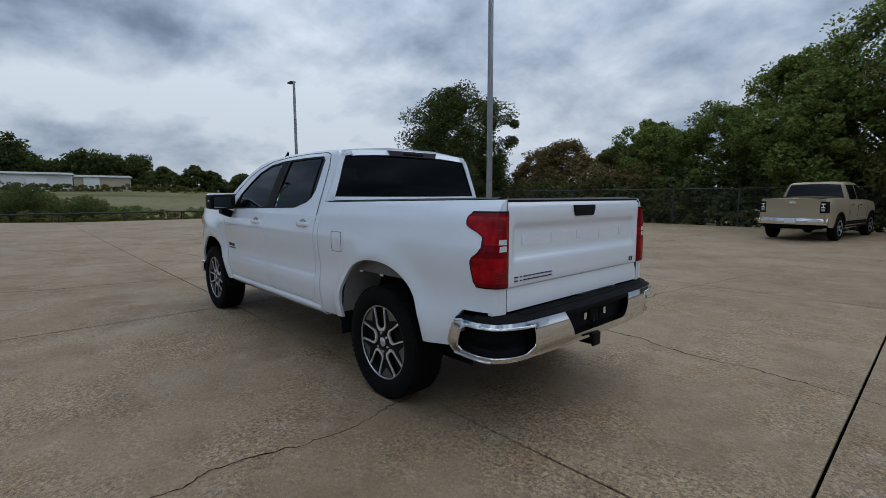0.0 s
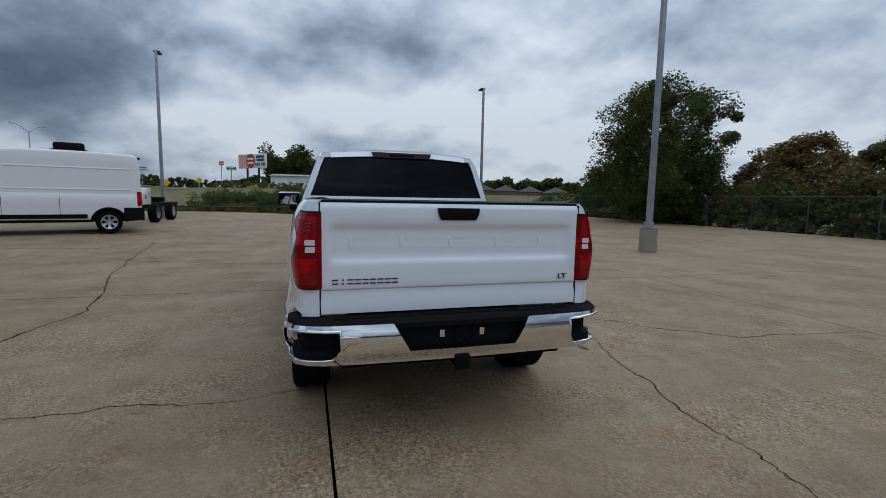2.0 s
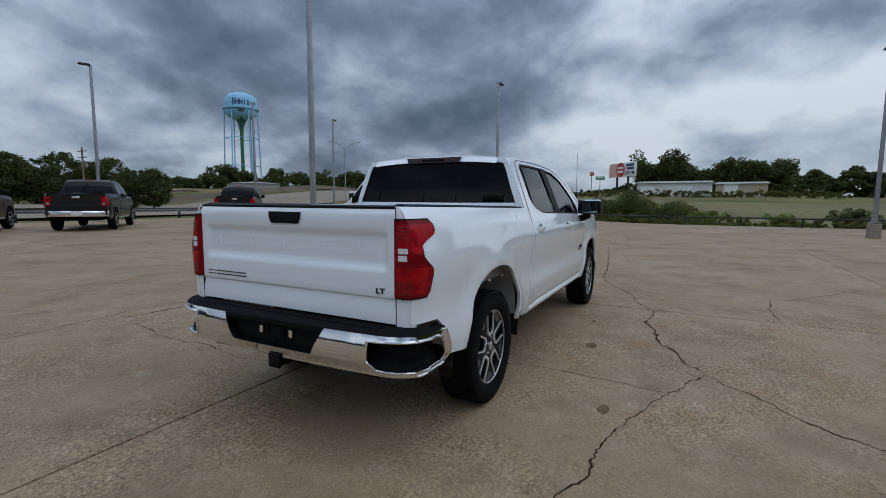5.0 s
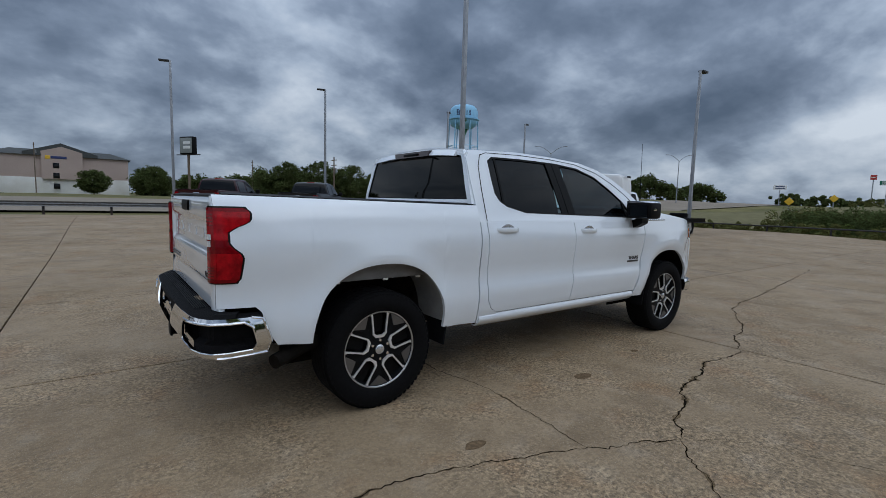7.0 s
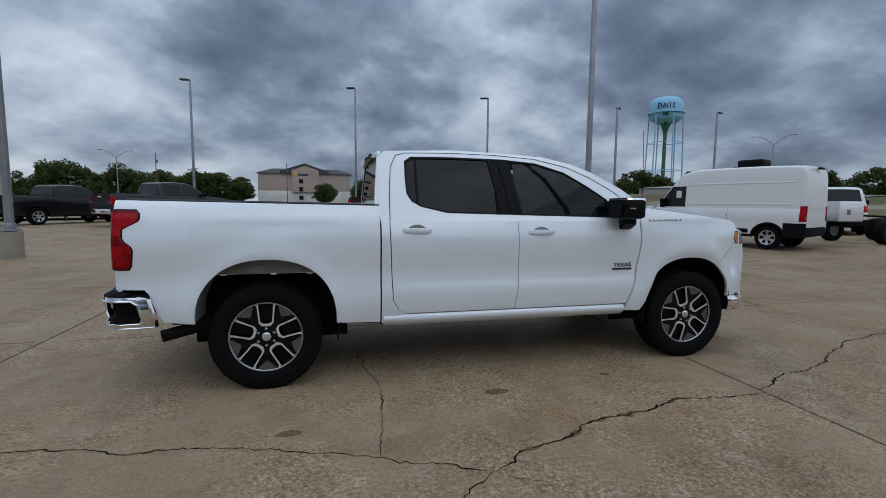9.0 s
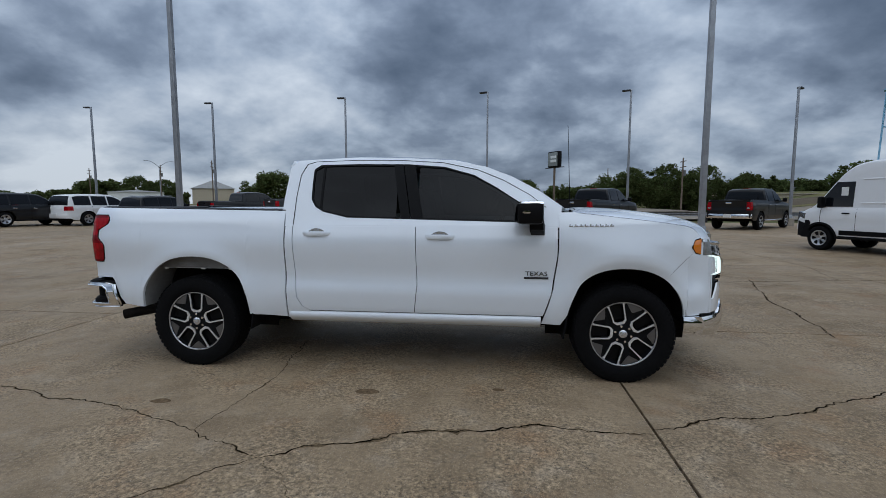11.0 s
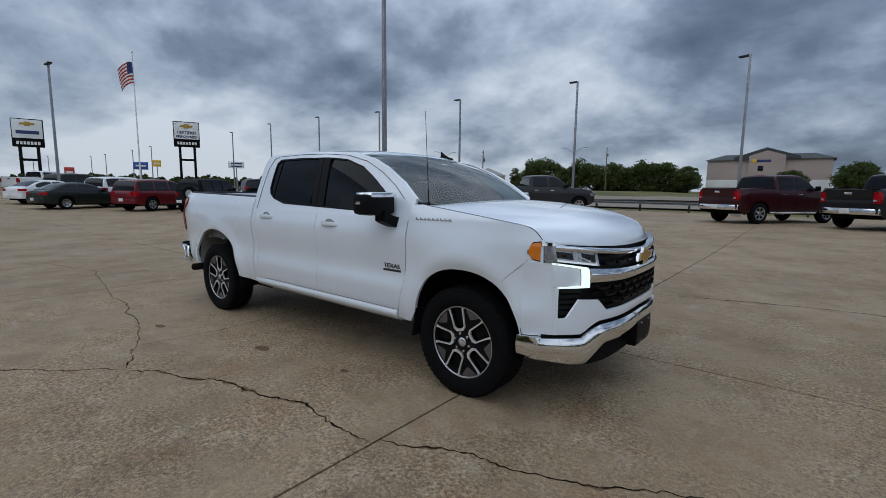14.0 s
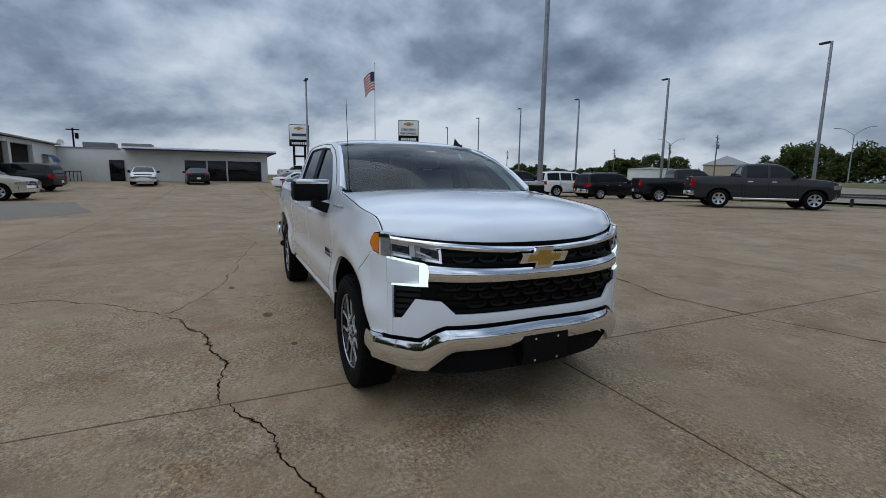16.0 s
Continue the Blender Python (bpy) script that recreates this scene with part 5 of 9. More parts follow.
for s in (1, -1):
    lamp = new("tail_lamp")
    lamp.parent = truck
    tagged(lamp, "red wraparound tail lamp with a clear reversing lens")
    bm = bmesh.new()
    shell(bm, spread(0.942, 1.381, 30), spread(0, 1.0, 15), lambda z, t: ((lambda p: (p.x + 0.004 + 0.010 * t ** 8, s * (p.y - 0.003), p.z))(lamp_path(z, t))), (0.02, -0.02 * s, 0))
    part("lamp_bezel", bm, M_SATIN, lamp, "black lamp surround")
    for z0, z1, t0, t1, m_, nm, lab in ((0.950, 0.968, 0, 1, M_TAILDARK, "lens_edge", "dark red lens edge"), (0.9685, 1.118, 0.10, 0.62, M_TAILRED, "lower_lens", "red lens"), (0.9685, 1.118, 0.0, 0.095, M_TAILDARK, "lens_edge", "dark red lens edge"), (0.9685, 1.118, 0.625, 1.0, M_TAILRED, "side_marker", "red side marker"), (1.1185, 1.152, 0, 1, M_TAILDARK, "waist_lens", "dark red lens"), (1.1525, 1.184, 0.0, 0.16, M_TAILRED, "middle_lens", "red lens"), (1.1525, 1.184, 0.165, 0.44, M_REVERSE, "reversing_lens", "clear lens"), (1.1525, 1.184, 0.445, 1.0, M_TAILDARK, "middle_lens", "dark red lens"), (1.1845, 1.192, 0, 1, M_TAILDARK, "lens_edge", "dark red lens edge"), (1.1925, 1.222, 0.0, 0.16, M_TAILRED, "middle_lens", "red lens"), (1.1925, 1.222, 0.165, 0.46, M_REVERSE, "reversing_lens", "clear lens"), (1.1925, 1.222, 0.465, 1.0, M_TAILRED, "middle_lens", "red lens"), (1.2225, 1.352, 0.10, 0.70, M_TAILRED, "upper_lens", "red lens"), (1.2225, 1.352, 0, 0.095, M_TAILDARK, "lens_edge", "dark red lens edge"), (1.2225, 1.352, 0.705, 1.0, M_TAILRED, "side_marker", "red side marker"), (1.3525, 1.372, 0, 1, M_TAILDARK, "lens_edge", "dark red lens edge")):
        bm = bmesh.new()
        shell(bm, spread(z0, z1, max(2, int((z1 - z0) / 0.012))), spread(t0, t1, 15), lambda z, t: ((lambda p: (p.x, s * p.y, p.z))(lamp_path(z, t))), (0.02, -0.02 * s, 0))
        part(nm, bm, m_, lamp, lab)
    for k in range(9):
        z = 0.972 + 0.016 * k if k < 5 else 1.275 + 0.020 * (k - 5)
        bm = bmesh.new()
        shell(bm, [z - 0.0025, z + 0.0025], spread(0.08, 0.55, 6), lambda zz, t: ((lambda p: (p.x - 0.003, s * (p.y + 0.002), p.z))(lamp_path(zz, t))), (0.006, 0, 0))
        part("lens_rib", bm, mat("dark_red_rib", (0.16, 0.004, 0.005), 0.2, coat=0.5) if k == 0 and s == 1 else bpy.data.materials["dark_red_rib"], lamp)

# rear bumper, swept round the corners
PLAN = [(-0.745, 1.000), (-0.86, 1.005), (-0.98, 1.000), (-1.065, 0.965), (-1.115, 0.90), (-1.145, 0.80), (-1.160, 0.60), (-1.172, 0.30), (-1.175, 0.0)]
_len = [0.0]
for (a, b), (c, d) in zip(PLAN, PLAN[1:]):
    _len.append(_len[-1] + math.hypot(c - a, d - b))
HALF = _len[-1]


def bump_at(d):
    """Plan point at a distance from the middle, right side positive distance."""
    e = HALF - min(abs(d), HALF)
    i = max(k for k in range(len(_len)) if _len[k] <= e + 1e-9)
    i = min(i, len(_len) - 2)
    t = (e - _len[i]) / (_len[i + 1] - _len[i])
    x = PLAN[i][0] + (PLAN[i + 1][0] - PLAN[i][0]) * t
    y = PLAN[i][1] + (PLAN[i + 1][1] - PLAN[i][1]) * t
    return x, math.copysign(y, d) if d else y


def bump_out(d):
    """Outward direction of the rear bumper in plan."""
    a = math.pi / 2 * smooth01((abs(d) - 0.78) / 0.32)
    return Vector((-math.cos(a), math.copysign(math.sin(a), d)))


def bump_patch(nm, m_, d0, d1, lo_, hi_, inset, thick, label="", parent=None, n_=24, k_=5):
    bm = bmesh.new()
    L_, H_ = (lo_ if callable(lo_) else (lambda d: lo_)), (hi_ if callable(hi_) else (lambda d: hi_))

    def f(d, v):
        x, y = bump_at(d)
        z = L_(d) + (H_(d) - L_(d)) * v
        k = inset + 0.030 * smooth01((0.62 - z) / 0.11) - (0.020 * math.sin(math.pi * min(1.0, max(0.0, (z - 0.54) / 0.216))) if inset == 0.0 else 0.0)
        out = bump_out(d)
        return (x - out.x * k, y - out.y * k, z)

    shell(bm, spread(d0, d1, n_), spread(0, 1, k_), f, lambda d, v: (-bump_out(d).x * thick, -bump_out(d).y * thick, 0))
    return part(nm, bm, m_, parent or truck, label)


rear_bumper = new("rear_bumper")
rear_bumper.parent = truck
tagged(rear_bumper, "chrome rear step bumper with black corner steps")
P0, P1 = 0.70, HALF - 0.13
bump_patch("core", M_TEXTURED, -P0 + 0.04, P0 - 0.04, 0.540, 0.755, 0.050, 0.06, "black bumper core", rear_bumper, 40)
bump_patch("chrome_band", M_CHROME, -P0 + 0.055, P0 - 0.055, 0.520, 0.594, 0.0, 0.03, "chrome lower band", rear_bumper, 50)
for s in (1, -1):
    bm = bmesh.new()

    def face(u, v):
        z = 0.594 + 0.162 * v
        d = s * ((0.325 + 0.095 * v) + (P0 - 0.055 - 0.325 - 0.095 * v) * u)
        x, y = bump_at(d)
        return (x + 0.030 * smooth01((0.62 - z) / 0.11) - 0.020 * math.sin(math.pi * min(1.0, max(0.0, (z - 0.54) / 0.216))), y, z)

    shell(bm, spread(0, 1, 16), spread(0, 1, 8), face, (0.03, 0, 0))
    part("chrome_face", bm, M_CHROME, rear_bumper, "chrome bumper face")
    # chrome corner with a chamfered opening for the step
    hole = [(P0 + 0.015, 0.722), (P0 + 0.20, 0.728), (HALF - 0.150, 0.728), (HALF - 0.105, 0.700), (HALF - 0.080, 0.60), (HALF - 0.100, 0.560), (P0 + 0.32, 0.552), (P0 + 0.13, 0.552), (P0 + 0.055, 0.560), (P0 + 0.010, 0.615)]
    rim_ = [(P0 - 0.058, 0.756), (P0 + 0.20, 0.756), (HALF - 0.11, 0.754), (HALF - 0.045, 0.740), (HALF - 0.004, 0.60), (HALF - 0.012, 0.528), (P0 + 0.32, 0.520), (P0 + 0.13, 0.520), (P0 + 0.02, 0.520), (P0 - 0.058, 0.520)]

    def corner(d, z):
        x, y = bump_at(s * d)
        k = 0.030 * smooth01((0.62 - z) / 0.11) - 0.020 * math.sin(math.pi * min(1.0, max(0.0, (z - 0.54) / 0.216)))
        out = bump_out(d)
        return (x - out.x * k, s * (abs(y) - out.y * k), z)

    bm = bmesh.new()
    ring(bm, list(zip(rim_, hole)), 3, corner, (0.016, -0.016 * s, 0), sub=7)
    part("chrome_corner", bm, M_CHROME, rear_bumper, "chrome bumper corner round a step opening")
    # rolled edges round the opening and down the outer end
    for line_, r_ in ((hole + hole[:1], 0.008), (rim_[2:7], 0.007)):
        bm = bmesh.new()
        run = []
        for (d0_, z0_), (d1_, z1_) in zip(line_, line_[1:]):
            run += [corner(d0_ + (d1_ - d0_) * q / 6, z0_ + (z1_ - z0_) * q / 6) for q in range(6)]
        run.append(corner(*line_[-1]))
        sweep(bm, run, r_)
        part("rolled_edge", bm, M_CHROME, rear_bumper, "rolled chrome edge")
    bm = bmesh.new()
    shell(bm, spread(HALF - 0.30, HALF - 0.045, 10), [0, 1], lambda d, v: ((lambda p: (p[0] + 0.02 * v, s * (abs(p[1]) - 0.003 - 0.07 * v), 0.756 + 0.010 * v))(bump_at(s * d))), (0, 0, -0.020))
    part("corner_cap", bm, M_TEXTURED, rear_bumper)
    bump_patch("pocket_wall", M_TEXTURED, s * (P0 - 0.03), s * (HALF - 0.07), 0.540, 0.750, 0.075, 0.03, "black step pocket", rear_bumper, 20)
    bm = bmesh.new()

    def tread(u, v):
        d = s * (P0 + 0.035 + (HALF - 0.115 - P0) * u)
        x, y = bump_at(d)
        out = bump_out(abs(d))
        k = 0.038 + 0.055 * v
        return (x - out.x * k, s * (abs(y) - out.y * k), 0.588 + 0.035 * v)

    shell(bm, spread(0, 1, 20), spread(0, 1, 4), tread, (0, 0, -0.045))
    step = part("corner_step", bm, M_TEXTURED, rear_bumper, "black corner step")
    for k in range(4):
        bm = bmesh.new()
        shell(bm, spread(0.3, 0.9, 10), [0.12 + 0.14 * k, 0.17 + 0.14 * k], lambda u, v: (lambda p: (p[0], p[1], p[2] + 0.001))(tread(u, v)), (0, 0, 0.006))
        part("step_rib", bm, M_SATIN, step)
bm = bmesh.new()
shell(bm, spread(-HALF + 0.20, HALF - 0.20, 60), [0, 0.35, 1], lambda d, v: ((lambda p: (p[0] + 0.004 + 0.11 * v * (1 if abs(d) < 1.0 else 0.3), p[1] * (1 - 0.05 * v), 0.757 + 0.026 * min(1, v * 2.2)))(bump_at(d))), (0, 0, -0.03))
part("step_pad", bm, M_TEXTURED, rear_bumper, "black ribbed step pad")
for k in range(7):
    bm = bmesh.new()
    box(bm, (-1.105 + 0.012 * k, 0, 0.7835), (0.004, 1.5, 0.004))
    part("pad_rib", bm, M_SATIN, rear_bumper)
bm = bmesh.new()
shell(bm, [0, 1], [0, 1], lambda u, v: (-1.120 + 0.0 * v, (2 * u - 1) * (0.345 + 0.065 * v), 0.598 + 0.157 * v), (0.02, 0, 0))
recess = part("plate_recess", bm, M_SATIN, rear_bumper, "black number plate recess")
for y, z in ((0.085, 0.765), (-0.085, 0.765)):
    bm = bmesh.new()
    box(bm, (-1.055, y, z - 0.008), (0.03, 0.022, 0.018), 0.003)
    part("plate_lamp", bm, M_LAMPCLEAR, rear_bumper)
for y in (0.125, -0.125):
    bm = bmesh.new()
    box(bm, (-1.132, y, 0.672), (0.012, 0.030, 0.045), 0.003)
    part("plate_clip", bm, M_CHROME, recess, "bright metal plate clip")
bm = bmesh.new()
box(bm, (-1.128, 0.0, 0.680), (0.014, 0.10, 0.10), 0.01)
part("lock_plate", bm, M_TEXTURED, recess)
for y in (0.062, -0.062):
    bm = bmesh.new()
    box(bm, (-1.130, y, 0.672), (0.010, 0.016, 0.085), 0.003)
    part("bracket_arm", bm, M_UNDER, recess, "dark steel bracket arm")
bm = bmesh.new()
box(bm, (-1.132, 0.0, 0.712), (0.010, 0.130, 0.014), 0.003)
part("bracket_bar", bm, M_UNDER, recess, "dark steel bracket bar")
for y in (0.085, -0.085):
    bm = bmesh.new()
    tube(bm, (-1.122, y, 0.735), (-1.134, y, 0.735), 0.011, seg=8)
    part("plate_bolt", bm, M_CHROME, recess, "bright bolt head")
bm = bmesh.new()
tube(bm, (-1.12, 0.02, 0.628), (-1.140, 0.02, 0.628), 0.020, 0.016, 10)
part("tow_socket", bm, M_SATIN, recess, "round black trailer socket")
hitch = new("tow_hitch")
hitch.parent = truck
tagged(hitch, "black steel tow receiver")
bm = bmesh.new()
box(bm, (-1.05, 0.0, 0.492), (0.20, 0.075, 0.075), 0.008)
part("receiver", bm, M_UNDER, hitch)
bm = bmesh.new()
box(bm, (-1.150, 0.0, 0.492), (0.02, 0.098, 0.092), 0.012)
part("collar", bm, M_SATIN, hitch)
bm = bmesh.new()
tube(bm, (-1.02, -0.70, 0.50), (-1.02, 0.70, 0.50), 0.035)
part("cross_tube", bm, M_UNDER, hitch)
bm = bmesh.new()
for a, b in (((-0.20, -0.74, 0.50), (-0.50, -0.86, 0.49)), ((-0.50, -0.86, 0.49), (-0.72, -0.97, 0.455))):
    tube(bm, a, b, 0.045, seg=14)
part("exhaust_tip", bm, M_UNDER, truck, "dark exhaust tail pipe")

# wheels
def wheel_set(cx, s):
    w = new("wheel")
    w.parent = truck
    w.matrix_basis = Matrix.Translation((cx, s * 0.865, 0.410)) @ Matrix.Rotation(0 if s < 0 else math.pi, 4, "Z") @ Matrix.Rotation(radians(-90 - 15 * (cx > 1) - 10 * (s > 0)), 4, "Y")
    tagged(w, "twenty-inch wheel with five machined split spokes")
    if "tyre" in WHEEL:
        for nm, me_, lab in WHEEL["parts"]:
            o = new(nm, me_)
            o.parent = w
            tagged(o, lab)
        return
    made = []

    def keep(nm, bm, m_, lab="", sm=35):
        o = part(nm, bm, m_, w, lab, sm)
        made.append((nm, o.data, lab))

    bm = bmesh.new()
    lathe(bm, [(0.262, -0.105), (0.285, -0.128), (0.33, -0.137), (0.372, -0.132), (0.395, -0.122), (0.408, -0.105), (0.410, -0.06), (0.411, 0.0), (0.410, 0.06), (0.408, 0.105), (0.395, 0.122), (0.36, 0.134), (0.30, 0.130), (0.262, 0.11)], 72)
    keep("tyre", bm, M_TYRE, "black all-terrain tyre", 50)
    bm = bmesh.new()
    for i in range(60):
        for j, y in enumerate((-0.095, -0.045, 0.0, 0.045, 0.095)):
            a = 2 * math.pi * (i + 0.5 * (j % 2)) / 60
            m_ = Matrix.Rotation(a, 4, "Y") @ Matrix.Translation((0.411, y, 0)) @ Matrix.Rotation(radians(18 if j % 2 else -18), 4, "X")
            box(bm, (0, 0, 0), (0.0035, 0.037, 0.033), m=m_)
    for i in range(60):
        a = 2 * math.pi * i / 60
        for y in (-0.126, 0.126):
            box(bm, (0, 0, 0), (0.016, 0.004, 0.026), m=Matrix.Rotation(a, 4, "Y") @ Matrix.Translation((0.386, y, 0)))
    o = part("tread_block", bm, M_TYRE, w, "", None)
    tagged(o, kind="stuff")
    made.append(("tread_block", o.data, ""))
    bm = bmesh.new()
    lathe(bm, [(0.245, -0.06), (0.258, -0.10), (0.263, -0.112), (0.272, -0.113), (0.272, -0.105), (0.262, -0.09), (0.24, 0.10), (0.225, 0.10), (0.235, -0.05)], 60)
    keep("rim_barrel", bm, M_CHARCOAL, "dark rim barrel")
    bm = bmesh.new()
    lathe(bm, [(0.260, -0.108), (0.2645, -0.1135), (0.2715, -0.1135), (0.273, -0.107)], 60)
    keep("rim_lip", bm, M_ALLOY, "bright rim lip")
    bm = bmesh.new()
    lathe(bm, [(0.0, 0.03), (0.175, 0.03), (0.175, 0.045), (0.0, 0.045)], 40)
    keep("brake_disc", bm, M_STEEL, "grey brake disc")
    bm = bmesh.new()
    lathe(bm, [(0.0, 0.02), (0.24, 0.02), (0.24, 0.05), (0.0, 0.05)], 24)
    keep("wheel_back", bm, M_UNDER)
    for k in range(5):
        rot = Matrix.Rotation(2 * math.pi * k / 5, 4, "Y")
        flat = lambda yy, r_=rot: r_ @ Matrix(((1, 0, 0, 0), (0, 0, 1, yy), (0, 1, 0, 0), (0, 0, 0, 1)))
        # bright U round each slot: two sides that lean out to the rim and a flat bottom
        for q in (1, -1):
            bm = bmesh.new()
            pts = [(0.100, q * 0.018), (0.082, q * 0.030), (0.108, q * 0.054), (0.165, q * 0.058), (0.235, q * 0.066), (0.262, q * 0.086), (0.268, q * 0.056), (0.235, q * 0.054), (0.165, q * 0.048), (0.116, q * 0.043)]
            prism(bm, pts if q > 0 else pts[::-1], 0.012, flat(-0.104))
            keep("slot_edge", bm, M_MACHINED, "machined slot edge", 20)
        bm = bmesh.new()
        prism(bm, [(0.082, -0.031), (0.101, -0.020), (0.101, 0.020), (0.082, 0.031)], 0.012, flat(-0.1035))
        keep("slot_floor", bm, M_MACHINED, "", 20)
        bm = bmesh.new()
        prism(bm, [(0.118, -0.034), (0.262, -0.044), (0.262, 0.044), (0.118, 0.034)], 0.006, flat(-0.070))
        keep("slot_back", bm, M_SATIN, "", 20)
        # dark spoke between two slots, with a satin grey wedge at the rim
        rot2 = Matrix.Rotation(2 * math.pi * (k + 0.5) / 5, 4, "Y")
        bm = bmesh.new()
        prism(bm, [(0.050, -0.030), (0.110, -0.034), (0.150, -0.060), (0.245, -0.092), (0.252, 0.0), (0.245, 0.092), (0.150, 0.060), (0.110, 0.034), (0.050, 0.030)], 0.020, flat(-0.094, rot2))
        keep("spoke", bm, M_CHARCOAL, "dark spoke", 20)
        bm = bmesh.new()
        prism(bm, [(0.205, -0.020), (0.256, -0.078), (0.262, 0.0), (0.256, 0.078), (0.205, 0.020), (0.190, 0.0)], 0.012, flat(-0.100, rot2))
        keep("spoke_wedge", bm, M_WHEELGREY, "", 20)
        for q in (1, -1):
            bm = bmesh.new()
            pts = [(0.125, q * 0.012), (0.190, q * 0.020), (0.238, q * 0.074), (0.150, q * 0.040)]
            prism(bm, pts if q > 0 else pts[::-1], 0.004, flat(-0.0955, rot2))
            keep("spoke_pocket", bm, M_SATIN, "", 20)
    bm = bmesh.new()
    lathe(bm, [(0.0, -0.098), (0.060, -0.098), (0.088, -0.090), (0.095, -0.07), (0.095, 0.0), (0.0, 0.0)], 36)
    keep("hub", bm, M_CHARCOAL)
    bm = bmesh.new()
    lathe(bm, [(0.0, -0.113), (0.026, -0.112), (0.034, -0.106), (0.034, -0.095)], 24)
    keep("centre_cap", bm, M_BADGE_CHROME, "bright centre cap")
    for k in range(6):
        a = 2 * math.pi * k / 6
        bm = bmesh.new()
        lathe(bm, [(0.0, -0.112), (0.010, -0.111), (0.0115, -0.104), (0.0115, -0.09)], 8, m=Matrix.Translation((0.066 * math.cos(a), 0, 0.066 * math.sin(a))))
        keep("lug_nut", bm, M_CHROME)
    WHEEL["tyre"], WHEEL["parts"] = True, made


WHEEL = {}
for cx in (0.0, 3.772):
    for s in (-1, 1):
        wheel_set(cx, s)

# chassis and cabin
bm = bmesh.new()
box(bm, (1.75, 0, 0.54), (5.1, 1.05, 0.24), 0.03)
under = part("chassis", bm, M_UNDER, truck, "dark dusty underbody")
for cx in (0.0, 3.745):
    bm = bmesh.new()
    tube(bm, (cx, -0.80, 0.41), (cx, 0.80, 0.41), 0.05)
    bmesh.ops.create_uvsphere(bm, u_segments=14, v_segments=10, radius=0.16, matrix=Matrix.Translation((cx, 0.05, 0.41)))
    part("axle", bm, M_UNDER, under)
for s in (-1, 1):
    bm = bmesh.new()
    box(bm, (-0.05, s * 0.55, 0.50), (1.5, 0.07, 0.05), 0.01)
    part("leaf_spring", bm, M_UNDER, under)
bm = bmesh.new()
box(bm, (2.05, 0, 0.62), (2.35, 1.86, 0.16), 0.02)
part("cab_floor", bm, M_CABIN, under)
# unseen lower parts, added to block light and darken the ground beneath
for nm, c_, s_ in (("fuel_tank", (1.55, 0.50, 0.47), (1.35, 0.44, 0.16)), ("silencer", (1.25, -0.45, 0.46), (0.95, 0.34, 0.16)), ("gearbox", (2.75, 0.0, 0.40), (1.1, 0.46, 0.26)), ("floor_pan", (2.0, 0.0, 0.475), (2.2, 1.84, 0.05)), ("front_skid_plate", (3.85, 0.0, 0.36), (1.0, 0.75, 0.05)), ("spare_carrier", (-0.62, 0.0, 0.52), (0.62, 0.62, 0.20))):
    bm = bmesh.new()
    box(bm, c_, s_, 0.02)
    part(nm, bm, M_UNDER, under)
bm = bmesh.new()
tube(bm, (0.2, 0.02, 0.42), (2.3, 0.02, 0.40), 0.045)
part("drive_shaft", bm, M_UNDER, under)
bm = bmesh.new()
box(bm, (-0.07, 0, 0.90), (1.88, 1.64, 0.05), 0.01)
part("bed_floor", bm, M_WHITE, truck)
bm = bmesh.new()
box(bm, (0.855, 0, 1.17), (0.03, 1.66, 0.50), 0.008)
part("bed_bulkhead", bm, M_WHITE, truck)
bm = bmesh.new()
box(bm, (0.858, 0, 1.425), (0.04, 1.70, 0.025), 0.006)
part("bulkhead_cap", bm, M_SATIN, truck)
bm = bmesh.new()
box(bm, (4.05, 0, 0.80), (0.9, 1.20, 0.55), 0.05)
part("engine_bay", bm, M_UNDER, under)


def seat(x, y, w_):
    st = new("seat")
    st.parent = truck
    bm = bmesh.new()
    box(bm, (x + 0.22, y, 0.98), (0.50, w_, 0.16), 0.05)
    part("cushion", bm, M_SEAT, st)
    bm = bmesh.new()
    box(bm, (0, 0, 0.32), (0.15, w_, 0.62), 0.055, m=Matrix.Translation((x, y, 1.0)) @ Matrix.Rotation(radians(-14), 4, "Y"))
    part("seat_back", bm, M_SEAT, st)
    for yy in ((0,) if w_ < 0.8 else (-0.42, 0.42)):
        bm = bmesh.new()
        box(bm, (0, 0, 0.73), (0.10, 0.26, 0.17), 0.045, m=Matrix.Translation((x, y + yy, 1.0)) @ Matrix.Rotation(radians(-14), 4, "Y"))
        part("headrest", bm, M_SEAT, st)


seat(2.12, -0.42, 0.52)
seat(2.12, 0.42, 0.52)
seat(1.12, 0.0, 1.50)
bm = bmesh.new()
shell(bm, spread(-0.86, 0.86, 12), spread(0, 1, 5), lambda y, v: (2.82 + 0.46 * v, y, 1.10 + 0.28 * math.sin(v * 1.45) + 0.015 * math.cos(y * 5)), (0, 0, -0.10))
part("dashboard", bm, M_CABIN, truck, "dark grey dashboard")
bm = bmesh.new()
bmm = Matrix.Translation((2.72, 0.42, 1.18)) @ Matrix.Rotation(radians(-65), 4, "Y")
for i in range(24):
    a, b = 2 * math.pi * i / 24, 2 * math.pi * (i + 1) / 24
    tube(bm, bmm @ Vector((0.19 * math.cos(a), 0.19 * math.sin(a), 0)), bmm @ Vector((0.19 * math.cos(b), 0.19 * math.sin(b), 0)), 0.016, seg=6)
tube(bm, bmm @ Vector((-0.19, 0, 0)), bmm @ Vector((0.19, 0, 0)), 0.022, seg=6)
part("steering_wheel", bm, M_SATIN, truck)
bm = bmesh.new()
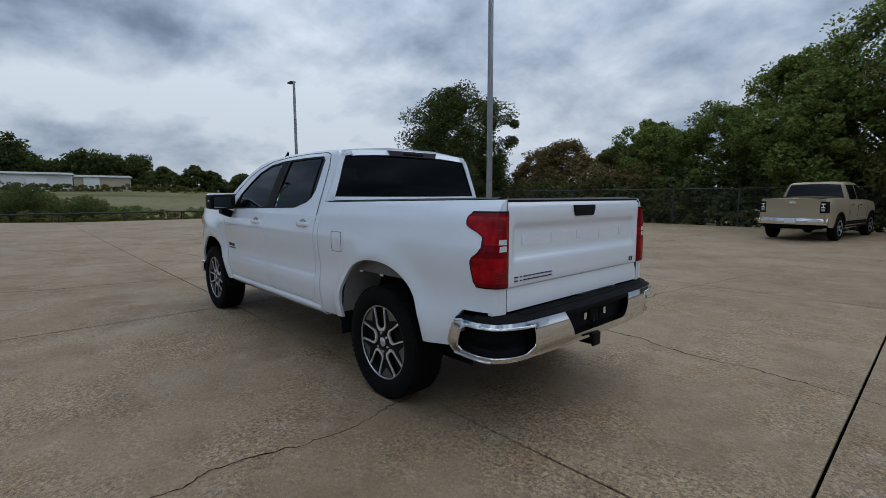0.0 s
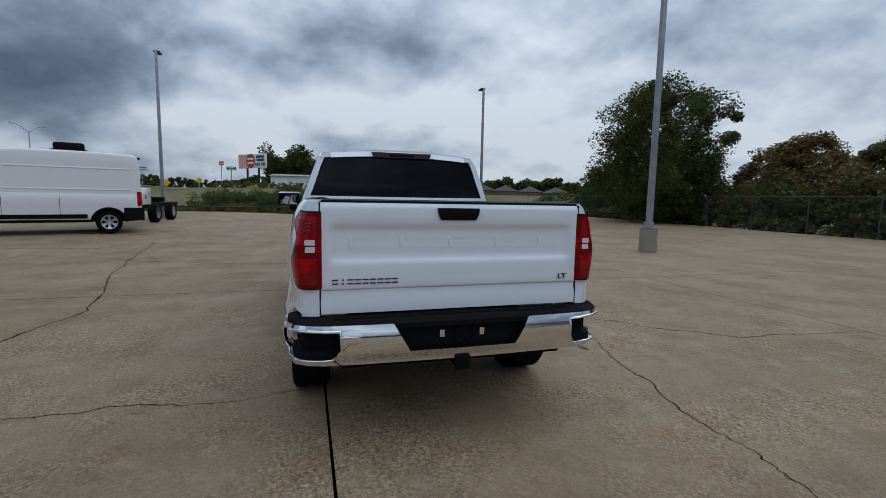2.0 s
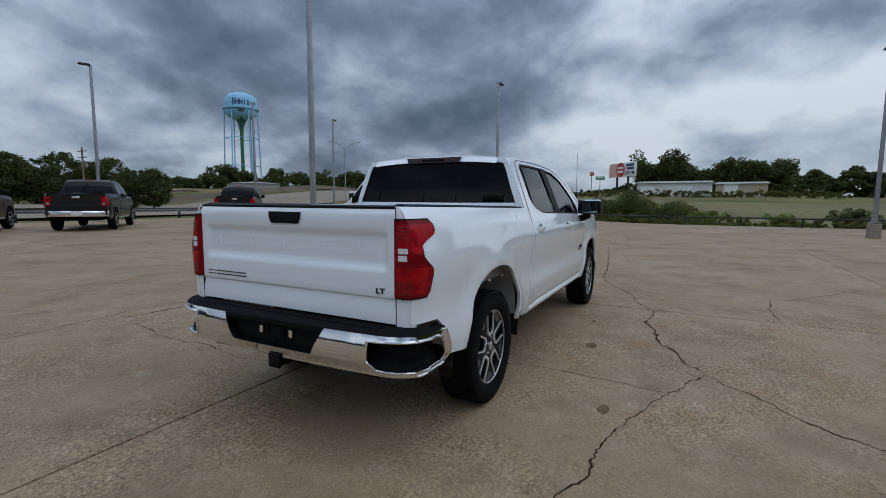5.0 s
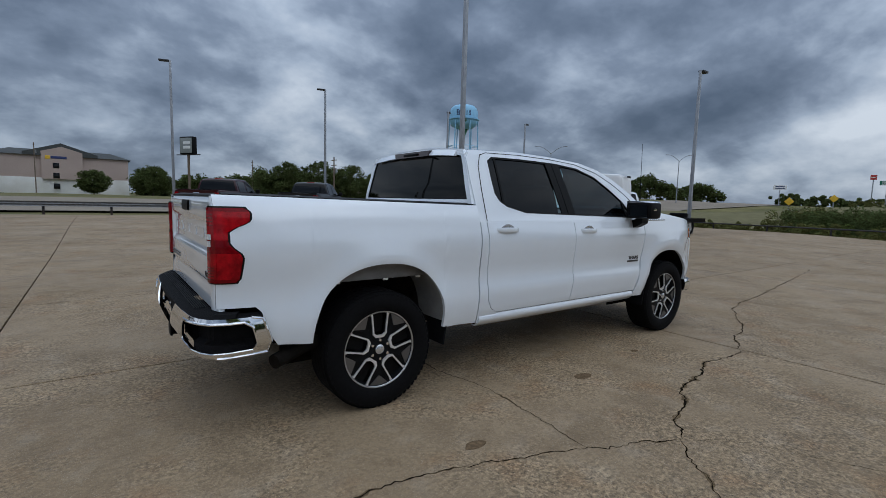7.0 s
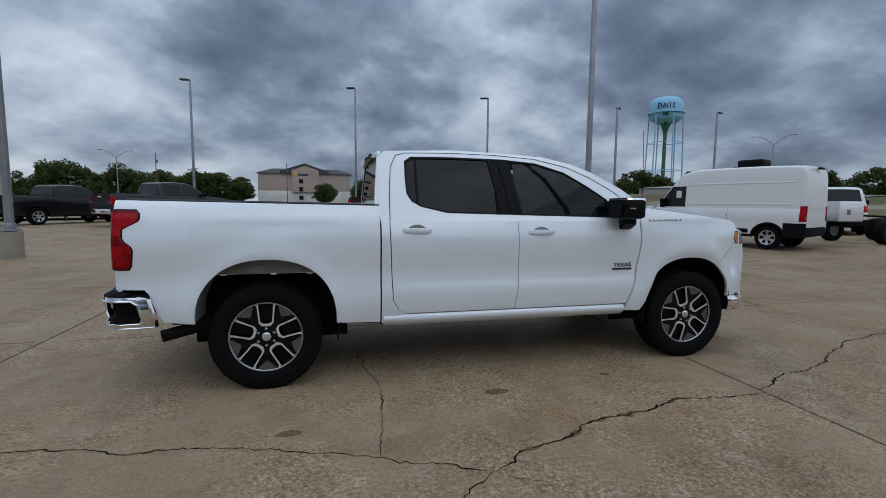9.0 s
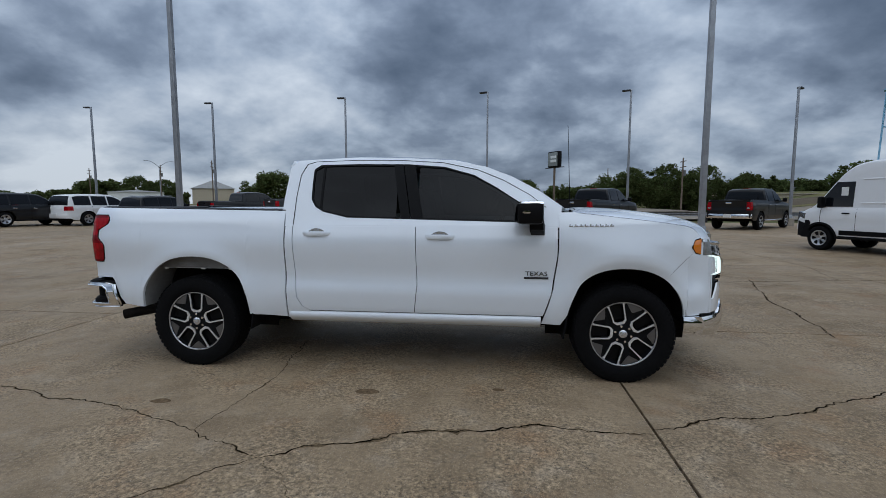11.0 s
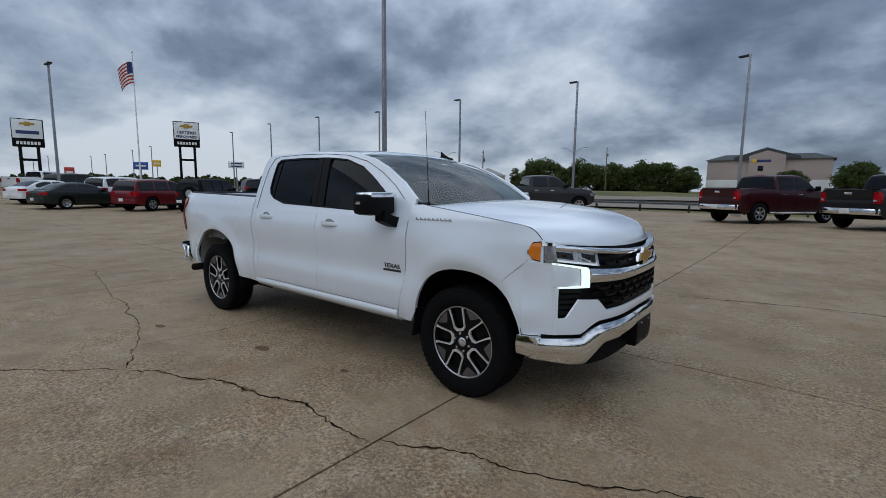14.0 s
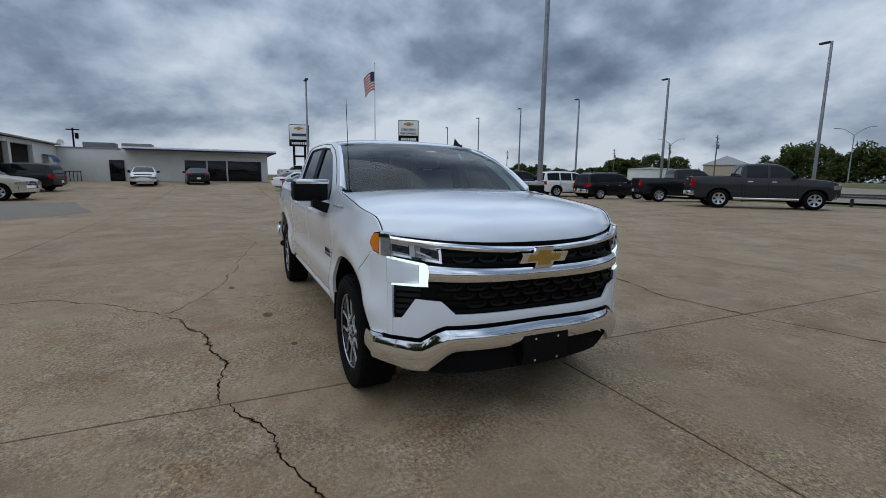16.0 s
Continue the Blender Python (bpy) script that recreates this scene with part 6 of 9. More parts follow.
sheet(bm, [0.9, 2.45], [-0.68, 0.68], lambda x, y: (x, y, 1.842))
part("headlining", bm, mat("grey_headlining", (0.28, 0.28, 0.27), 0.95, grain=0.1, scale=60), truck)


# ---- other vehicles ----
FAR = {}


def far_wheels(v, xs_, y, r, w=0.26, spokes=6, dual=False):
    key = (round(r, 3), round(w, 3), spokes)
    if key not in FAR:
        bm = bmesh.new()
        lathe(bm, [(r * 0.62, -w / 2 + 0.02), (r * 0.72, -w / 2), (r * 0.92, -w / 2 + 0.01), (r, -w / 2 + 0.05), (r, w / 2 - 0.05), (r * 0.92, w / 2 - 0.01), (r * 0.62, w / 2 - 0.02)], 28)
        tyre = mesh_of(bm, "tyre", M_TYRE, 45)
        bm = bmesh.new()
        lathe(bm, [(0.0, -w / 2 + 0.035), (r * 0.14, -w / 2 + 0.02), (r * 0.20, -w / 2 + 0.045), (r * 0.52, -w / 2 + 0.03), (r * 0.60, -w / 2 + 0.005), (r * 0.635, -w / 2 + 0.005), (r * 0.63, -w / 2 + 0.05)], 28)
        rim = mesh_of(bm, "rim", M_ALLOY, 40)
        bm = bmesh.new()
        for k in range(spokes):
            a = 2 * math.pi * k / spokes
            mm = Matrix.Rotation(a, 4, "Y") @ Matrix(((1, 0, 0, 0), (0, 0, 1, -w / 2 + 0.012), (0, 1, 0, 0), (0, 0, 0, 1)))
            prism(bm, [(r * 0.25, -0.018), (r * 0.52, -r * 0.14), (r * 0.55, 0), (r * 0.52, r * 0.14), (r * 0.25, 0.018)], 0.02, mm)
        holes = mesh_of(bm, "rim_opening", M_SATIN)
        FAR[key] = (tyre, rim, holes)
    tyre, rim, holes = FAR[key]
    for x in xs_:
        for s in (-1, 1):
            o = new("wheel", tyre)
            o.parent = v
            o.matrix_basis = Matrix.Translation((x, s * (y - w / 2), r)) @ Matrix.Rotation(0 if s < 0 else math.pi, 4, "Z")
            for nm, me_ in (("rim", rim), ("rim_opening", holes)):
                c = new(nm, me_)
                c.parent = o


def flow(x, pts):
    """Smooth curve through (x, y) pairs that never overshoots them."""
    if x <= pts[0][0]:
        return pts[0][1]
    if x >= pts[-1][0]:
        return pts[-1][1]
    n = len(pts)
    g = [(pts[i + 1][1] - pts[i][1]) / (pts[i + 1][0] - pts[i][0]) for i in range(n - 1)]
    t = [g[0]] + [0.0 if g[i - 1] * g[i] <= 0 else 2 * g[i - 1] * g[i] / (g[i - 1] + g[i]) for i in range(1, n - 1)] + [g[-1]]
    i = max(k for k in range(n - 1) if pts[k][0] <= x)
    h = pts[i + 1][0] - pts[i][0]
    u = (x - pts[i][0]) / h
    return pts[i][1] * (1 + 2 * u) * (1 - u) ** 2 + h * t[i] * u * (1 - u) ** 2 + pts[i + 1][1] * u * u * (3 - 2 * u) + h * t[i + 1] * u * u * (u - 1)


KINDS = {
    # wheelbase, half-width, wheel radius, top line of the body, roof line, sill height, roof half-width, side windows, door seams
    "pickup": dict(wb=3.57, w=1.0, r=0.41, line=[(-1.12, 1.33), (-1.0, 1.37), (0.80, 1.36), (0.95, 1.31), (2.95, 1.31), (3.35, 1.29), (4.0, 1.22), (4.35, 1.14), (4.50, 1.00)], roof=[(0.80, 1.30), (0.84, 1.66), (0.90, 1.86), (1.04, 1.92), (1.65, 1.94), (2.12, 1.925), (2.32, 1.87), (2.96, 1.38), (3.06, 1.30)], sill=0.44, wt=0.74, panes=((1.02, 1.80), (1.90, 2.84)), seams=(0.86, 0.98, 1.85, 2.93), screen=(2.36, 3.00), back=(0.812, 0.885), belt=1.31),
    "suv": dict(wb=2.95, w=0.98, r=0.39, line=[(-1.04, 1.00), (-0.98, 1.10), (-0.6, 1.15), (2.4, 1.14), (2.7, 1.13), (3.3, 1.06), (3.7, 0.98), (3.86, 0.86)], roof=[(-0.99, 1.08), (-0.90, 1.45), (-0.78, 1.68), (-0.55, 1.745), (0.5, 1.79), (1.4, 1.775), (1.75, 1.70), (2.45, 1.22), (2.60, 1.13)], sill=0.34, wt=0.73, panes=((-0.72, 0.22), (0.32, 1.18), (1.27, 2.28)), seams=(0.27, 1.22, 2.42), screen=(1.68, 2.50), back=(-0.975, -0.80), belt=1.13),
    "sedan": dict(wb=2.90, w=0.93, r=0.345, line=[(-1.08, 0.86), (-1.0, 0.97), (-0.7, 1.02), (0.0, 1.00), (2.2, 0.95), (2.5, 0.94), (3.3, 0.84), (3.7, 0.73), (3.82, 0.62)], roof=[(-0.85, 1.00), (-0.55, 1.13), (-0.05, 1.36), (0.35, 1.445), (0.9, 1.46), (1.35, 1.41), (2.15, 1.04), (2.38, 0.93)], sill=0.28, wt=0.70, panes=((-0.28, 0.62), (0.72, 1.98)), seams=(-0.02, 0.67, 1.95), screen=(1.32, 2.22), back=(-0.72, 0.12), belt=0.97),
    "jeep": dict(wb=3.0, w=0.86, r=0.42, line=[(-0.62, 1.18), (-0.55, 1.23), (2.45, 1.21), (2.65, 1.19), (3.4, 1.12), (3.54, 1.04)], roof=[(-0.61, 1.20), (-0.58, 1.55), (-0.50, 1.80), (-0.35, 1.85), (1.2, 1.87), (1.95, 1.84), (2.10, 1.77), (2.44, 1.26), (2.50, 1.20)], sill=0.50, wt=0.74, panes=((-0.42, 0.38), (0.46, 1.20), (1.28, 2.18)), seams=(0.42, 1.24, 2.36), screen=(2.06, 2.44), back=(-0.605, -0.52), belt=1.21),
    "van": dict(wb=3.45, w=1.0, r=0.36, line=[(-0.90, 1.20), (-0.86, 1.25), (3.55, 1.26), (3.85, 1.22), (4.10, 1.10), (4.24, 0.92)], roof=[(-0.90, 1.22), (-0.88, 2.20), (-0.84, 2.44), (-0.70, 2.52), (0.6, 2.56), (2.2, 2.55), (2.60, 2.48), (2.85, 2.34), (3.60, 1.42), (3.78, 1.24)], sill=0.42, wt=0.86, panes=((2.62, 3.42),), seams=(1.20, 2.50, 3.46), screen=(2.82, 3.66), back=(-0.893, -0.88), belt=1.25),
}
PAINTS = {}


def paint(key, color, metal=0.0):
    if key not in PAINTS:
        PAINTS[key] = mat("car_paint_" + key, color, 0.30, metal, grain=0.012, scale=6, coat=0.35, spec=0.25)
    return PAINTS[key]


def coach(kind):
    """The surfaces of a vehicle: flank(x, z) half-width, low(x) lower edge, top(x), roof edge."""
    k = KINDS[kind]
    w, r, wb_, line = k["w"], k["r"], k["wb"], k["line"]
    tail, nose = line[0][0], line[-1][0]
    plan = lambda x: w * (1 - 0.17 * max(0.0, (x - nose + 0.9) / 0.9) ** 2.6 - 0.09 * max(0.0, (tail + 0.45 - x) / 0.45) ** 2.4)
    top = lambda x: flow(x, line)

    def flank(x, z):
        f = (z - k["sill"]) / max(0.2, top(x) - k["sill"])
        return plan(x) * interp(f, [(-0.3, 0.90), (0.0, 0.955), (0.10, 0.985), (0.30, 0.998), (0.42, 0.988), (0.62, 1.0), (0.78, 0.992), (0.90, 0.975), (1.0, 0.945)])

    def low(x):
        z = k["sill"] + 0.16 * max(0.0, (x - nose + 0.28) / 0.28) + 0.14 * max(0.0, (tail + 0.25 - x) / 0.25)
        for cx in (0.0, wb_):
            d = abs(x - cx) / (1.21 * r)
            if d < 1:
                z = max(z, r + 1.17 * r * (1 - d ** 2.2) ** (1 / 2.2))
        return z

    return k, plan, top, flank, low


def vehicle(kind, x, y, heading, color, label, chrome=True, rails=False, plate=True, scale=1.0, group="parked vehicles", cladding=False, smoked=False):
    k, plan, top, flank, low = coach(kind)
    cat = {"pickup": "pickup truck", "suv": "suv", "sedan": "car", "jeep": "off-road car", "van": "van"}[kind]
    m_paint = paint(*color)
    v = thing({"pickup": "parked_pickup", "suv": "parked_suv", "sedan": "parked_car", "jeep": "off_road_car", "van": "cargo_van"}[kind], pose(x, y, rise(x, y) + 0.002, 0, 0, heading) @ Matrix.Scale(scale, 4), label, cat, group)
    w, r, wl_, belt, wt = k["w"], k["r"], k["wb"], k["belt"], k["wt"] * k["w"]
    line, roof = k["line"], k["roof"]
    tail, nose = line[0][0], line[-1][0]
    stops = {round(q, 3) for q in spread(tail, nose, 26) + [p[0] for p in line]}
    for cx in (0.0, wl_):
        stops = {q for q in stops if abs(q - cx) > 1.22 * r} | {round(cx + 1.21 * r * math.cos(math.pi * i / 16), 3) for i in range(17)} | {round(cx - 1.225 * r, 3), round(cx + 1.225 * r, 3)}
    stops = sorted(stops)
    bm = bmesh.new()
    rows = []
    for q in stops:
        zl, zt = low(q), top(q)
        half = [(flank(q, zl + (zt - zl) * f), zl + (zt - zl) * f) for f in (0, 0.08, 0.2, 0.32, 0.44, 0.56, 0.68, 0.8, 0.9, 0.96, 1.0)]
        half += [(plan(q) * 0.90, zt + 0.016), (plan(q) * 0.5, zt + 0.034), (0.0, zt + 0.042)]
        rows.append([bm.verts.new((q, -a, b)) for a, b in half] + [bm.verts.new((q, a, b)) for a, b in half[-2::-1]])
    n = len(rows[0])
    for a, b in zip(rows, rows[1:]):
        for i in range(n - 1):
            bm.faces.new((a[i], a[i + 1], b[i + 1], b[i]))
    bm.faces.new(rows[0])
    bm.faces.new(rows[-1][::-1])
    bmesh.ops.recalc_face_normals(bm, faces=bm.faces[:])
    body = part("body", bm, m_paint, v, "", 38)
    bm = bmesh.new()
    box(bm, ((tail + nose) / 2, 0, (k["sill"] + belt) / 2 - 0.08), (nose - tail - 0.35, 1.30 * w, belt - k["sill"] - 0.05), 0.05)
    part("underbody", bm, M_UNDER, v)
    # cabin: flanks lean in to the roof edge, the roof line runs down into both screens
    a, d = roof[0][0], roof[-1][0]
    xs_ = sorted({round(q, 3) for q in spread(a, d, 30) + [p[0] for p in roof]})
    rz = lambda q: flow(q, roof)
    full = max(p[1] for p in roof)
    wbelt = 0.945 * w
    lean = lambda q, z: (wbelt + (wt - wbelt) * max(0.0, (z - belt) / (full - belt)) ** 1.15) * min(1.0, plan(q) / w)
    bm = bmesh.new()
    rows = []
    for q in xs_:
        z1 = max(rz(q), belt - 0.03)
        e = min(0.075, 0.25 * (z1 - belt + 0.04))
        half = [(lean(q, belt + (z1 - e - belt) * f) if f else wbelt * min(1.0, plan(q) / w), belt - 0.03 + (z1 - e - belt + 0.03) * f) for f in (0, 0.2, 0.4, 0.6, 0.8, 1.0)]
        y1 = half[-1][0]
        half += [(y1 - 0.012, z1 - 0.55 * e), (y1 - 0.045, z1 - 0.18 * e), (y1 * 0.86, z1 + 0.004), (y1 * 0.5, z1 + 0.022), (0.0, z1 + 0.030)]
        rows.append([bm.verts.new((q, -b, c)) for b, c in half] + [bm.verts.new((q, b, c)) for b, c in half[-2::-1]])
    for p, q in zip(rows, rows[1:]):
        for i in range(len(p) - 1):
            bm.faces.new((p[i], p[i + 1], q[i + 1], q[i]))
    bm.faces.new(rows[0])
    bm.faces.new(rows[-1][::-1])
    bmesh.ops.recalc_face_normals(bm, faces=bm.faces[:])
    cab = part("cabin", bm, m_paint if kind != "jeep" else M_SATIN, v, "", 40)
    # glass laid just proud of the cabin
    for s in (-1, 1):
        for x0, x1 in k["panes"]:
            zlo = belt + 0.035
            zhi = lambda q: max(zlo + 0.03, min(rz(q) - 0.085, full - 0.105) if kind != "van" else min(rz(q) - 0.09, belt + 0.74))
            bm = bmesh.new()
            shell(bm, spread(x0, x1, 10), spread(0, 1, 5), lambda q, u: ((lambda z: (q, s * (lean(q, z) + 0.007), z))(zlo + (zhi(q) - zlo) * u)), (0, -0.012 * s, 0))
            part("side_window", bm, M_DARKGLASS, cab, "dark glass")
    for nm, (x0, x1) in (("windscreen", k["screen"]), ("back_window", k["back"])):
        if kind == "van" and nm == "back_window":
            continue
        up_n = Vector((rz(x0) - rz(x1), 0, x1 - x0)).normalized() * 0.012
        bm = bmesh.new()
        shell(bm, spread(x0, x1, 8), spread(-1, 1, 8), lambda q, u: ((lambda z, y1: (q + up_n.x, y1 * u * 0.90, z + 0.030 * (1 - u * u) + up_n.z))(rz(q), lean(q, rz(q)))), (-up_n.x, 0, -up_n.z))
        part(nm, bm, M_DARKGLASS, cab, "dark glass")
    if kind == "pickup":
        bm = bmesh.new()
        box(bm, (-0.15, 0, 1.395), (1.84, 1.74, 0.025), 0.008)
        part("bed_opening", bm, M_SATIN, body, "black bed rails and opening")
    far_wheels(v, (0, wl_), w + 0.005, r, 0.26, 6 if kind != "suv" else 5)
    # bumpers, lamps, trim
    mb = M_CHROME if chrome else M_TEXTURED if kind in ("jeep", "van") else m_paint
    zb = 0.64 if kind == "pickup" else 0.56 if kind in ("suv", "jeep", "van") else 0.47
    hb = 0.20 if kind == "pickup" else 0.26
    bm = bmesh.new()
    shell(bm, spread(-1, 1, 16), spread(0, 1, 4), lambda u, q: (tail - 0.10 + 0.14 * abs(u) ** 4 + 0.02 * (2 * q - 1) ** 2, u * 0.95 * w, zb - hb / 2 + hb * q), (0.10, 0, 0))
    rb = part("rear_bumper", bm, mb, v, "chrome rear bumper" if chrome else "")
    bm = bmesh.new()
    shell(bm, spread(-1, 1, 16), spread(0, 1, 4), lambda u, q: (nose + 0.07 - 0.22 * abs(u) ** 3 - 0.02 * (2 * q - 1) ** 2, u * 0.90 * w, zb - 0.18 + (hb + 0.06) * q), (-0.10, 0, 0))
    part("front_bumper", bm, mb, v)
    gh = 0.34 if kind == "pickup" else 0.12 if kind == "sedan" else 0.24
    gz = zb + 0.10 + gh / 2
    bm = bmesh.new()
    shell(bm, spread(-1, 1, 10), spread(0, 1, 3), lambda u, q: (nose + 0.035 - 0.06 * abs(u) ** 3 - 0.03 * q, u * 0.60 * w, gz - gh / 2 + gh * q), (-0.08, 0, 0))
    gr = part("grille", bm, M_SATIN, v, "black grille")
    for q in (0.25, 0.6):
        bm = bmesh.new()
        box(bm, (nose + 0.02, 0, gz - gh / 2 + gh * q), (0.05, 1.02 * w, 0.03), 0.008)
        part("grille_bar", bm, M_CHROME if chrome else M_SATIN, gr)
    lz = {"pickup": 1.10, "suv": 0.98, "sedan": 0.86, "jeep": 1.02, "van": 1.10}[kind]
    lh = {"pickup": 0.36, "suv": 0.24, "sedan": 0.14, "jeep": 0.20, "van": 0.46}[kind]
    for s in (-1, 1):
        wrap = 0.16 if kind in ("pickup", "jeep", "van") else 0.34
        bm = bmesh.new()

        def tail_f(u, q):
            z = lz - lh / 2 + lh * q
            if u < 0.5:
                return (tail - 0.012, s * (plan(tail) * 0.97 - wrap * (0.5 - u) * 1.6), z)
            xx = tail + wrap * (u - 0.5) * 1.4
            return (xx, s * (flank(xx, z) + 0.010), z)

        shell(bm, spread(0, 1, 8), spread(0, 1, 5), tail_f, (0.02, -0.02 * s, 0))
        tl_ = part("tail_lamp", bm, M_SATIN if smoked else M_TAILRED, v, "smoked tail lamp with white light bars" if smoked else "red tail lamp")
        if kind in ("pickup", "van"):
            bm = bmesh.new()
            box(bm, (tail - 0.016, s * (plan(tail) * 0.97 - 0.06), lz - 0.25 * lh), (0.02, 0.10, 0.20 * lh), 0.006)
            part("reversing_lens", bm, M_LAMPCLEAR, tl_)
            if smoked:
                for dz, wd, hh in ((0.30, 0.10, 0.03), (0.0, 0.10, 0.03), (0.15, 0.025, 0.12)):
                    bm = bmesh.new()
                    box(bm, (tail - 0.016, s * (plan(tail) * 0.97 - 0.06), lz + (dz - 0.02) * lh), (0.02, wd, hh * lh / 0.30), 0.004)
                    part("light_bar", bm, M_SIGN_WHITE, tl_, "white light bar")
        bm = bmesh.new()
        hz = top(nose - 0.2) - (0.16 if kind != "van" else 0.10)
        hl = 0.09 if kind in ("suv", "sedan") else 0.12
        shell(bm, spread(0, 1, 8), spread(0, 1, 4), lambda u, q: ((lambda xx: (xx + 0.012, s * (flank(min(xx, nose), hz) * (1.0 if u < 0.5 else 1 - 0.75 * (u - 0.5)) + 0.008), hz - hl + 2 * hl * q * (0.7 + 0.3 * u)))(nose - 0.30 + 0.62 * min(u, 0.5) + 0.03 * max(0.0, u - 0.5))), (-0.03, -0.03 * s, 0))
        part("headlamp", bm, M_LAMPCLEAR, v, "clear headlamp")
        mx_ = k["panes"][-1][1] - 0.05
        bm = bmesh.new()
        box(bm, (mx_, s * (w + 0.10), belt + 0.10 + 0.06 * (kind == "van")), (0.12, 0.19, 0.19 + 0.14 * (kind == "van")), 0.045)
        box(bm, (mx_ + 0.01, s * (w - 0.02), belt + 0.04), (0.07, 0.16, 0.05), 0.015)
        part("door_mirror", bm, M_SATIN, v, "black door mirror")
        for x0, x1 in k["panes"][-2:]:
            hx = x0 + 0.14
            bm = bmesh.new()
            box(bm, (hx, s * (flank(hx, belt - 0.15) + 0.012), belt - 0.15), (0.20, 0.03, 0.038), 0.010)
            part("door_handle", bm, M_CHROME if chrome else M_SATIN if kind == "van" else m_paint, body)
        for hx in k["seams"]:
            bm = bmesh.new()
            shell(bm, [hx - 0.006, hx + 0.006], spread(max(low(hx), k["sill"] + 0.06), belt - 0.02, 6), lambda q, z: (q, s * (flank(q, z) + 0.003), z), (0, -0.004 * s, 0))
            part("door_seam", bm, M_JOINT, body)
        for cx in (0.0, wl_):
            if cladding or kind in ("jeep", "van"):
                bm = bmesh.new()
                shell(bm, spread(0.0, math.pi, 16), [0, 1], lambda t, q: ((lambda px, pz: (px, s * (flank(px, max(pz, k["sill"])) + 0.018), pz))(cx - (1.19 + 0.16 * q) * r * math.cos(t), r + (1.15 + 0.16 * q) * r * math.sin(t))), (0, -0.03 * s, 0))
                part("arch_cladding", bm, M_TEXTURED, body, "black wheel arch cladding")
            bm = bmesh.new()
            shell(bm, spread(0.05, math.pi - 0.05, 12), [0, 1], lambda t, q: (cx - 1.20 * r * math.cos(t), s * (0.93 - 0.30 * q) * w, r + 1.16 * r * math.sin(t)), (0, 0, 0.02))
            part("arch_liner", bm, M_UNDER, body, "black wheel arch liner")
        if rails:
            bm = bmesh.new()
            tube(bm, (a + 0.5, s * wt * 0.90, rz(a + 0.5) + 0.045), (k["screen"][0] - 0.2, s * wt * 0.90, rz(k["screen"][0] - 0.2) + 0.045), 0.018, seg=8)
            part("roof_rail", bm, M_CHROME, cab, "bright roof rail")
        bm = bmesh.new()
        x0, x1 = 1.35 * r, wl_ - 1.35 * r
        shell(bm, spread(x0, x1, 6), spread(0, 1, 3), lambda q, u: (q, s * (0.955 * w + 0.03 * math.sin(math.pi * u)), k["sill"] - 0.06 + 0.10 * u), (0, -0.10 * s, 0))
        part("side_step", bm, M_CHROME if chrome and kind == "pickup" else M_TEXTURED, v)
        if cladding or kind == "van":
            bm = bmesh.new()
            shell(bm, spread(x0 + 0.06, x1 - 0.06, 6), spread(0, 1, 2), lambda q, u: (q, s * (flank(q, k["sill"] + 0.06 + 0.13 * u) + 0.012), k["sill"] + 0.06 + 0.13 * u), (0, -0.02 * s, 0))
            part("side_cladding", bm, M_TEXTURED, body, "black cladding strip")
        if kind == "suv" and chrome:
            bm = bmesh.new()
            shell(bm, spread(-0.75, 2.25, 12), [0, 1], lambda q, u: (q, s * (lean(q, belt + 0.02) + 0.012), belt + 0.018 + 0.022 * u), (0, -0.012 * s, 0))
            part("belt_trim", bm, M_CHROME, cab, "bright belt moulding")
    if kind == "pickup":
        bm = bmesh.new()
        shell(bm, spread(-1, 1, 10), spread(0, 1, 8), lambda u, q: (tail - 0.012 - 0.012 * smooth01((q - 0.86) / 0.1) + 0.008 * smooth01(1 - abs(q - 0.5) / 0.3), u * 0.74 * w, 0.76 + 0.60 * q), (0.03, 0, 0))
        tg = part("tailgate", bm, m_paint, v)
        bm = bmesh.new()
        box(bm, (tail - 0.02, 0, 1.24), (0.03, 0.24, 0.08), 0.012)
        part("gate_handle", bm, M_CHROME if chrome else M_SATIN, tg)
        bm = bmesh.new()
        box(bm, (1.0, 0, rz(1.0) + 0.02), (0.03, 0.34, 0.035), 0.008)
        part("high_brake_lamp", bm, M_TAILRED, cab)
    if kind == "jeep":
        bm = bmesh.new()
        lathe(bm, [(0.0, -0.02), (0.24, -0.02), (0.26, 0.0), (0.39, -0.01), (0.41, 0.05), (0.41, 0.18), (0.36, 0.22), (0.0, 0.22)], 28, m=Matrix.Translation((tail - 0.04, -0.08, 1.06)) @ Matrix.Rotation(radians(-90), 4, "Z"))
        sp_ = part("spare_wheel", bm, M_TYRE, v, "spare wheel on the back door")
        bm = bmesh.new()
        lathe(bm, [(0.0, -0.03), (0.20, -0.03), (0.22, -0.015)], 24, m=Matrix.Translation((tail - 0.04, -0.08, 1.06)) @ Matrix.Rotation(radians(-90), 4, "Z"))
        part("spare_rim", bm, M_ALLOY, sp_)
    if plate:
        bm = bmesh.new()
        box(bm, (tail - 0.118, 0.0 if kind != "jeep" else 0.5, zb + (0.02 if kind == "pickup" else 0.08)), (0.014, 0.31, 0.16), 0.003)
        part("number_plate", bm, M_PLATE, rb, "pale number plate")
    return v


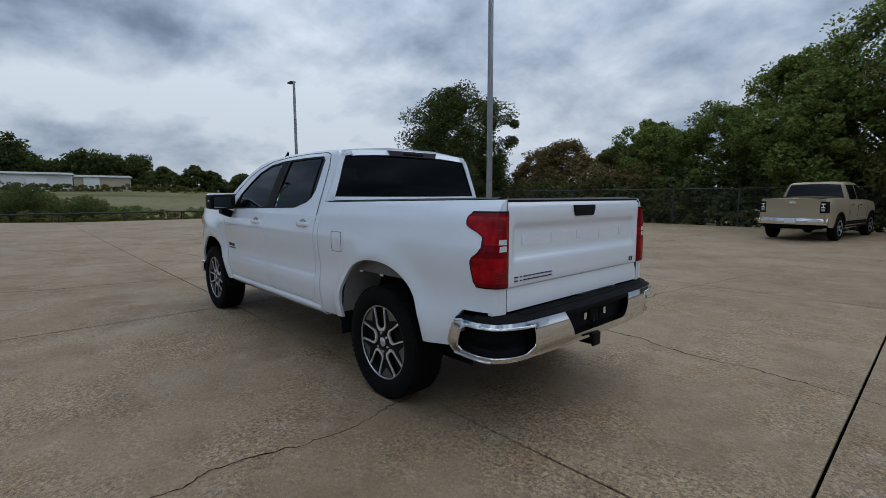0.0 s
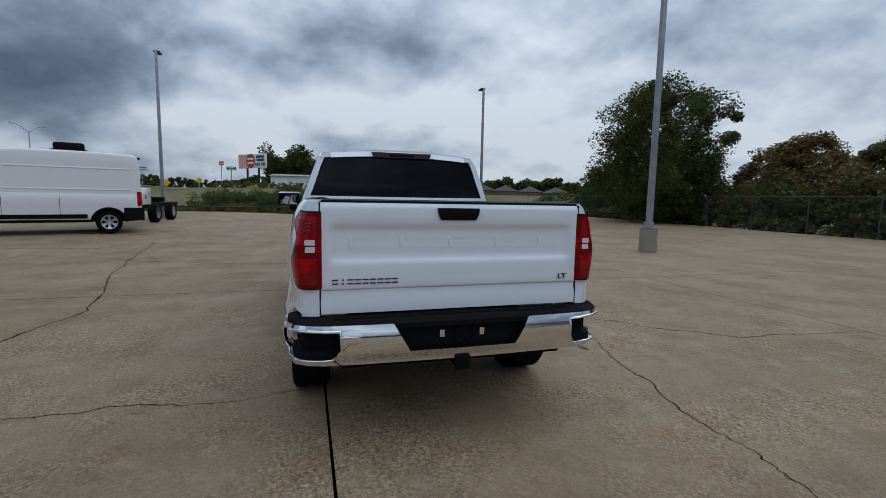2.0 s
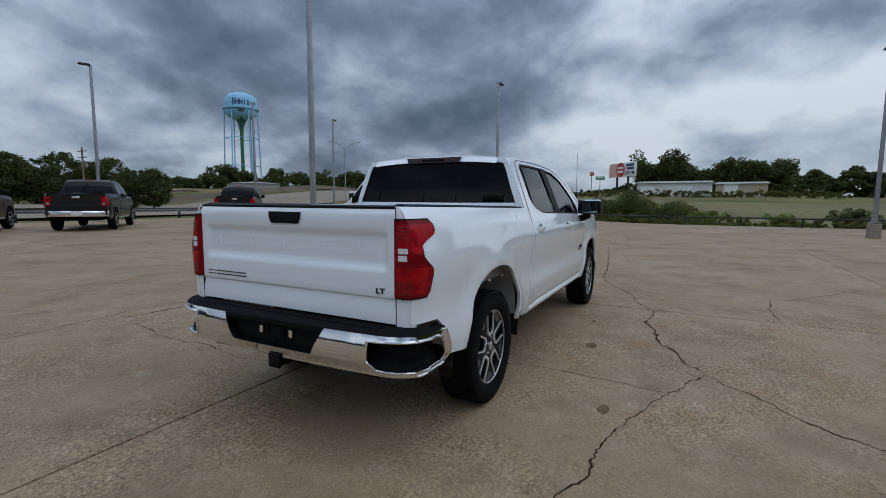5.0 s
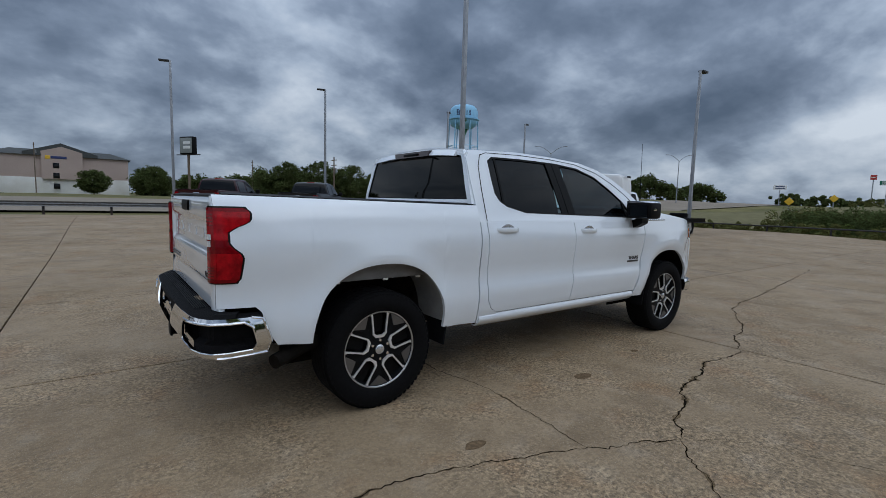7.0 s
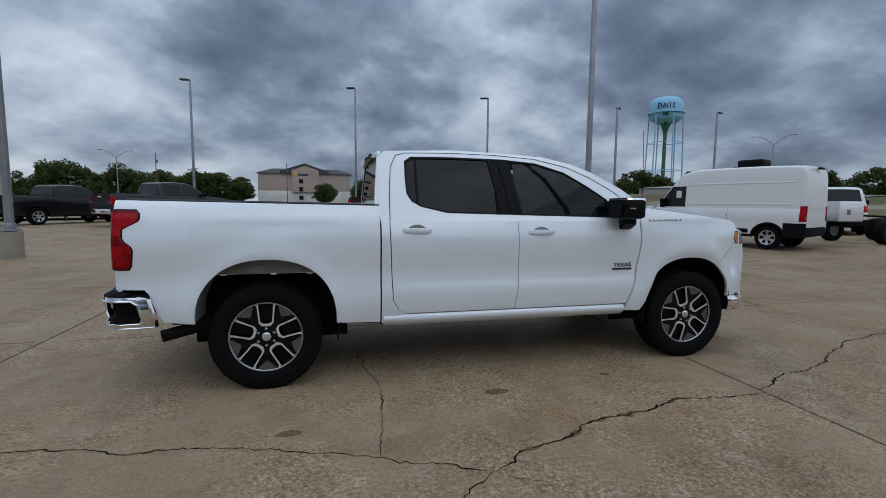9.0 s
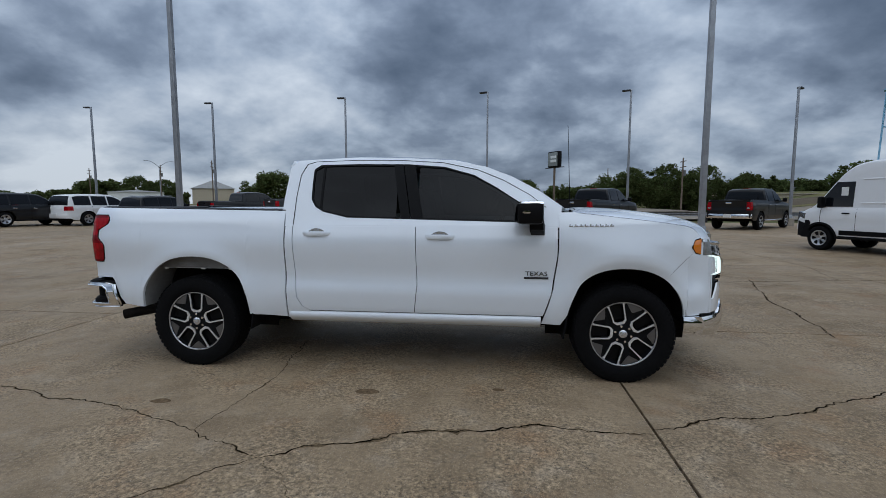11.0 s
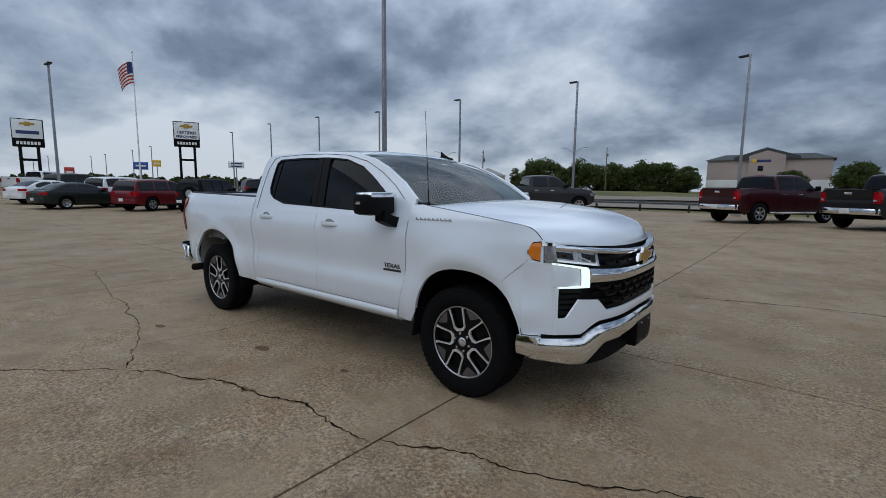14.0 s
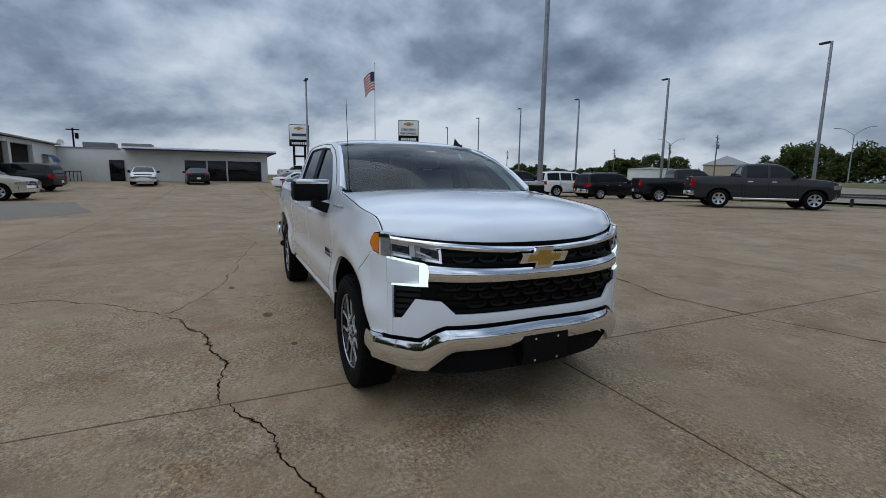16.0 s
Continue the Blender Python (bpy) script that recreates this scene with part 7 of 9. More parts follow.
BLACK, GREY, MAROON, TAN = ("black", (0.005, 0.005, 0.006)), ("dark_grey", (0.0075, 0.008, 0.0095)), ("maroon", (0.030, 0.0025, 0.005)), ("tan", (0.36, 0.30, 0.20), 0.0)
GRAPHITE = ("graphite", (0.020, 0.021, 0.024))
RED, WHITE_C, TEAL_C, BEIGE, GREEN_BLACK = ("red", (0.13, 0.008, 0.012)), ("white", (0.75, 0.75, 0.74), 0.0), ("teal", (0.02, 0.035, 0.04)), ("beige", (0.45, 0.40, 0.32)), ("green_black", (0.012, 0.017, 0.015))
vehicle("pickup", 0.62, -16.95, -97, TAN, "tan pickup truck with a chrome bumper parked by the fence", smoked=True, cladding=True)
vehicle("pickup", 15.1, 20.75, 45, BLACK, "black pickup truck with a chrome bumper at the lot edge", scale=1.08)
vehicle("pickup", 7.27, 20.4, 53, GREY, "dark grey pickup truck with a chrome bumper", scale=1.1)
vehicle("pickup", 2.85, 21.2, 55, MAROON, "maroon pickup truck with chrome wheels", scale=1.1)
vehicle("pickup", -9.35, 21.6, 47, GRAPHITE, "dark grey heavy-duty pickup truck with red tail lamps", scale=1.14)
vehicle("pickup", -14.9, 23.6, 58, BLACK, "black pickup truck parked beside a grey one", chrome=False, scale=1.07)
vehicle("suv", -20.3, 23.4, 80, BLACK, "black suv with bright roof rails", rails=True, scale=1.08)
vehicle("suv", -24.9, 23.0, 80, WHITE_C, "white suv in the parked row", chrome=False, scale=1.14)
vehicle("suv", -27.2, 19.8, 78, GREY, "dark grey suv in the parked row", scale=1.12)
vehicle("suv", -31.2, 18.6, 78, TEAL_C, "dark teal suv in the parked row", chrome=False)
vehicle("suv", -36.0, 19.5, 78, BLACK, "black suv farther down the row", chrome=False)
vehicle("sedan", -42.5, 25.0, 50, WHITE_C, "white car farther down the row", chrome=False)
vehicle("jeep", -21.5, 8.0, 120, BLACK, "black off-road car with a spare wheel on its back", chrome=False)
vehicle("suv", -24.9, 6.3, 112, RED, "red suv parked in the far row", chrome=False)
vehicle("suv", -31.2, 6.5, 115, WHITE_C, "white suv parked in the far row", chrome=False)
vehicle("sedan", -28.1, 3.2, 104, GREEN_BLACK, "black car parked in the far row", chrome=False)
vehicle("sedan", -32.6, 2.9, 112, WHITE_C, "white car parked in the far row", chrome=False)
vehicle("suv", -40.5, 6.2, 118, GREEN_BLACK, "dark suv parked in the far row", chrome=False)
vehicle("pickup", -46.5, 4.8, 118, WHITE_C, "white pickup truck far down the row", chrome=False)
vehicle("sedan", -40.4, -8.0, 5, WHITE_C, "white car parked nose-out by the showroom", chrome=False, plate=False)
vehicle("sedan", -40.6, -4.0, 186, GREY, "grey car parked at the showroom window", chrome=False)
vehicle("suv", -24.9, -15.0, 82, BEIGE, "beige suv with chrome wheels", scale=1.06)
vehicle("suv", -31.6, -12.6, -98, BLACK, "black suv parked beside a beige one", chrome=False)


# white high-roof van
VAN_WHITE = ("van_white", (0.76, 0.77, 0.78), 0.0)
van = vehicle("van", 14.45, 7.28, 111, VAN_WHITE, "white high-roof cargo van with black lower cladding", chrome=False, plate=False)
for s in (-1, 1):
    for z0, x0, x1 in ((1.36, -0.60, 2.42), (2.02, -0.60, 2.42)):
        bm = bmesh.new()
        shell(bm, spread(x0, x1, 4), spread(0, 1, 3), lambda q, u: (q, s * ((0.945 - 0.085 * max(0.0, (z0 + 0.05 * u - 1.25) / 1.31) ** 1.15) + 0.004 + 0.010 * math.sin(math.pi * u)), z0 + 0.05 * u), (0, -0.02 * s, 0))
        part("side_rib", bm, paint(*VAN_WHITE), van, "pressed white side rib")
bm = bmesh.new()
box(bm, (2.86, 0.932, 1.72), (0.18, 0.012, 0.24))
part("window_paper", bm, M_PLATE, van, "white paper in the window")
for s in (-1, 1):
    bm = bmesh.new()
    shell(bm, spread(3.92, 4.20, 5), spread(0, 1, 4), lambda q, u: (q, s * (1.004 - 0.17 * max(0.0, (q - 3.34) / 0.9) ** 2.6), 0.40 + (0.46 - 0.3 * (4.20 - q)) * u), (0, -0.04 * s, 0))
    part("bumper_corner", bm, M_TEXTURED, van, "black bumper corner")
bm = bmesh.new()
shell(bm, spread(-1, 1, 12), spread(0, 1, 5), lambda u, q: (4.30 - 0.30 * abs(u) ** 3 - 0.10 * q, u * 0.97, 0.36 + 0.52 * q), (-0.20, 0, 0))
part("bumper_shell", bm, M_TEXTURED, van, "deep black front bumper")
for s in (-1, 1):
    bm = bmesh.new()
    shell(bm, spread(-0.96, -0.40, 5), spread(0, 1, 3), lambda q, u: (q, s * (1.003 - 0.06 * max(0.0, (-0.70 - q) / 0.26)), 0.40 + 0.42 * u), (0, -0.03 * s, 0))
    part("corner_cladding", bm, M_TEXTURED, van, "black rear corner cladding")
bm = bmesh.new()
box(bm, (0.90, 0.0, 2.72), (0.80, 0.62, 0.24), 0.09)
box(bm, (0.90, 0.0, 2.59), (0.92, 0.74, 0.06), 0.02)
part("roof_vent", bm, M_SATIN, van, "black roof ventilator")
bm = bmesh.new()
box(bm, (-0.93, 0.0, 2.46), (0.10, 0.30, 0.06), 0.015)
part("high_brake_lamp", bm, M_SATIN, van)


# bare black tandem-axle trailer frame
tf = thing("trailer_frame", pose(19.6, 7.9, rise(19.6, 7.9) + 0.002, 0, 0, 178), "bare black tandem-axle trailer frame behind the van", "trailer")
for s in (-1, 1):
    bm = bmesh.new()
    box(bm, (0.4, s * 0.48, 0.70), (8.0, 0.10, 0.20), 0.01)
    part("frame_rail", bm, M_UNDER, tf, "black steel frame rail")
    bm = bmesh.new()
    box(bm, (-1.25, s * 0.80, 0.42), (0.02, 0.45, 0.34), 0.004)
    part("mud_flap", bm, M_PLATE if s > 0 else M_SATIN, tf)
for xx in (-3.4, -2.2, -1.0, 0.2, 1.4, 2.6, 3.8):
    bm = bmesh.new()
    box(bm, (xx, 0, 0.70), (0.10, 0.92, 0.14), 0.01)
    part("cross_member", bm, M_UNDER, tf)
bm = bmesh.new()
lathe(bm, [(0.0, 0.0), (0.40, 0.0), (0.41, 0.05), (0.41, 0.20), (0.36, 0.23), (0.0, 0.23)], 24, "Z", m=Matrix.Translation((-2.0, 0, 0.81)))
part("spare_wheel", bm, M_TYRE, tf, "spare wheel lying on the frame")
bm = bmesh.new()
tube(bm, (-1.0, -0.5, 0.9), (0.4, -0.5, 0.95), 0.035, seg=8)
part("winch_bar", bm, M_UNDER, tf)
for xx, s in itertools.product((-1.1, 1.0), (-1, 1)):
    w = new("wheel")
    w.parent = tf
    w.matrix_basis = Matrix.Translation((xx, s * 0.92, 0.42)) @ Matrix.Rotation(0 if s < 0 else math.pi, 4, "Z")
    tagged(w, "wheel with a dished dark steel rim")
    bm = bmesh.new()
    lathe(bm, [(0.25, -0.13), (0.30, -0.15), (0.38, -0.14), (0.415, -0.10), (0.42, 0.0), (0.415, 0.14), (0.36, 0.17), (0.25, 0.16)], 32)
    part("tyre", bm, M_TYRE, w, "black tyre")
    bm = bmesh.new()
    lathe(bm, [(0.0, -0.06), (0.09, -0.07), (0.10, -0.02), (0.20, 0.02), (0.235, -0.10), (0.262, -0.135), (0.262, 0.10), (0.0, 0.10)], 32)
    part("rim", bm, M_STEEL, w, "dished dark steel rim")
vehicle("suv", 23.1, 12.2, 38, VAN_WHITE, "white high-roofed suv seen beyond the trailer frame", chrome=False, scale=1.2)


def box_cab(x, y, heading):
    v = thing("cab_over_truck", pose(x, y, rise(x, y), 0, 0, heading) @ Matrix.Scale(0.88, 4), "white cab-over truck parked beyond the van", "truck", "parked vehicles")
    wp = paint(*VAN_WHITE)
    bm = bmesh.new()
    box(bm, (2.6, 0, 1.45), (2.7, 2.0, 1.75), 0.14)
    body = part("cab", bm, wp, v)
    for s in (-1, 1):
        for x0 in (3.35, 2.35):
            bm = bmesh.new()
            box(bm, (x0, s * 1.003, 1.80), (0.78, 0.02, 0.62), 0.02)
            part("side_window", bm, M_DARKGLASS, body, "dark glass")
        for x0 in (2.9, 1.95):
            bm = bmesh.new()
            box(bm, (x0, s * 1.004, 1.25), (0.03, 0.02, 1.2))
            part("door_seam", bm, M_JOINT, body)
    bm = bmesh.new()
    box(bm, (3.95, 0, 1.80), (0.03, 1.75, 0.72), 0.02)
    part("windscreen", bm, M_DARKGLASS, body)
    bm = bmesh.new()
    box(bm, (3.96, 0, 0.80), (0.10, 1.95, 0.30), 0.04)
    part("front_bumper", bm, M_PLATE, v)
    bm = bmesh.new()
    box(bm, (0.2, 0, 0.72), (3.6, 0.9, 0.22), 0.02)
    part("frame", bm, M_UNDER, v)
    far_wheels(v, (0.0, 3.1), 1.0, 0.38, 0.24, 6)


box_cab(29.5, 19.8, 150)


# aluminium tool box on a black carrier behind the van
tb = thing("tool_box", pose(16.55, 7.15, rise(16.5, 7.1), 0, 0, 178), "ribbed aluminium tool box on a black trailer frame", "tool box")
bm = bmesh.new()
box(bm, (0, 0, 1.145), (0.98, 0.86, 0.64), 0.015)
boxp = part("box", bm, M_MACHINED, tb)
for k in range(5):
    bm = bmesh.new()
    box(bm, (0, 0.432, 0.90 + 0.12 * k), (0.92, 0.010, 0.018), 0.003)
    part("rib", bm, M_MACHINED, boxp)
bm = bmesh.new()
box(bm, (0.1, 0.436, 1.12), (0.14, 0.014, 0.16), 0.01)
part("latch", bm, M_STEEL, boxp)
bm = bmesh.new()
box(bm, (0.0, 0, 0.812), (1.24, 0.90, 0.026), 0.006)
part("carrier", bm, M_UNDER, tb, "black steel carrier")


# ---- trees, brush, grass ----
def leaf_mesh(name, centres, spread_, per, size, material, seed, flat=0.6):
    """Many small bent leaves scattered round clump centres, as one mesh."""
    rng = np.random.default_rng(seed)
    c = np.repeat(np.asarray(centres, float), per, axis=0)
    n = len(c)
    sp = np.repeat(np.asarray(spread_, float), per)[:, None]
    g = rng.normal(size=(n, 3))
    g /= np.maximum(np.linalg.norm(g, axis=1, keepdims=True), 1e-6)
    p = c + g * sp * rng.uniform(0.25, 1.0, (n, 1)) ** 0.6 * np.array([1, 1, flat + 0.2])
    d = rng.normal(size=(n, 3))
    d[:, 2] *= 0.6
    d /= np.linalg.norm(d, axis=1, keepdims=True)
    e = np.cross(d, rng.normal(size=(n, 3)))
    e /= np.maximum(np.linalg.norm(e, axis=1, keepdims=True), 1e-6)
    s = size * rng.uniform(0.6, 1.4, (n, 1))
    v = np.empty((n, 4, 3))
    v[:, 0], v[:, 1], v[:, 2], v[:, 3] = p - d * s, p + e * s * 0.5, p + d * s, p - e * s * 0.5
    me = bpy.data.meshes.new(name)
    me.vertices.add(4 * n)
    me.vertices.foreach_set("co", v.reshape(-1))
    me.loops.add(4 * n)
    me.loops.foreach_set("vertex_index", np.arange(4 * n, dtype=np.int32))
    me.polygons.add(n)
    me.polygons.foreach_set("loop_start", np.arange(0, 4 * n, 4, dtype=np.int32))
    me.polygons.foreach_set("loop_total", np.full(n, 4, dtype=np.int32))
    me.update(calc_edges=True)
    me.materials.append(material)
    return me


def tree(x, y, h, r, seed, material, label, leaves=9000, size=0.13, low=0.18, trunk=0.16, sparse=0.0):
    rng = random.Random(seed)
    z0 = rise(x, y) - 0.12
    t = thing("tree", pose(x, y, z0, 0, 0, rng.uniform(0, 360)), label, "tree", "trees round the lot")
    bm = bmesh.new()
    p = Vector((0, 0, 0))
    pts = [p.copy()]
    for k in range(5):
        p = p + Vector((rng.uniform(-0.12, 0.12), rng.uniform(-0.12, 0.12), h * 0.62 / 5))
        pts.append(p.copy())
    for k in range(5):
        tube(bm, pts[k], pts[k + 1], trunk * (1 - 0.15 * k), trunk * (1 - 0.15 * (k + 1)), 8, False)
    part("trunk", bm, M_BARK, t, "rough brown trunk")
    centres, spread_ = [], []
    for k in range(12):
        a = rng.uniform(0, 2 * math.pi)
        f = rng.uniform(low + 0.05, 0.80)
        b0 = Vector((0, 0, h * 0.62 * min(f, 0.95)))
        reach = r * rng.uniform(0.55, 0.95) * (1 - 0.35 * max(0.0, f - 0.5) * 2)
        b1 = b0 + Vector((math.cos(a) * reach, math.sin(a) * reach, h * rng.uniform(0.10, 0.25)))
        bm = bmesh.new()
        mid = b0.lerp(b1, 0.5) + Vector((0, 0, 0.12 * r))
        tube(bm, b0, mid, trunk * 0.45, trunk * 0.28, 6, False)
        tube(bm, mid, b1, trunk * 0.28, trunk * 0.08, 6, False)
        part("limb", bm, M_BARK, t)
        centres += [b1, mid]
        spread_ += [r * 0.30, r * 0.26]
    n = 190
    for k in range(n):
        a, u = rng.uniform(0, 2 * math.pi), rng.uniform(-1, 1)
        rad = rng.uniform(0.35, 1.0) ** 0.5
        prof = math.sqrt(max(0.02, 1 - u * u)) * (1.0 if u < 0 else 0.92)
        wob = 1 + 0.42 * noise.noise(Vector((math.cos(a) * 1.6 + seed, math.sin(a) * 1.6, u * 1.6))) + 0.30 * noise.noise(Vector((math.cos(a) * 3.7, math.sin(a) * 3.7 + seed, u * 4.1)))
        zc = h * (low + (1 - low) * (u + 1) / 2)
        centres.append(Vector((math.cos(a) * r * prof * rad * wob, math.sin(a) * r * prof * rad * wob, zc * (0.90 + 0.12 * wob))))
        spread_.append(r * rng.uniform(0.09, 0.27))
    if sparse:
        keep = [i for i in range(len(centres)) if rng.random() > sparse]
        centres, spread_ = [centres[i] for i in keep], [spread_[i] for i in keep]
    o = new("crown", leaf_mesh("crown", centres, spread_, max(20, leaves // len(centres)), size, material, seed))
    o.parent = t
    return t


def brush(name, pts, height, depth, n, size, material, seed, label, category="brush", per=60, wild=0.5):
    """A band of brush or far woods along a polyline, one mass of leaf clumps."""
    rng = random.Random(seed)
    seg = [(a, b, math.hypot(b[0] - a[0], b[1] - a[1])) for a, b in zip(pts, pts[1:])]
    total = sum(s[2] for s in seg)
    centres, spread_ = [], []
    for k in range(n):
        d = total * rng.random()
        for a, b, ln in seg:
            if d <= ln:
                break
            d -= ln
        t = d / ln
        x, y = a[0] + (b[0] - a[0]) * t, a[1] + (b[1] - a[1]) * t
        nx, nyv = -(b[1] - a[1]) / ln, (b[0] - a[0]) / ln
        o = rng.uniform(-0.5, 0.5) * depth
        hh = height * (1 - wild + wild * (0.5 + 0.9 * noise.noise(Vector((x * 1.4 / height, y * 1.4 / height, seed * 0.7)))) * 1.4)
        z = rise(x, y) + max(0.1, hh) * rng.random() ** 0.7
        centres.append((x + nx * o, y + nyv * o, z - 0.08 * height))
        spread_.append(height * rng.uniform(0.14, 0.28))
    o = new(name, leaf_mesh(name, centres, spread_, per, size, material, seed))
    return tagged(o, label, category, kind="stuff")


# big spreading tree at the fence corner, woods along the fence
tree(23.0, -22.4, 9.0, 4.4, 3, M_LEAF_DARK, "round leafy tree with dark olive leaves by the fence", 66000, 0.095, 0.06, 0.2)
for i, (x, y, h, r, mm) in enumerate(((9.6, -27.4, 5.8, 2.3, M_LEAF), (6.6, -28.2, 6.9, 2.7, M_LEAF), (3.2, -28.0, 8.8, 3.2, M_LEAF), (-0.6, -27.2, 10.2, 3.6, M_LEAF), (-4.6, -27.0, 12.0, 4.2, M_LEAF), (13.2, -28.5, 5.0, 2.4, M_LEAF_OLIVE), (17.2, -28.0, 5.8, 2.6, M_LEAF_BROWN), (20.0, -29.0, 5.4, 2.4, M_LEAF_BROWN), (11.6, -30, 6.6, 2.2, M_LEAF), (1.8, -24.9, 7.0, 2.7, M_LEAF), (-2.6, -24.6, 8.4, 3.0, M_LEAF_OLIVE), (28.5, -27.0, 6.0, 3.2, M_LEAF_DARK), (34.5, -27.0, 5.5, 3.0, M_LEAF_DARK))):
    tree(x, y, h, r, 20 + i, mm, "leafy tree in the woods behind the fence", 40000 if x < 15 else 24000, 0.09, 0.10, 0.13, 0.15 if mm is M_LEAF else 0.0)
brush("fence_brush", [(-9, -25.2), (12, -25.4), (46, -26.5)], 3.4, 3.0, 620, 0.13, M_LEAF_DARK, 5, "dense dark brush behind the wire fence", per=70)
brush("fence_brush", [(8, -25.6), (30, -26.6)], 3.8, 2.5, 260, 0.12, M_LEAF_BROWN, 6, "rust-coloured brush behind the wire fence", per=55)
brush("fence_brush", [(-9, -24.1), (44, -24.3)], 1.3, 1.2, 420, 0.09, M_LEAF_OLIVE, 8, "low weeds along the wire fence", per=45)
# ditch weeds and bushes beyond the low rail
brush("ditch_weeds", [(34.2, -22), (34.0, 10), (35.5, 34)], 0.85, 5.0, 900, 0.055, M_LEAF_OLIVE, 9, "tall green weeds in the ditch beyond the low rail", "weeds", 150)
brush("ditch_weeds", [(40, 4), (44, 22), (52, 36)], 0.8, 9.0, 520, 0.08, M_LEAF_OLIVE, 10, "overgrown bank of weeds", "weeds", 140)
for i, (x, y, h, r, mm) in enumerate(((38.5, -3.4, 1.9, 1.5, M_LEAF), (37.0, -8.2, 1.7, 1.3, M_LEAF), (37.5, -12.2, 2.3, 1.3, M_LEAF_DARK), (36.5, -15.4, 2.0, 1.7, M_LEAF), (39.5, 3.2, 1.7, 1.6, M_LEAF), (36.5, -19.5, 2.3, 1.6, M_LEAF))):
    rng = random.Random(70 + i)
    cs = [(x + rng.gauss(0, r * 0.38), y + rng.gauss(0, r * 0.38), rise(x, y) + h * rng.random() ** 0.8 * 0.85) for k in range(46)]
    o = new("bush", leaf_mesh("bush", [(a - x, b - y, c - rise(x, y)) for a, b, c in cs], [r * 0.24] * 46, 190, 0.055, mm, 90 + i))
    o.matrix_basis = Matrix.Translation((x, y, rise(x, y) - 0.1))
    tagged(o, "rounded green bush in the ditch", "bush", "ditch bushes")
brush("scrub", [(42.5, 8), (41.5, 5), (42, -1.5)], 2.7, 8.0, 520, 0.07, M_LEAF_DARK, 11, "tangled dark olive scrub beyond the ditch", "scrub", 150, 0.55)
brush("scrub", [(44, 10), (43.5, 6), (44, -3)], 2.3, 8.0, 480, 0.07, M_LEAF_OLIVE, 12, "tangled olive scrub beyond the ditch", "scrub", 140, 0.6)
brush("scrub", [(116, 22), (119, 4), (124, -14), (122, -32)], 1.5, 5.0, 460, 0.10, M_LEAF_OLIVE, 13, "low olive scrub at the edge of the field", "scrub", 130, 0.4)
# distant woods
FARWOODS = "distant dark line of woods"
brush("far_woods", [(234, 72), (230, 40), (228, 16)], 4.2, 14, 260, 0.50, M_LEAF_DARK, 30, FARWOODS, "woods", 68)
brush("far_woods", [(226, 10), (214, -80), (190, -150)], 8.2, 16, 820, 0.68, M_LEAF_DARK, 31, FARWOODS, "woods", 68)
brush("far_woods", [(178, 15), (178, 2), (180, -30)], 10.6, 10, 420, 0.50, M_LEAF_DARK, 32, FARWOODS, "woods", 80, 0.6)
brush("far_woods", [(226, -76), (206, -122), (176, -160)], 8.2, 12, 620, 0.45, M_LEAF_DARK, 33, FARWOODS, "woods", 72, 0.6)
brush("far_woods", [(22, 86), (32, 82), (41, 78)], 5.8, 6, 360, 0.17, M_LEAF_DARK, 34, "row of dark trees across the highway", "woods", 150, 0.6)
brush("far_woods", [(62, 152), (84, 152), (102, 151)], 4.6, 10, 260, 0.42, M_LEAF_DARK, 29, FARWOODS, "woods", 72, 0.6)
brush("far_woods", [(104, 150), (118, 150), (150, 130), (205, 84)], 8.2, 12, 700, 0.50, M_LEAF_DARK, 35, FARWOODS, "woods", 72, 0.6)
brush("far_woods", [(10, 206), (44, 206), (78, 190)], 9.0, 12, 520, 0.50, M_LEAF_DARK, 36, FARWOODS, "woods", 80, 0.6)
brush("far_woods", [(-98, 172), (-66, 184), (-34, 194)], 10.5, 12, 620, 0.50, M_LEAF_DARK, 37, FARWOODS, "woods", 80, 0.6)
brush("far_woods", [(-190, 110), (-146, 136), (-112, 158)], 5.6, 10, 760, 0.50, M_LEAF_DARK, 38, FARWOODS, "woods", 72, 0.7)
brush("far_woods", [(-330, 40), (-250, 70), (-190, 110)], 4.4, 12, 900, 0.62, M_LEAF_DARK, 39, FARWOODS, "woods", 60, 0.7)
for x, y, h, r in ((-2, 176, 7, 4.5), (-33, 186, 9, 5), (14, 182, 9, 6), (-124, 148, 9, 5.5), (-117, 152, 8, 5), (-136, 142, 8, 5)):
    tree(x, y, h, r, int(200 + x), M_LEAF_DARK, "dark rounded tree across the highway", 12000, 0.26, 0.12, 0.25)
for k in range(4):
    tree(27 + 5.2 * k, 83.5 - 2.6 * k, (7.0, 7.4, 7.8, 6.4)[k], (3.2, 3.3, 3.3, 2.9)[k], 300 + k, M_LEAF_DARK, "dark tree across the highway", 15000, 0.14, 0.12, 0.2)
brush("hedge", [(-49.5, 5.4), (-50.5, 9.5)], 1.7, 1.8, 60, 0.12, M_LEAF_DARK, 41, "clipped dark hedge beside the showroom", "hedge", 90, 0.2)


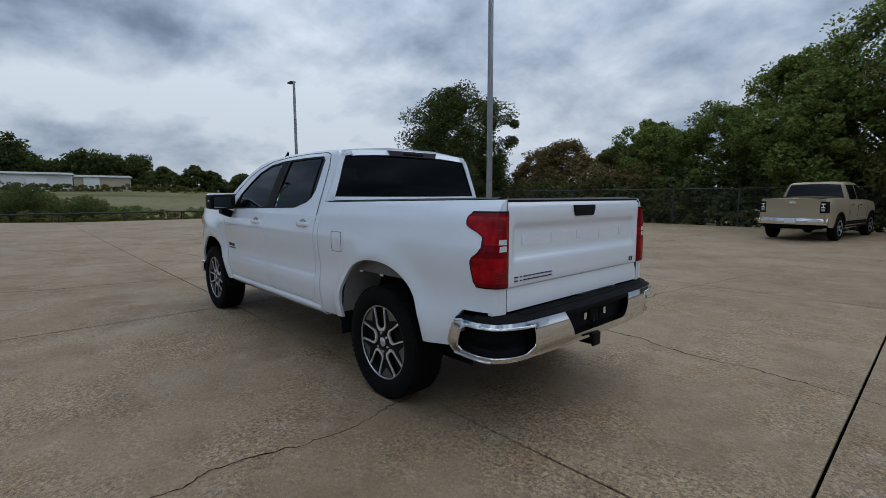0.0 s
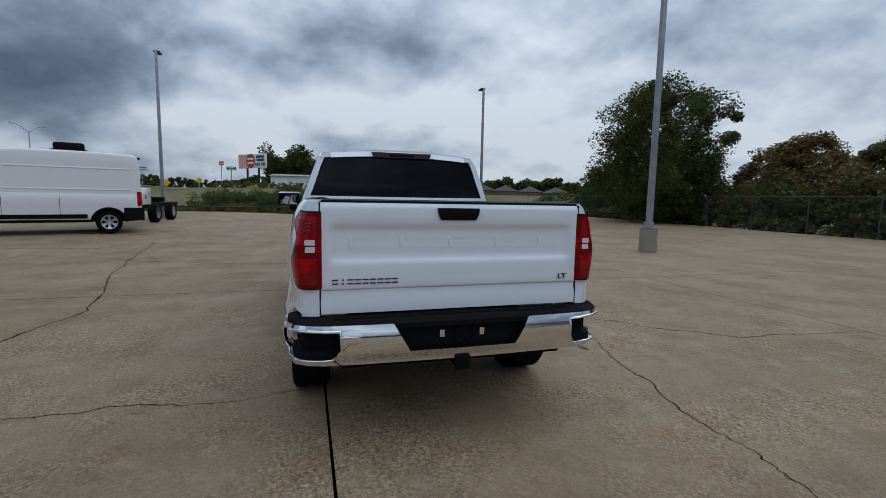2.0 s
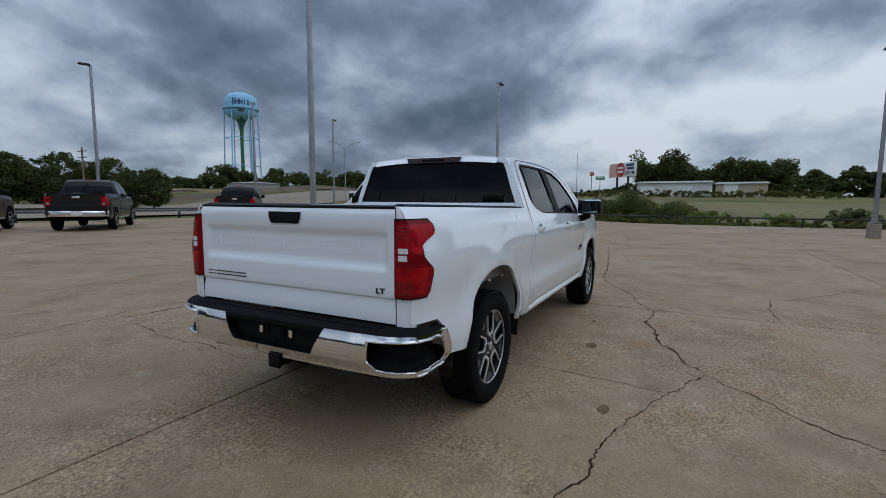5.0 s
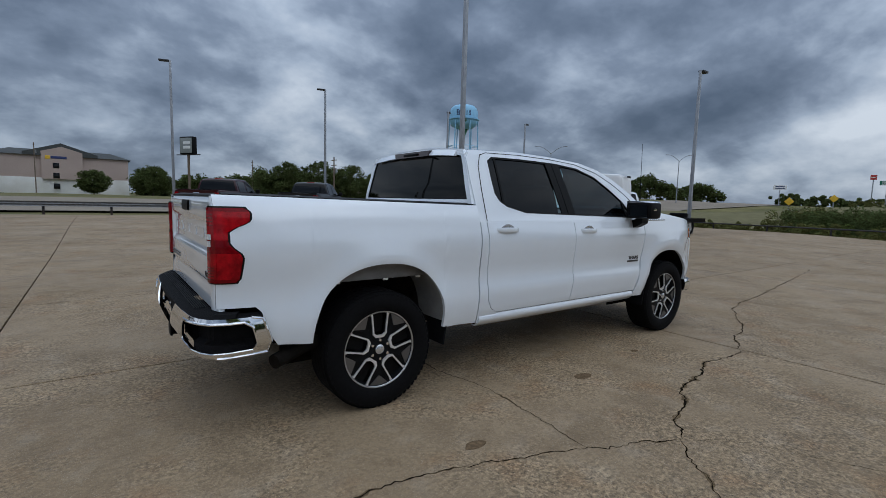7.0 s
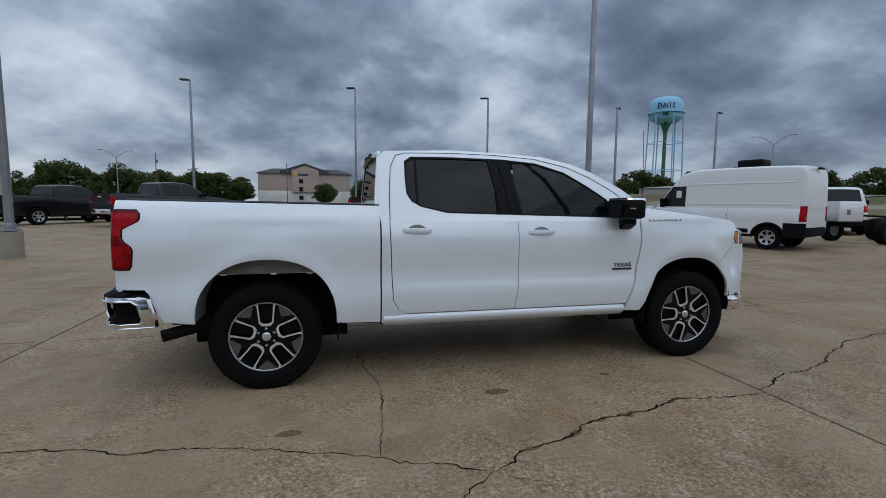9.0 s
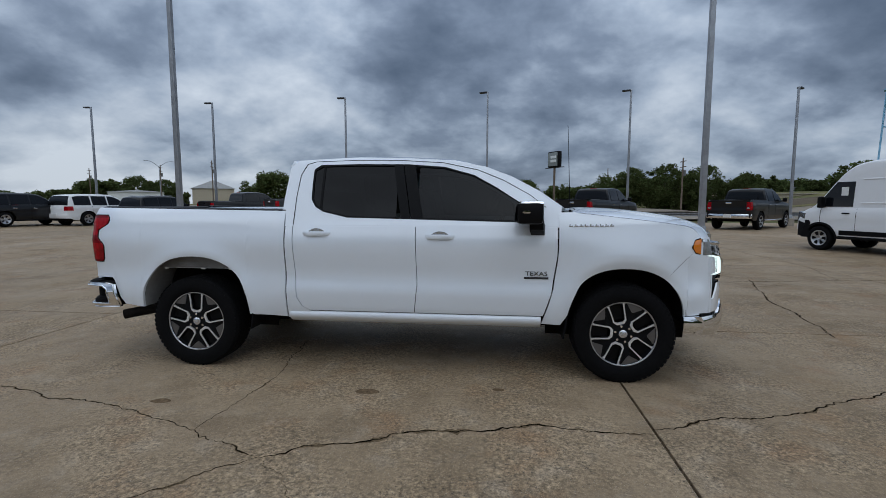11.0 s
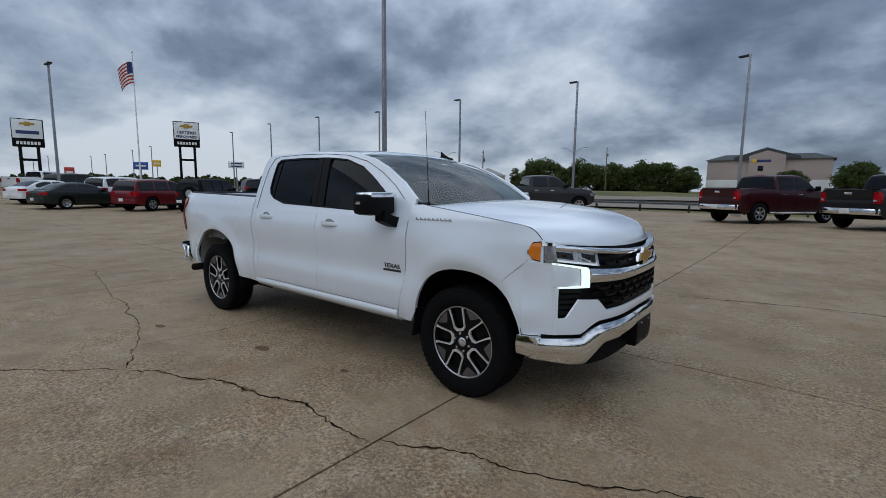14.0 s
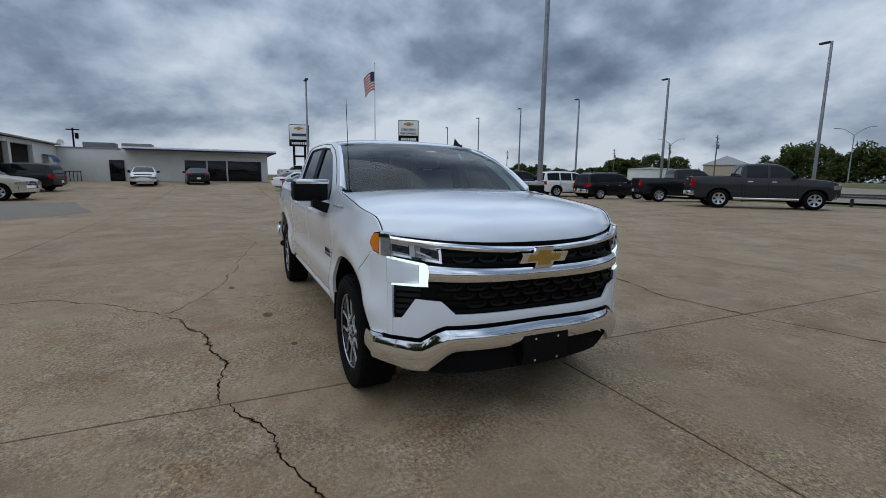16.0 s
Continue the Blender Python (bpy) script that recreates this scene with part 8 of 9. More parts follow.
# ---- fences, rails, buildings, signs ----
fence = thing("wire_fence", pose(0, -22.95, 0), "galvanised chain-link fence with steel posts", "fence")
for k in range(18):
    bm = bmesh.new()
    tube(bm, (-8 + 3.05 * k, 0, -0.1), (-8 + 3.05 * k, 0, 1.86), 0.028, seg=8)
    part("post", bm, M_WIRE, fence)
bm = bmesh.new()
tube(bm, (-8, 0, 1.83), (44, 0, 1.83), 0.02, seg=8)
part("top_rail", bm, M_WIRE, fence)
verts, faces = [], []
for k in range(-14, 416):
    for d in (1, -1):
        x0 = -8 + 0.125 * k
        a, b = (x0, 0.05), (x0 + 1.76 * d, 1.81)
        n = len(verts)
        verts += [(a[0] - 0.003, 0, a[1]), (a[0] + 0.003, 0, a[1]), (b[0] + 0.003, 0, b[1]), (b[0] - 0.003, 0, b[1])]
        faces.append((n, n + 1, n + 2, n + 3))
me = bpy.data.meshes.new("wire_mesh")
me.from_pydata(verts, [], faces)
me.materials.append(M_WIRE)
o = new("wire_mesh", me)
o.parent = fence
tagged(o, kind="stuff")

# low pipe rail along the field side
rail = thing("pipe_rail", Matrix(), "low black pipe rail along the lot edge", "railing")
pts = [(25.5, -22.4), (31.3, -14.5), (31.5, 29)]
for (xa, ya), (xb, yb) in zip(pts, pts[1:]):
    n = max(1, int(math.hypot(xb - xa, yb - ya) / 3.0))
    bm = bmesh.new()
    tube(bm, (xa, ya, 0.52), (xb, yb, 0.52), 0.045, seg=8)
    part("pipe", bm, M_RAIL, rail)
    for k in range(n):
        bm = bmesh.new()
        tube(bm, (xa + (xb - xa) * k / n, ya + (yb - ya) * k / n, -0.1), (xa + (xb - xa) * k / n, ya + (yb - ya) * k / n, 0.52), 0.05, seg=8)
        part("post", bm, M_RAIL, rail)

# guardrail along the road side
guard = thing("guardrail", pose(0, 29.75, 0), "weathered steel guardrail along the road", "guardrail")
def beam(u, v):
    x = -72 + 105 * u
    return (x, -0.03 * math.cos(v * 4 * math.pi), rise(x, 29.7) + 0.46 + 0.26 * v)
bm = bmesh.new()
shell(bm, spread(0, 1, 36), spread(0, 1, 8), beam, (0, 0.012, 0))
part("beam", bm, M_GUARD, guard, "corrugated steel beam")
for k in range(35):
    x = -71 + 3.05 * k
    bm = bmesh.new()
    box(bm, (x, 0.10, rise(x, 29.7) + 0.34), (0.12, 0.14, 0.76), 0.008)
    part("post", bm, M_RAIL, guard, "dark guardrail post")

# second rail and low wall on the highway bank
wall = thing("highway_barrier", Matrix(), "low pale concrete barrier along the highway", "barrier", kind="structure")
bm = bmesh.new()
def barrier(u, v):
    x = 30 + 150 * u
    y = 86 + 0.0 * u + (0.0 if x < 70 else (x - 70) * 0.42)
    return (x, y, rise(x, y) + 0.3 + 1.2 * v)
shell(bm, spread(0, 1, 40), [0, 1], barrier, (0, 0.4, 0))
part("barrier_wall", bm, M_ROAD, wall)

# showroom
shop = thing("showroom", pose(-48.0, 2.6, 0.68, 0, 0, 0), "long white showroom with a blue roof edge and dark glass", "showroom")
bm = bmesh.new()
box(bm, (-5, -9.6, 1.55), (10, 19.0, 3.1), 0.02)
part("wall", bm, M_WHITE_METAL, shop, "white painted wall")
bm = bmesh.new()
box(bm, (-4.3, -6.2, 3.20), (11.6, 13.8, 0.22), 0.03)
part("roof", bm, M_SIGN_WHITE, shop, "flat white roof slab")
bm = bmesh.new()
box(bm, (-4.3, -6.2, 3.10), (11.66, 13.86, 0.09), 0.01)
part("roof_edge", bm, M_NAVY, shop, "blue roof edge stripe")
bm = bmesh.new()
box(bm, (-5, -16.3, 3.14), (10.2, 5.6, 0.10), 0.02)
part("roof", bm, M_GREYROOF, shop)
for y0, y1 in ((-8.1, -6.1), (-6.0, -4.2), (-4.1, -0.75)):
    bm = bmesh.new()
    box(bm, (0.012, (y0 + y1) / 2, 1.12), (0.05, y1 - y0, 2.1), 0.01)
    part("shop_window", bm, M_DARKGLASS, shop, "dark showroom glass")
    for yy in (y0, y1):
        bm = bmesh.new()
        box(bm, (0.045, yy, 1.12), (0.05, 0.06, 2.14))
        part("window_frame", bm, M_ALLOY, shop)
bm = bmesh.new()
box(bm, (0.012, -13.9, 1.02), (0.05, 1.2, 2.04), 0.01)
part("shop_door", bm, M_DARKGLASS, shop, "dark glass door")
bm = bmesh.new()
box(bm, (0.06, -13.3, 1.02), (0.05, 0.06, 2.04))
part("door_frame", bm, M_SATIN, shop)
for y in (-15.6, -12.4):
    bm = bmesh.new()
    box(bm, (-3, y, 3.5), (2.0, 2.6, 0.55), 0.05)
    part("roof_unit", bm, M_STEEL, shop, "grey rooftop air unit")
# service wing, reaching towards the lot
wing_b = thing("service_wing", pose(-48.0, -15.9, 0.45), "white service wing with open bays and a sloping roof", "garage")
bm = bmesh.new()
box(bm, (2.75, -0.15, 1.75), (5.5, 0.3, 3.5), 0.02)
part("wall", bm, M_WHITE_METAL, wing_b, "white painted wall")
for x in (5.75, 10.55, 15.3, 20.0):
    bm = bmesh.new()
    box(bm, (x, -0.15, 1.75), (0.45, 0.34, 3.5), 0.02)
    part("bay_pier", bm, M_WHITE_METAL, wing_b)
bm = bmesh.new()
box(bm, (12.9, -0.15, 3.35), (14.6, 0.28, 0.34), 0.02)
part("bay_beam", bm, M_WHITE_METAL, wing_b)
for c, d in (((10.0, -9.0, 1.75), (20.4, 0.25, 3.5)), ((20.2, -4.6, 1.75), (0.25, 8.8, 3.5)), ((5.4, -4.6, 1.75), (0.25, 8.8, 3.5))):
    bm = bmesh.new()
    box(bm, c, d, 0.02)
    part("bay_wall", bm, M_STEEL, wing_b, "grey inside wall")
for x in (7.2, 12.0, 16.8):
    bm = bmesh.new()
    box(bm, (x, -8.85, 1.1), (1.6, 0.06, 1.1), 0.02)
    part("inside_window", bm, M_DARKGLASS, wing_b)
    bm = bmesh.new()
    tube(bm, (x + 1.6, -4.0, 0.0), (x + 2.3, -4.0, 3.3), 0.09, seg=8)
    part("brace", bm, M_WHITE_METAL, wing_b)
bm = bmesh.new()
shell(bm, [0, 1], [0, 1], lambda u, v: (-0.2 + 20.8 * u, 0.35 - 9.8 * v, 3.52 + 0.10 * v + 0.12 * u), (0, 0, 0.10))
part("roof", bm, M_GREYROOF, wing_b)
bm = bmesh.new()
shell(bm, spread(0, 1, 8), spread(0, 1, 3), lambda u, v: (2.2 + 1.8 * v, 0.02 + 0.75 * math.sin(u * 1.5), 2.55 - 0.65 * (1 - math.cos(u * 1.5))), (0, 0, -0.03))
part("awning", bm, M_NAVY, wing_b, "dark blue curved awning")
bm = bmesh.new()
box(bm, (3.1, 0.02, 1.3), (1.1, 0.05, 1.1), 0.01)
part("window", bm, M_DARKGLASS, wing_b)
dish = thing("roof_aerial", pose(-51.0, -15.2, 3.9), "black aerial mast with a small dish on the roof", "aerial")
bm = bmesh.new()
tube(bm, (0, 0, -0.4), (0, 0, 1.9), 0.08, seg=8)
part("mast", bm, M_SATIN, dish)
bm = bmesh.new()
box(bm, (0, 0, 1.75), (0.08, 1.1, 0.10))
box(bm, (0, 0.3, 1.15), (0.22, 0.3, 0.55), 0.05)
part("cross_arm", bm, M_SATIN, dish)
bm = bmesh.new()
lathe(bm, [(0.0, 0.15), (0.35, 0.10), (0.62, -0.08), (0.60, -0.10), (0.0, 0.11)], 20, m=Matrix.Translation((0.1, -1.0, 0.35)) @ Matrix.Scale(0.7, 4) @ Matrix.Rotation(radians(60), 4, "Z"))
tube(bm, (0.1, -1.0, -0.4), (0.1, -1.0, 0.35), 0.05, seg=6)
part("dish", bm, M_SIGN_WHITE, dish, "white dish")
ramp = thing("porch_rail", pose(-46.3, -16.9, 0.55), "black slatted porch rail by the showroom", "railing")
for k in range(12):
    bm = bmesh.new()
    box(bm, (0, 0.28 * k, 0.5), (0.05, 0.05, 1.0))
    part("baluster", bm, M_SATIN, ramp)
bm = bmesh.new()
box(bm, (0, 1.55, 1.02), (0.07, 3.2, 0.06), 0.01)
part("hand_rail", bm, M_SATIN, ramp)


def emblem(parent, m, k):
    pts = [(-0.185, -0.030), (-0.155, 0.030), (-0.072, 0.030), (-0.062, 0.064), (0.072, 0.064), (0.062, 0.030), (0.185, 0.030), (0.155, -0.030), (0.072, -0.030), (0.062, -0.064), (-0.072, -0.064), (-0.062, -0.030)]
    bm = bmesh.new()
    prism(bm, [(a * k, b * k) for a, b in pts], 0.03, m)
    part("emblem", bm, M_GOLD, parent, "gold cross-shaped emblem")


def pylon_sign(x, y, w, z0, z1, lines, yaw):
    g = rise(x, y)
    s = thing("pylon_sign", pose(x, y, g, 0, 0, yaw), "white dealer pylon sign on two black legs", "sign", "dealer signs")
    for q in (-1, 1):
        bm = bmesh.new()
        box(bm, (0, q * w * 0.28, z0 / 2), (0.28, 0.28, z0), 0.02)
        part("leg", bm, M_SATIN, s)
    bm = bmesh.new()
    box(bm, (0, 0, z0 * 0.72), (0.2, w * 0.56, 0.25), 0.02)
    part("brace", bm, M_SATIN, s)
    bm = bmesh.new()
    box(bm, (0, 0, (z0 + z1) / 2), (0.45, w, z1 - z0), 0.05)
    part("cabinet", bm, M_SATIN, s, "black sign cabinet")
    bm = bmesh.new()
    box(bm, (0.235, 0, z0 + 0.64 * (z1 - z0)), (0.02, w * 0.94, 0.66 * (z1 - z0)), 0.01)
    part("face", bm, M_SIGN_WHITE, s, "white sign face")
    up_ = Matrix(((0, 0, 1, 0.25), (1, 0, 0, 0), (0, 1, 0, 0), (0, 0, 0, 1)))
    emblem(s, Matrix.Translation((0, 0, z0 + 0.82 * (z1 - z0))) @ up_, w * 1.35)
    for text, zz, size in lines:
        if text:
            lettering(text, size, M_NAVY, s, Matrix.Translation((0, 0, z0 + zz * (z1 - z0))) @ up_, 0.02, bold=0.01)
        else:
            bm = bmesh.new()
            box(bm, (0.255, 0, z0 + zz * (z1 - z0) + size / 2), (0.02, w * 0.72, size), 0.004)
            part("text_bar", bm, M_NAVY, s)
    for k in range(7):
        bm = bmesh.new()
        box(bm, (0.235, (k - 3) * w * 0.11, z0 + 0.14 * (z1 - z0)), (0.02, w * 0.08, 0.11 * (z1 - z0)), 0.004)
        part("text_bar", bm, M_SIGN_WHITE, s)


pylon_sign(-57.6, 7.3, 2.5, 4.55, 7.35, (("", 0.46, 0.34),), -14)
pylon_sign(-55.0, 21.6, 2.8, 5.5, 8.5, (("CERTIFIED", 0.52, 0.44), ("PRE-OWNED", 0.36, 0.38)), -20)

# flag
fl = thing("flag_pole", pose(-71, 21.6, rise(-71, 21.6)), "tall white flag pole with a striped flag", "flag pole")
bm = bmesh.new()
tube(bm, (0, 0, 0), (0, 0, 19.2), 0.12, 0.06, 10)
bmesh.ops.create_uvsphere(bm, u_segments=8, v_segments=6, radius=0.15, matrix=Matrix.Translation((0, 0, 19.3)))
part("pole", bm, M_SIGN_WHITE, fl)
wave = lambda u, v: (0.25 * math.sin(u * 6 + v) + 0.3 * u, -0.08 - 1.9 * u * (1 - 0.15 * v), 17.9 - 2.9 * v - 1.5 * u * u)
for k in range(13):
    bm = bmesh.new()
    shell(bm, spread(0.4 if k < 7 else 0.0, 1, 8), [k / 13, (k + 1) / 13], wave, (0.01, 0, 0))
    part("stripe", bm, M_RED_PAINT if k % 2 == 0 else M_SIGN_WHITE, fl)
bm = bmesh.new()
shell(bm, spread(0, 0.4, 5), spread(0, 7 / 13, 4), wave, (0.012, 0, 0))
part("canton", bm, M_NAVY, fl, "dark blue corner")

# hotel
ho = thing("hotel", pose(-28.2, 194, 1.0), "three-storey pinkish hotel with a dark gabled roof", "hotel")
bm = bmesh.new()
box(bm, (18, 8, 6.3), (36, 16, 11.8), 0.05)
part("wall", bm, M_STUCCO, ho, "pinkish stucco wall")
bm = bmesh.new()
box(bm, (18, 7.95, 1.9), (36.1, 16.1, 6.0), 0.05)
part("ground_storey", bm, M_WHITE_METAL, ho, "pale ground storey")
bm = bmesh.new()
for zz, k in ((12.0, 1.0),):
    r0 = [bm.verts.new(p) for p in ((-0.8, -0.8, 11.9), (36.8, -0.8, 11.9), (36.8, 16.8, 11.9), (-0.8, 16.8, 11.9))]
    r1 = [bm.verts.new(p) for p in ((5, 4, 14.0), (31, 4, 14.0), (31, 12, 14.0), (5, 12, 14.0))]
    for i in range(4):
        bm.faces.new((r0[i], r0[(i + 1) % 4], r1[(i + 1) % 4], r1[i]))
    bm.faces.new(r1)
    bm.faces.new(r0[::-1])
part("roof", bm, M_ROOF, ho, "dark hipped roof")
bm = bmesh.new()
prism(bm, [(8.5, 11.9), (27.5, 11.9), (27.5, 12.8), (18, 16.0), (8.5, 12.8)], 10, Matrix(((1, 0, 0, 0), (0, 0, 1, -1.0), (0, 1, 0, 0), (0, 0, 0, 1))))
part("gable", bm, M_ROOF, ho, "dark gable")
bm = bmesh.new()
prism(bm, [(13, 4.5), (23.5, 4.5), (23.5, 13.2), (18.2, 14.9), (13, 13.2)], 2, Matrix(((1, 0, 0, 0), (0, 0, 1, -1.3), (0, 1, 0, 0), (0, 0, 0, 1))))
part("front_bay", bm, M_STUCCO, ho)
for z in (2.2, 5.6, 8.8):
    for x in (16.6, ):
        bm = bmesh.new()
        box(bm, (x, -1.33, z), (1.6, 0.1, 1.7), 0.03)
        part("window", bm, M_DARKGLASS, ho, "dark hotel window")
bm = bmesh.new()
box(bm, (17.4, -1.36, 11.4), (4.0, 0.1, 0.8), 0.03)
part("text_bar", bm, M_NAVY, ho)
bm = bmesh.new()
box(bm, (14.6, -1.36, 11.4), (1.2, 0.1, 1.1), 0.03)
part("logo_bar", bm, M_YELLOW, ho)

# water tower
wt_ = thing("water_tower", pose(202.3, 249.8, rise(202.3, 249.8) - 0.1) @ Matrix.Diagonal((0.75, 0.75, 1.06, 1)), "pale blue water tower on steel legs with a green riser", "water tower")
def tank_profile():
    return [(0.0, 59.6), (5.0, 59.2), (9.5, 58.2), (11.8, 56.6), (12.7, 54.6), (12.9, 52.0), (12.9, 49.6), (12.6, 47.8), (11.2, 46.0), (8.0, 44.5), (3.0, 43.6), (1.5, 42.5)]
bm = bmesh.new()
lathe(bm, tank_profile(), 40, "Z")
tank = part("tank", bm, M_TANK, wt_, "pale blue rounded tank")
bm = bmesh.new()
lathe(bm, [(13.1, 49.5), (14.2, 49.5), (14.2, 50.1), (13.1, 50.1)], 40, "Z")
part("walkway", bm, M_TANK, wt_)
bm = bmesh.new()
lathe(bm, [(1.5, 0), (1.4, 36.0), (2.0, 40.0), (4.2, 44.0), (4.8, 45.0)], 20, "Z")
part("riser", bm, M_TANK_GREEN, wt_, "green painted riser pipe")
for k in range(6):
    a = 2 * math.pi * k / 6 + 0.3
    bm = bmesh.new()
    tube(bm, (14.6 * math.cos(a), 14.6 * math.sin(a), 0), (12.8 * math.cos(a), 12.8 * math.sin(a), 50), 0.55, seg=8)
    part("leg", bm, M_TANK, wt_)
    b = a + math.pi / 3
    for z, rr in ((17, 14.0), (33, 13.4)):
        bm = bmesh.new()
        tube(bm, (rr * math.cos(a), rr * math.sin(a), z), (rr * math.cos(b), rr * math.sin(b), z), 0.2, seg=6)
        part("strut", bm, M_TANK, wt_)
face_a = math.atan2(-254, -204)
for i, ch in enumerate("ENNIS"):
    a = face_a + radians((i - 2) * 12.5)
    mm = Matrix.Translation((12.9 * math.cos(a), 12.9 * math.sin(a), 51.6)) @ Matrix.Rotation(a + math.pi / 2, 4, "Z") @ Matrix.Rotation(radians(86), 4, "X")
    lettering(ch, 4.6 if i == 0 else 3.9, M_NAVY, wt_, mm, 0.25, bold=0.12)
for q in (-1, 0, 1):
    bm = bmesh.new()
    a = face_a + q * 0.13
    tube(bm, (13.3 * math.cos(a), 13.3 * math.sin(a), 48.8), (4.6 * math.cos(a), 4.6 * math.sin(a), 43.0), 0.8, 0.5, 8)
    part("painted_leaf", bm, M_TANK_GREEN if q else M_NAVY, wt_)

# billboard, warehouse, houses
bb = thing("billboard", pose(157.5, 17.2, 1.5, 0, 0, -50), "roadside billboard with a pink and white poster", "billboard")
bm = bmesh.new()
box(bm, (0, 0, 10.2), (0.5, 14.2, 4.4), 0.05)
part("panel", bm, M_SIGN_WHITE, bb, "white poster panel")
for k in (-1, 1):
    bm = bmesh.new()
    tube(bm, (0.2, k * 3.0, 0), (0.2, k * 3.0, 8.2), 0.35, seg=10)
    part("leg", bm, M_RAIL, bb)
up_b = Matrix(((0, 0, -1, -0.27), (-1, 0, 0, 0), (0, 1, 0, 0), (0, 0, 0, 1)))
bm = bmesh.new()
prism(bm, [(-7.0, -2.1), (-1.6, -2.1), (-1.6, 2.1), (-7.0, 2.1)], 0.05, Matrix.Translation((0, 0, 10.2)) @ up_b)
part("poster_pattern", bm, M_PINK, bb, "pink patterned half")
bm = bmesh.new()
lathe(bm, [(0.0, 0.0), (2.3, 0.0), (2.3, 0.06), (0.0, 0.06)], 24, "Z", m=Matrix.Translation((0, 0, 10.2)) @ up_b @ Matrix.Translation((-0.6, 0, 0)))
part("poster_disc", bm, M_RED_PAINT, bb, "red disc")
for z, w_, y_ in ((1.3, 4.0, 4.3), (0.3, 3.6, 4.5)):
    bm = bmesh.new()
    box(bm, (-0.30, -y_, 10.2 + z), (0.05, w_, 0.7), 0.01)
    part("text_bar", bm, M_NAVY, bb)
lettering("EXIT 198", 1.25, M_SATIN, bb, Matrix.Translation((0, 0, 8.65)) @ up_b @ Matrix.Translation((4.3, 0, 0)), 0.06, bold=0.03)
for z in (0.7, -0.7):
    bm = bmesh.new()
    box(bm, (-0.36, 0.6, 10.2 + z * 0.9), (0.05, 3.2, 0.7), 0.01)
    part("text_bar", bm, M_SIGN_WHITE, bb)


def shed(x, y, z, lx, ly, h, yaw, material, roofm, label, doors=0, ridge=0.6):
    s = thing("warehouse" if doors else "house", pose(x, y, z, 0, 0, yaw), label, "warehouse" if doors else "house", "far buildings")
    bm = bmesh.new()
    box(bm, (0, 0, h / 2 - 1.5), (lx, ly, h + 3), 0.03)
    part("wall", bm, material, s)
    bm = bmesh.new()
    e = 0.5
    lo = [bm.verts.new(p) for p in ((-lx / 2 - e, -ly / 2 - e, h), (lx / 2 + e, -ly / 2 - e, h), (lx / 2 + e, ly / 2 + e, h), (-lx / 2 - e, ly / 2 + e, h))]
    k = 0.0 if doors else 0.30
    hi = [bm.verts.new(p) for p in ((0 if doors else 0, -ly / 2 * (1 - k), h + ridge), (0, ly / 2 * (1 - k), h + ridge))]
    bm.faces.new(lo[::-1])
    bm.faces.new((lo[0], lo[1], hi[0]))
    bm.faces.new((lo[2], lo[3], hi[1]))
    bm.faces.new((lo[1], lo[2], hi[1], hi[0]))
    bm.faces.new((lo[3], lo[0], hi[0], hi[1]))
    part("roof", bm, roofm, s)
    for q in range(doors):
        bm = bmesh.new()
        box(bm, (-lx / 2 - 0.03, -ly / 2 + ly * (q + 0.7) / doors, 1.5), (0.1, 3.2, 2.8), 0.02)
        part("roller_door", bm, M_SIGN_WHITE, s, "white roller door")
    if not doors:
        for q in (-0.25, 0.2):
            bm = bmesh.new()
            box(bm, (-lx / 2 - 0.02, ly * q, 1.6), (0.06, 1.4, 1.3))
            part("window", bm, M_DARKGLASS, s)


shed(130, 1.2, 2.5, 9, 16.6, 3.7, -3, M_WHITE_METAL, M_GREYROOF, "long white metal warehouse beyond the field", doors=2)
shed(146, -14.6, 3.4, 8, 11.6, 3.0, -6, M_TAN_WALL, M_GREYROOF, "tan metal shed beyond the field", doors=1)
for k, (x, y) in enumerate(((200, -78), (194.5, -87), (190, -97), (185, -107))):
    shed(x, y, (2.6, 2.3, 2.0, 1.6)[k], 11, (11, 11, 12, 15)[k], 2.5, 64, M_BRICK_WALL, M_SHINGLE, "brick house with a grey hipped roof", ridge=2.6)
shed(-105, 163, 1.9, 14, 12, 5.2, 35, M_TAN_WALL, M_GREYROOF, "tan building with a grey hipped roof", ridge=3.2)
shed(-62, 190, 1.5, 9, 9, 7.2, 20, M_SIGN_WHITE, M_GREYROOF, "white gabled house among trees", ridge=3.0)
shed(-125, 150, 1.5, 16, 22, 4.0, 35, M_WHITE_METAL, M_GREYROOF, "low white building across the highway", doors=2)
shed(60, 110, 1.9, 40, 8, 1.9, 12, M_TAN_WALL, M_TAN_WALL, "long tan masonry wall across the highway", doors=1, ridge=0.1)
shed(112, 134, 4.3, 16, 9, 2.9, -30, M_GREYROOF, M_GREYROOF, "grey metal shed across the highway", doors=1)

# road signs, street lamps, utility poles
def double_lamp(x, y, h, yaw):
    s = thing("street_lamp", pose(x, y, rise(x, y), 0, 0, yaw), "tall twin-armed grey street lamp", "street lamp", "street lamps")
    bm = bmesh.new()
    tube(bm, (0, 0, 0), (0, 0, h - 1.6), 0.14, 0.09, 8)
    part("pole", bm, M_POLE, s)
    for q in (-1, 1):
        bm = bmesh.new()
        for k in range(5):
            f = lambda t: (0, q * 3.0 * t, h - 1.7 + 1.7 * math.sin(t * math.pi / 2))
            tube(bm, f(k / 5), f((k + 1) / 5), 0.07, seg=6)
        box(bm, (0, q * 3.3, h), (0.3, 0.8, 0.14), 0.03)
        part("arm", bm, M_POLE, s)


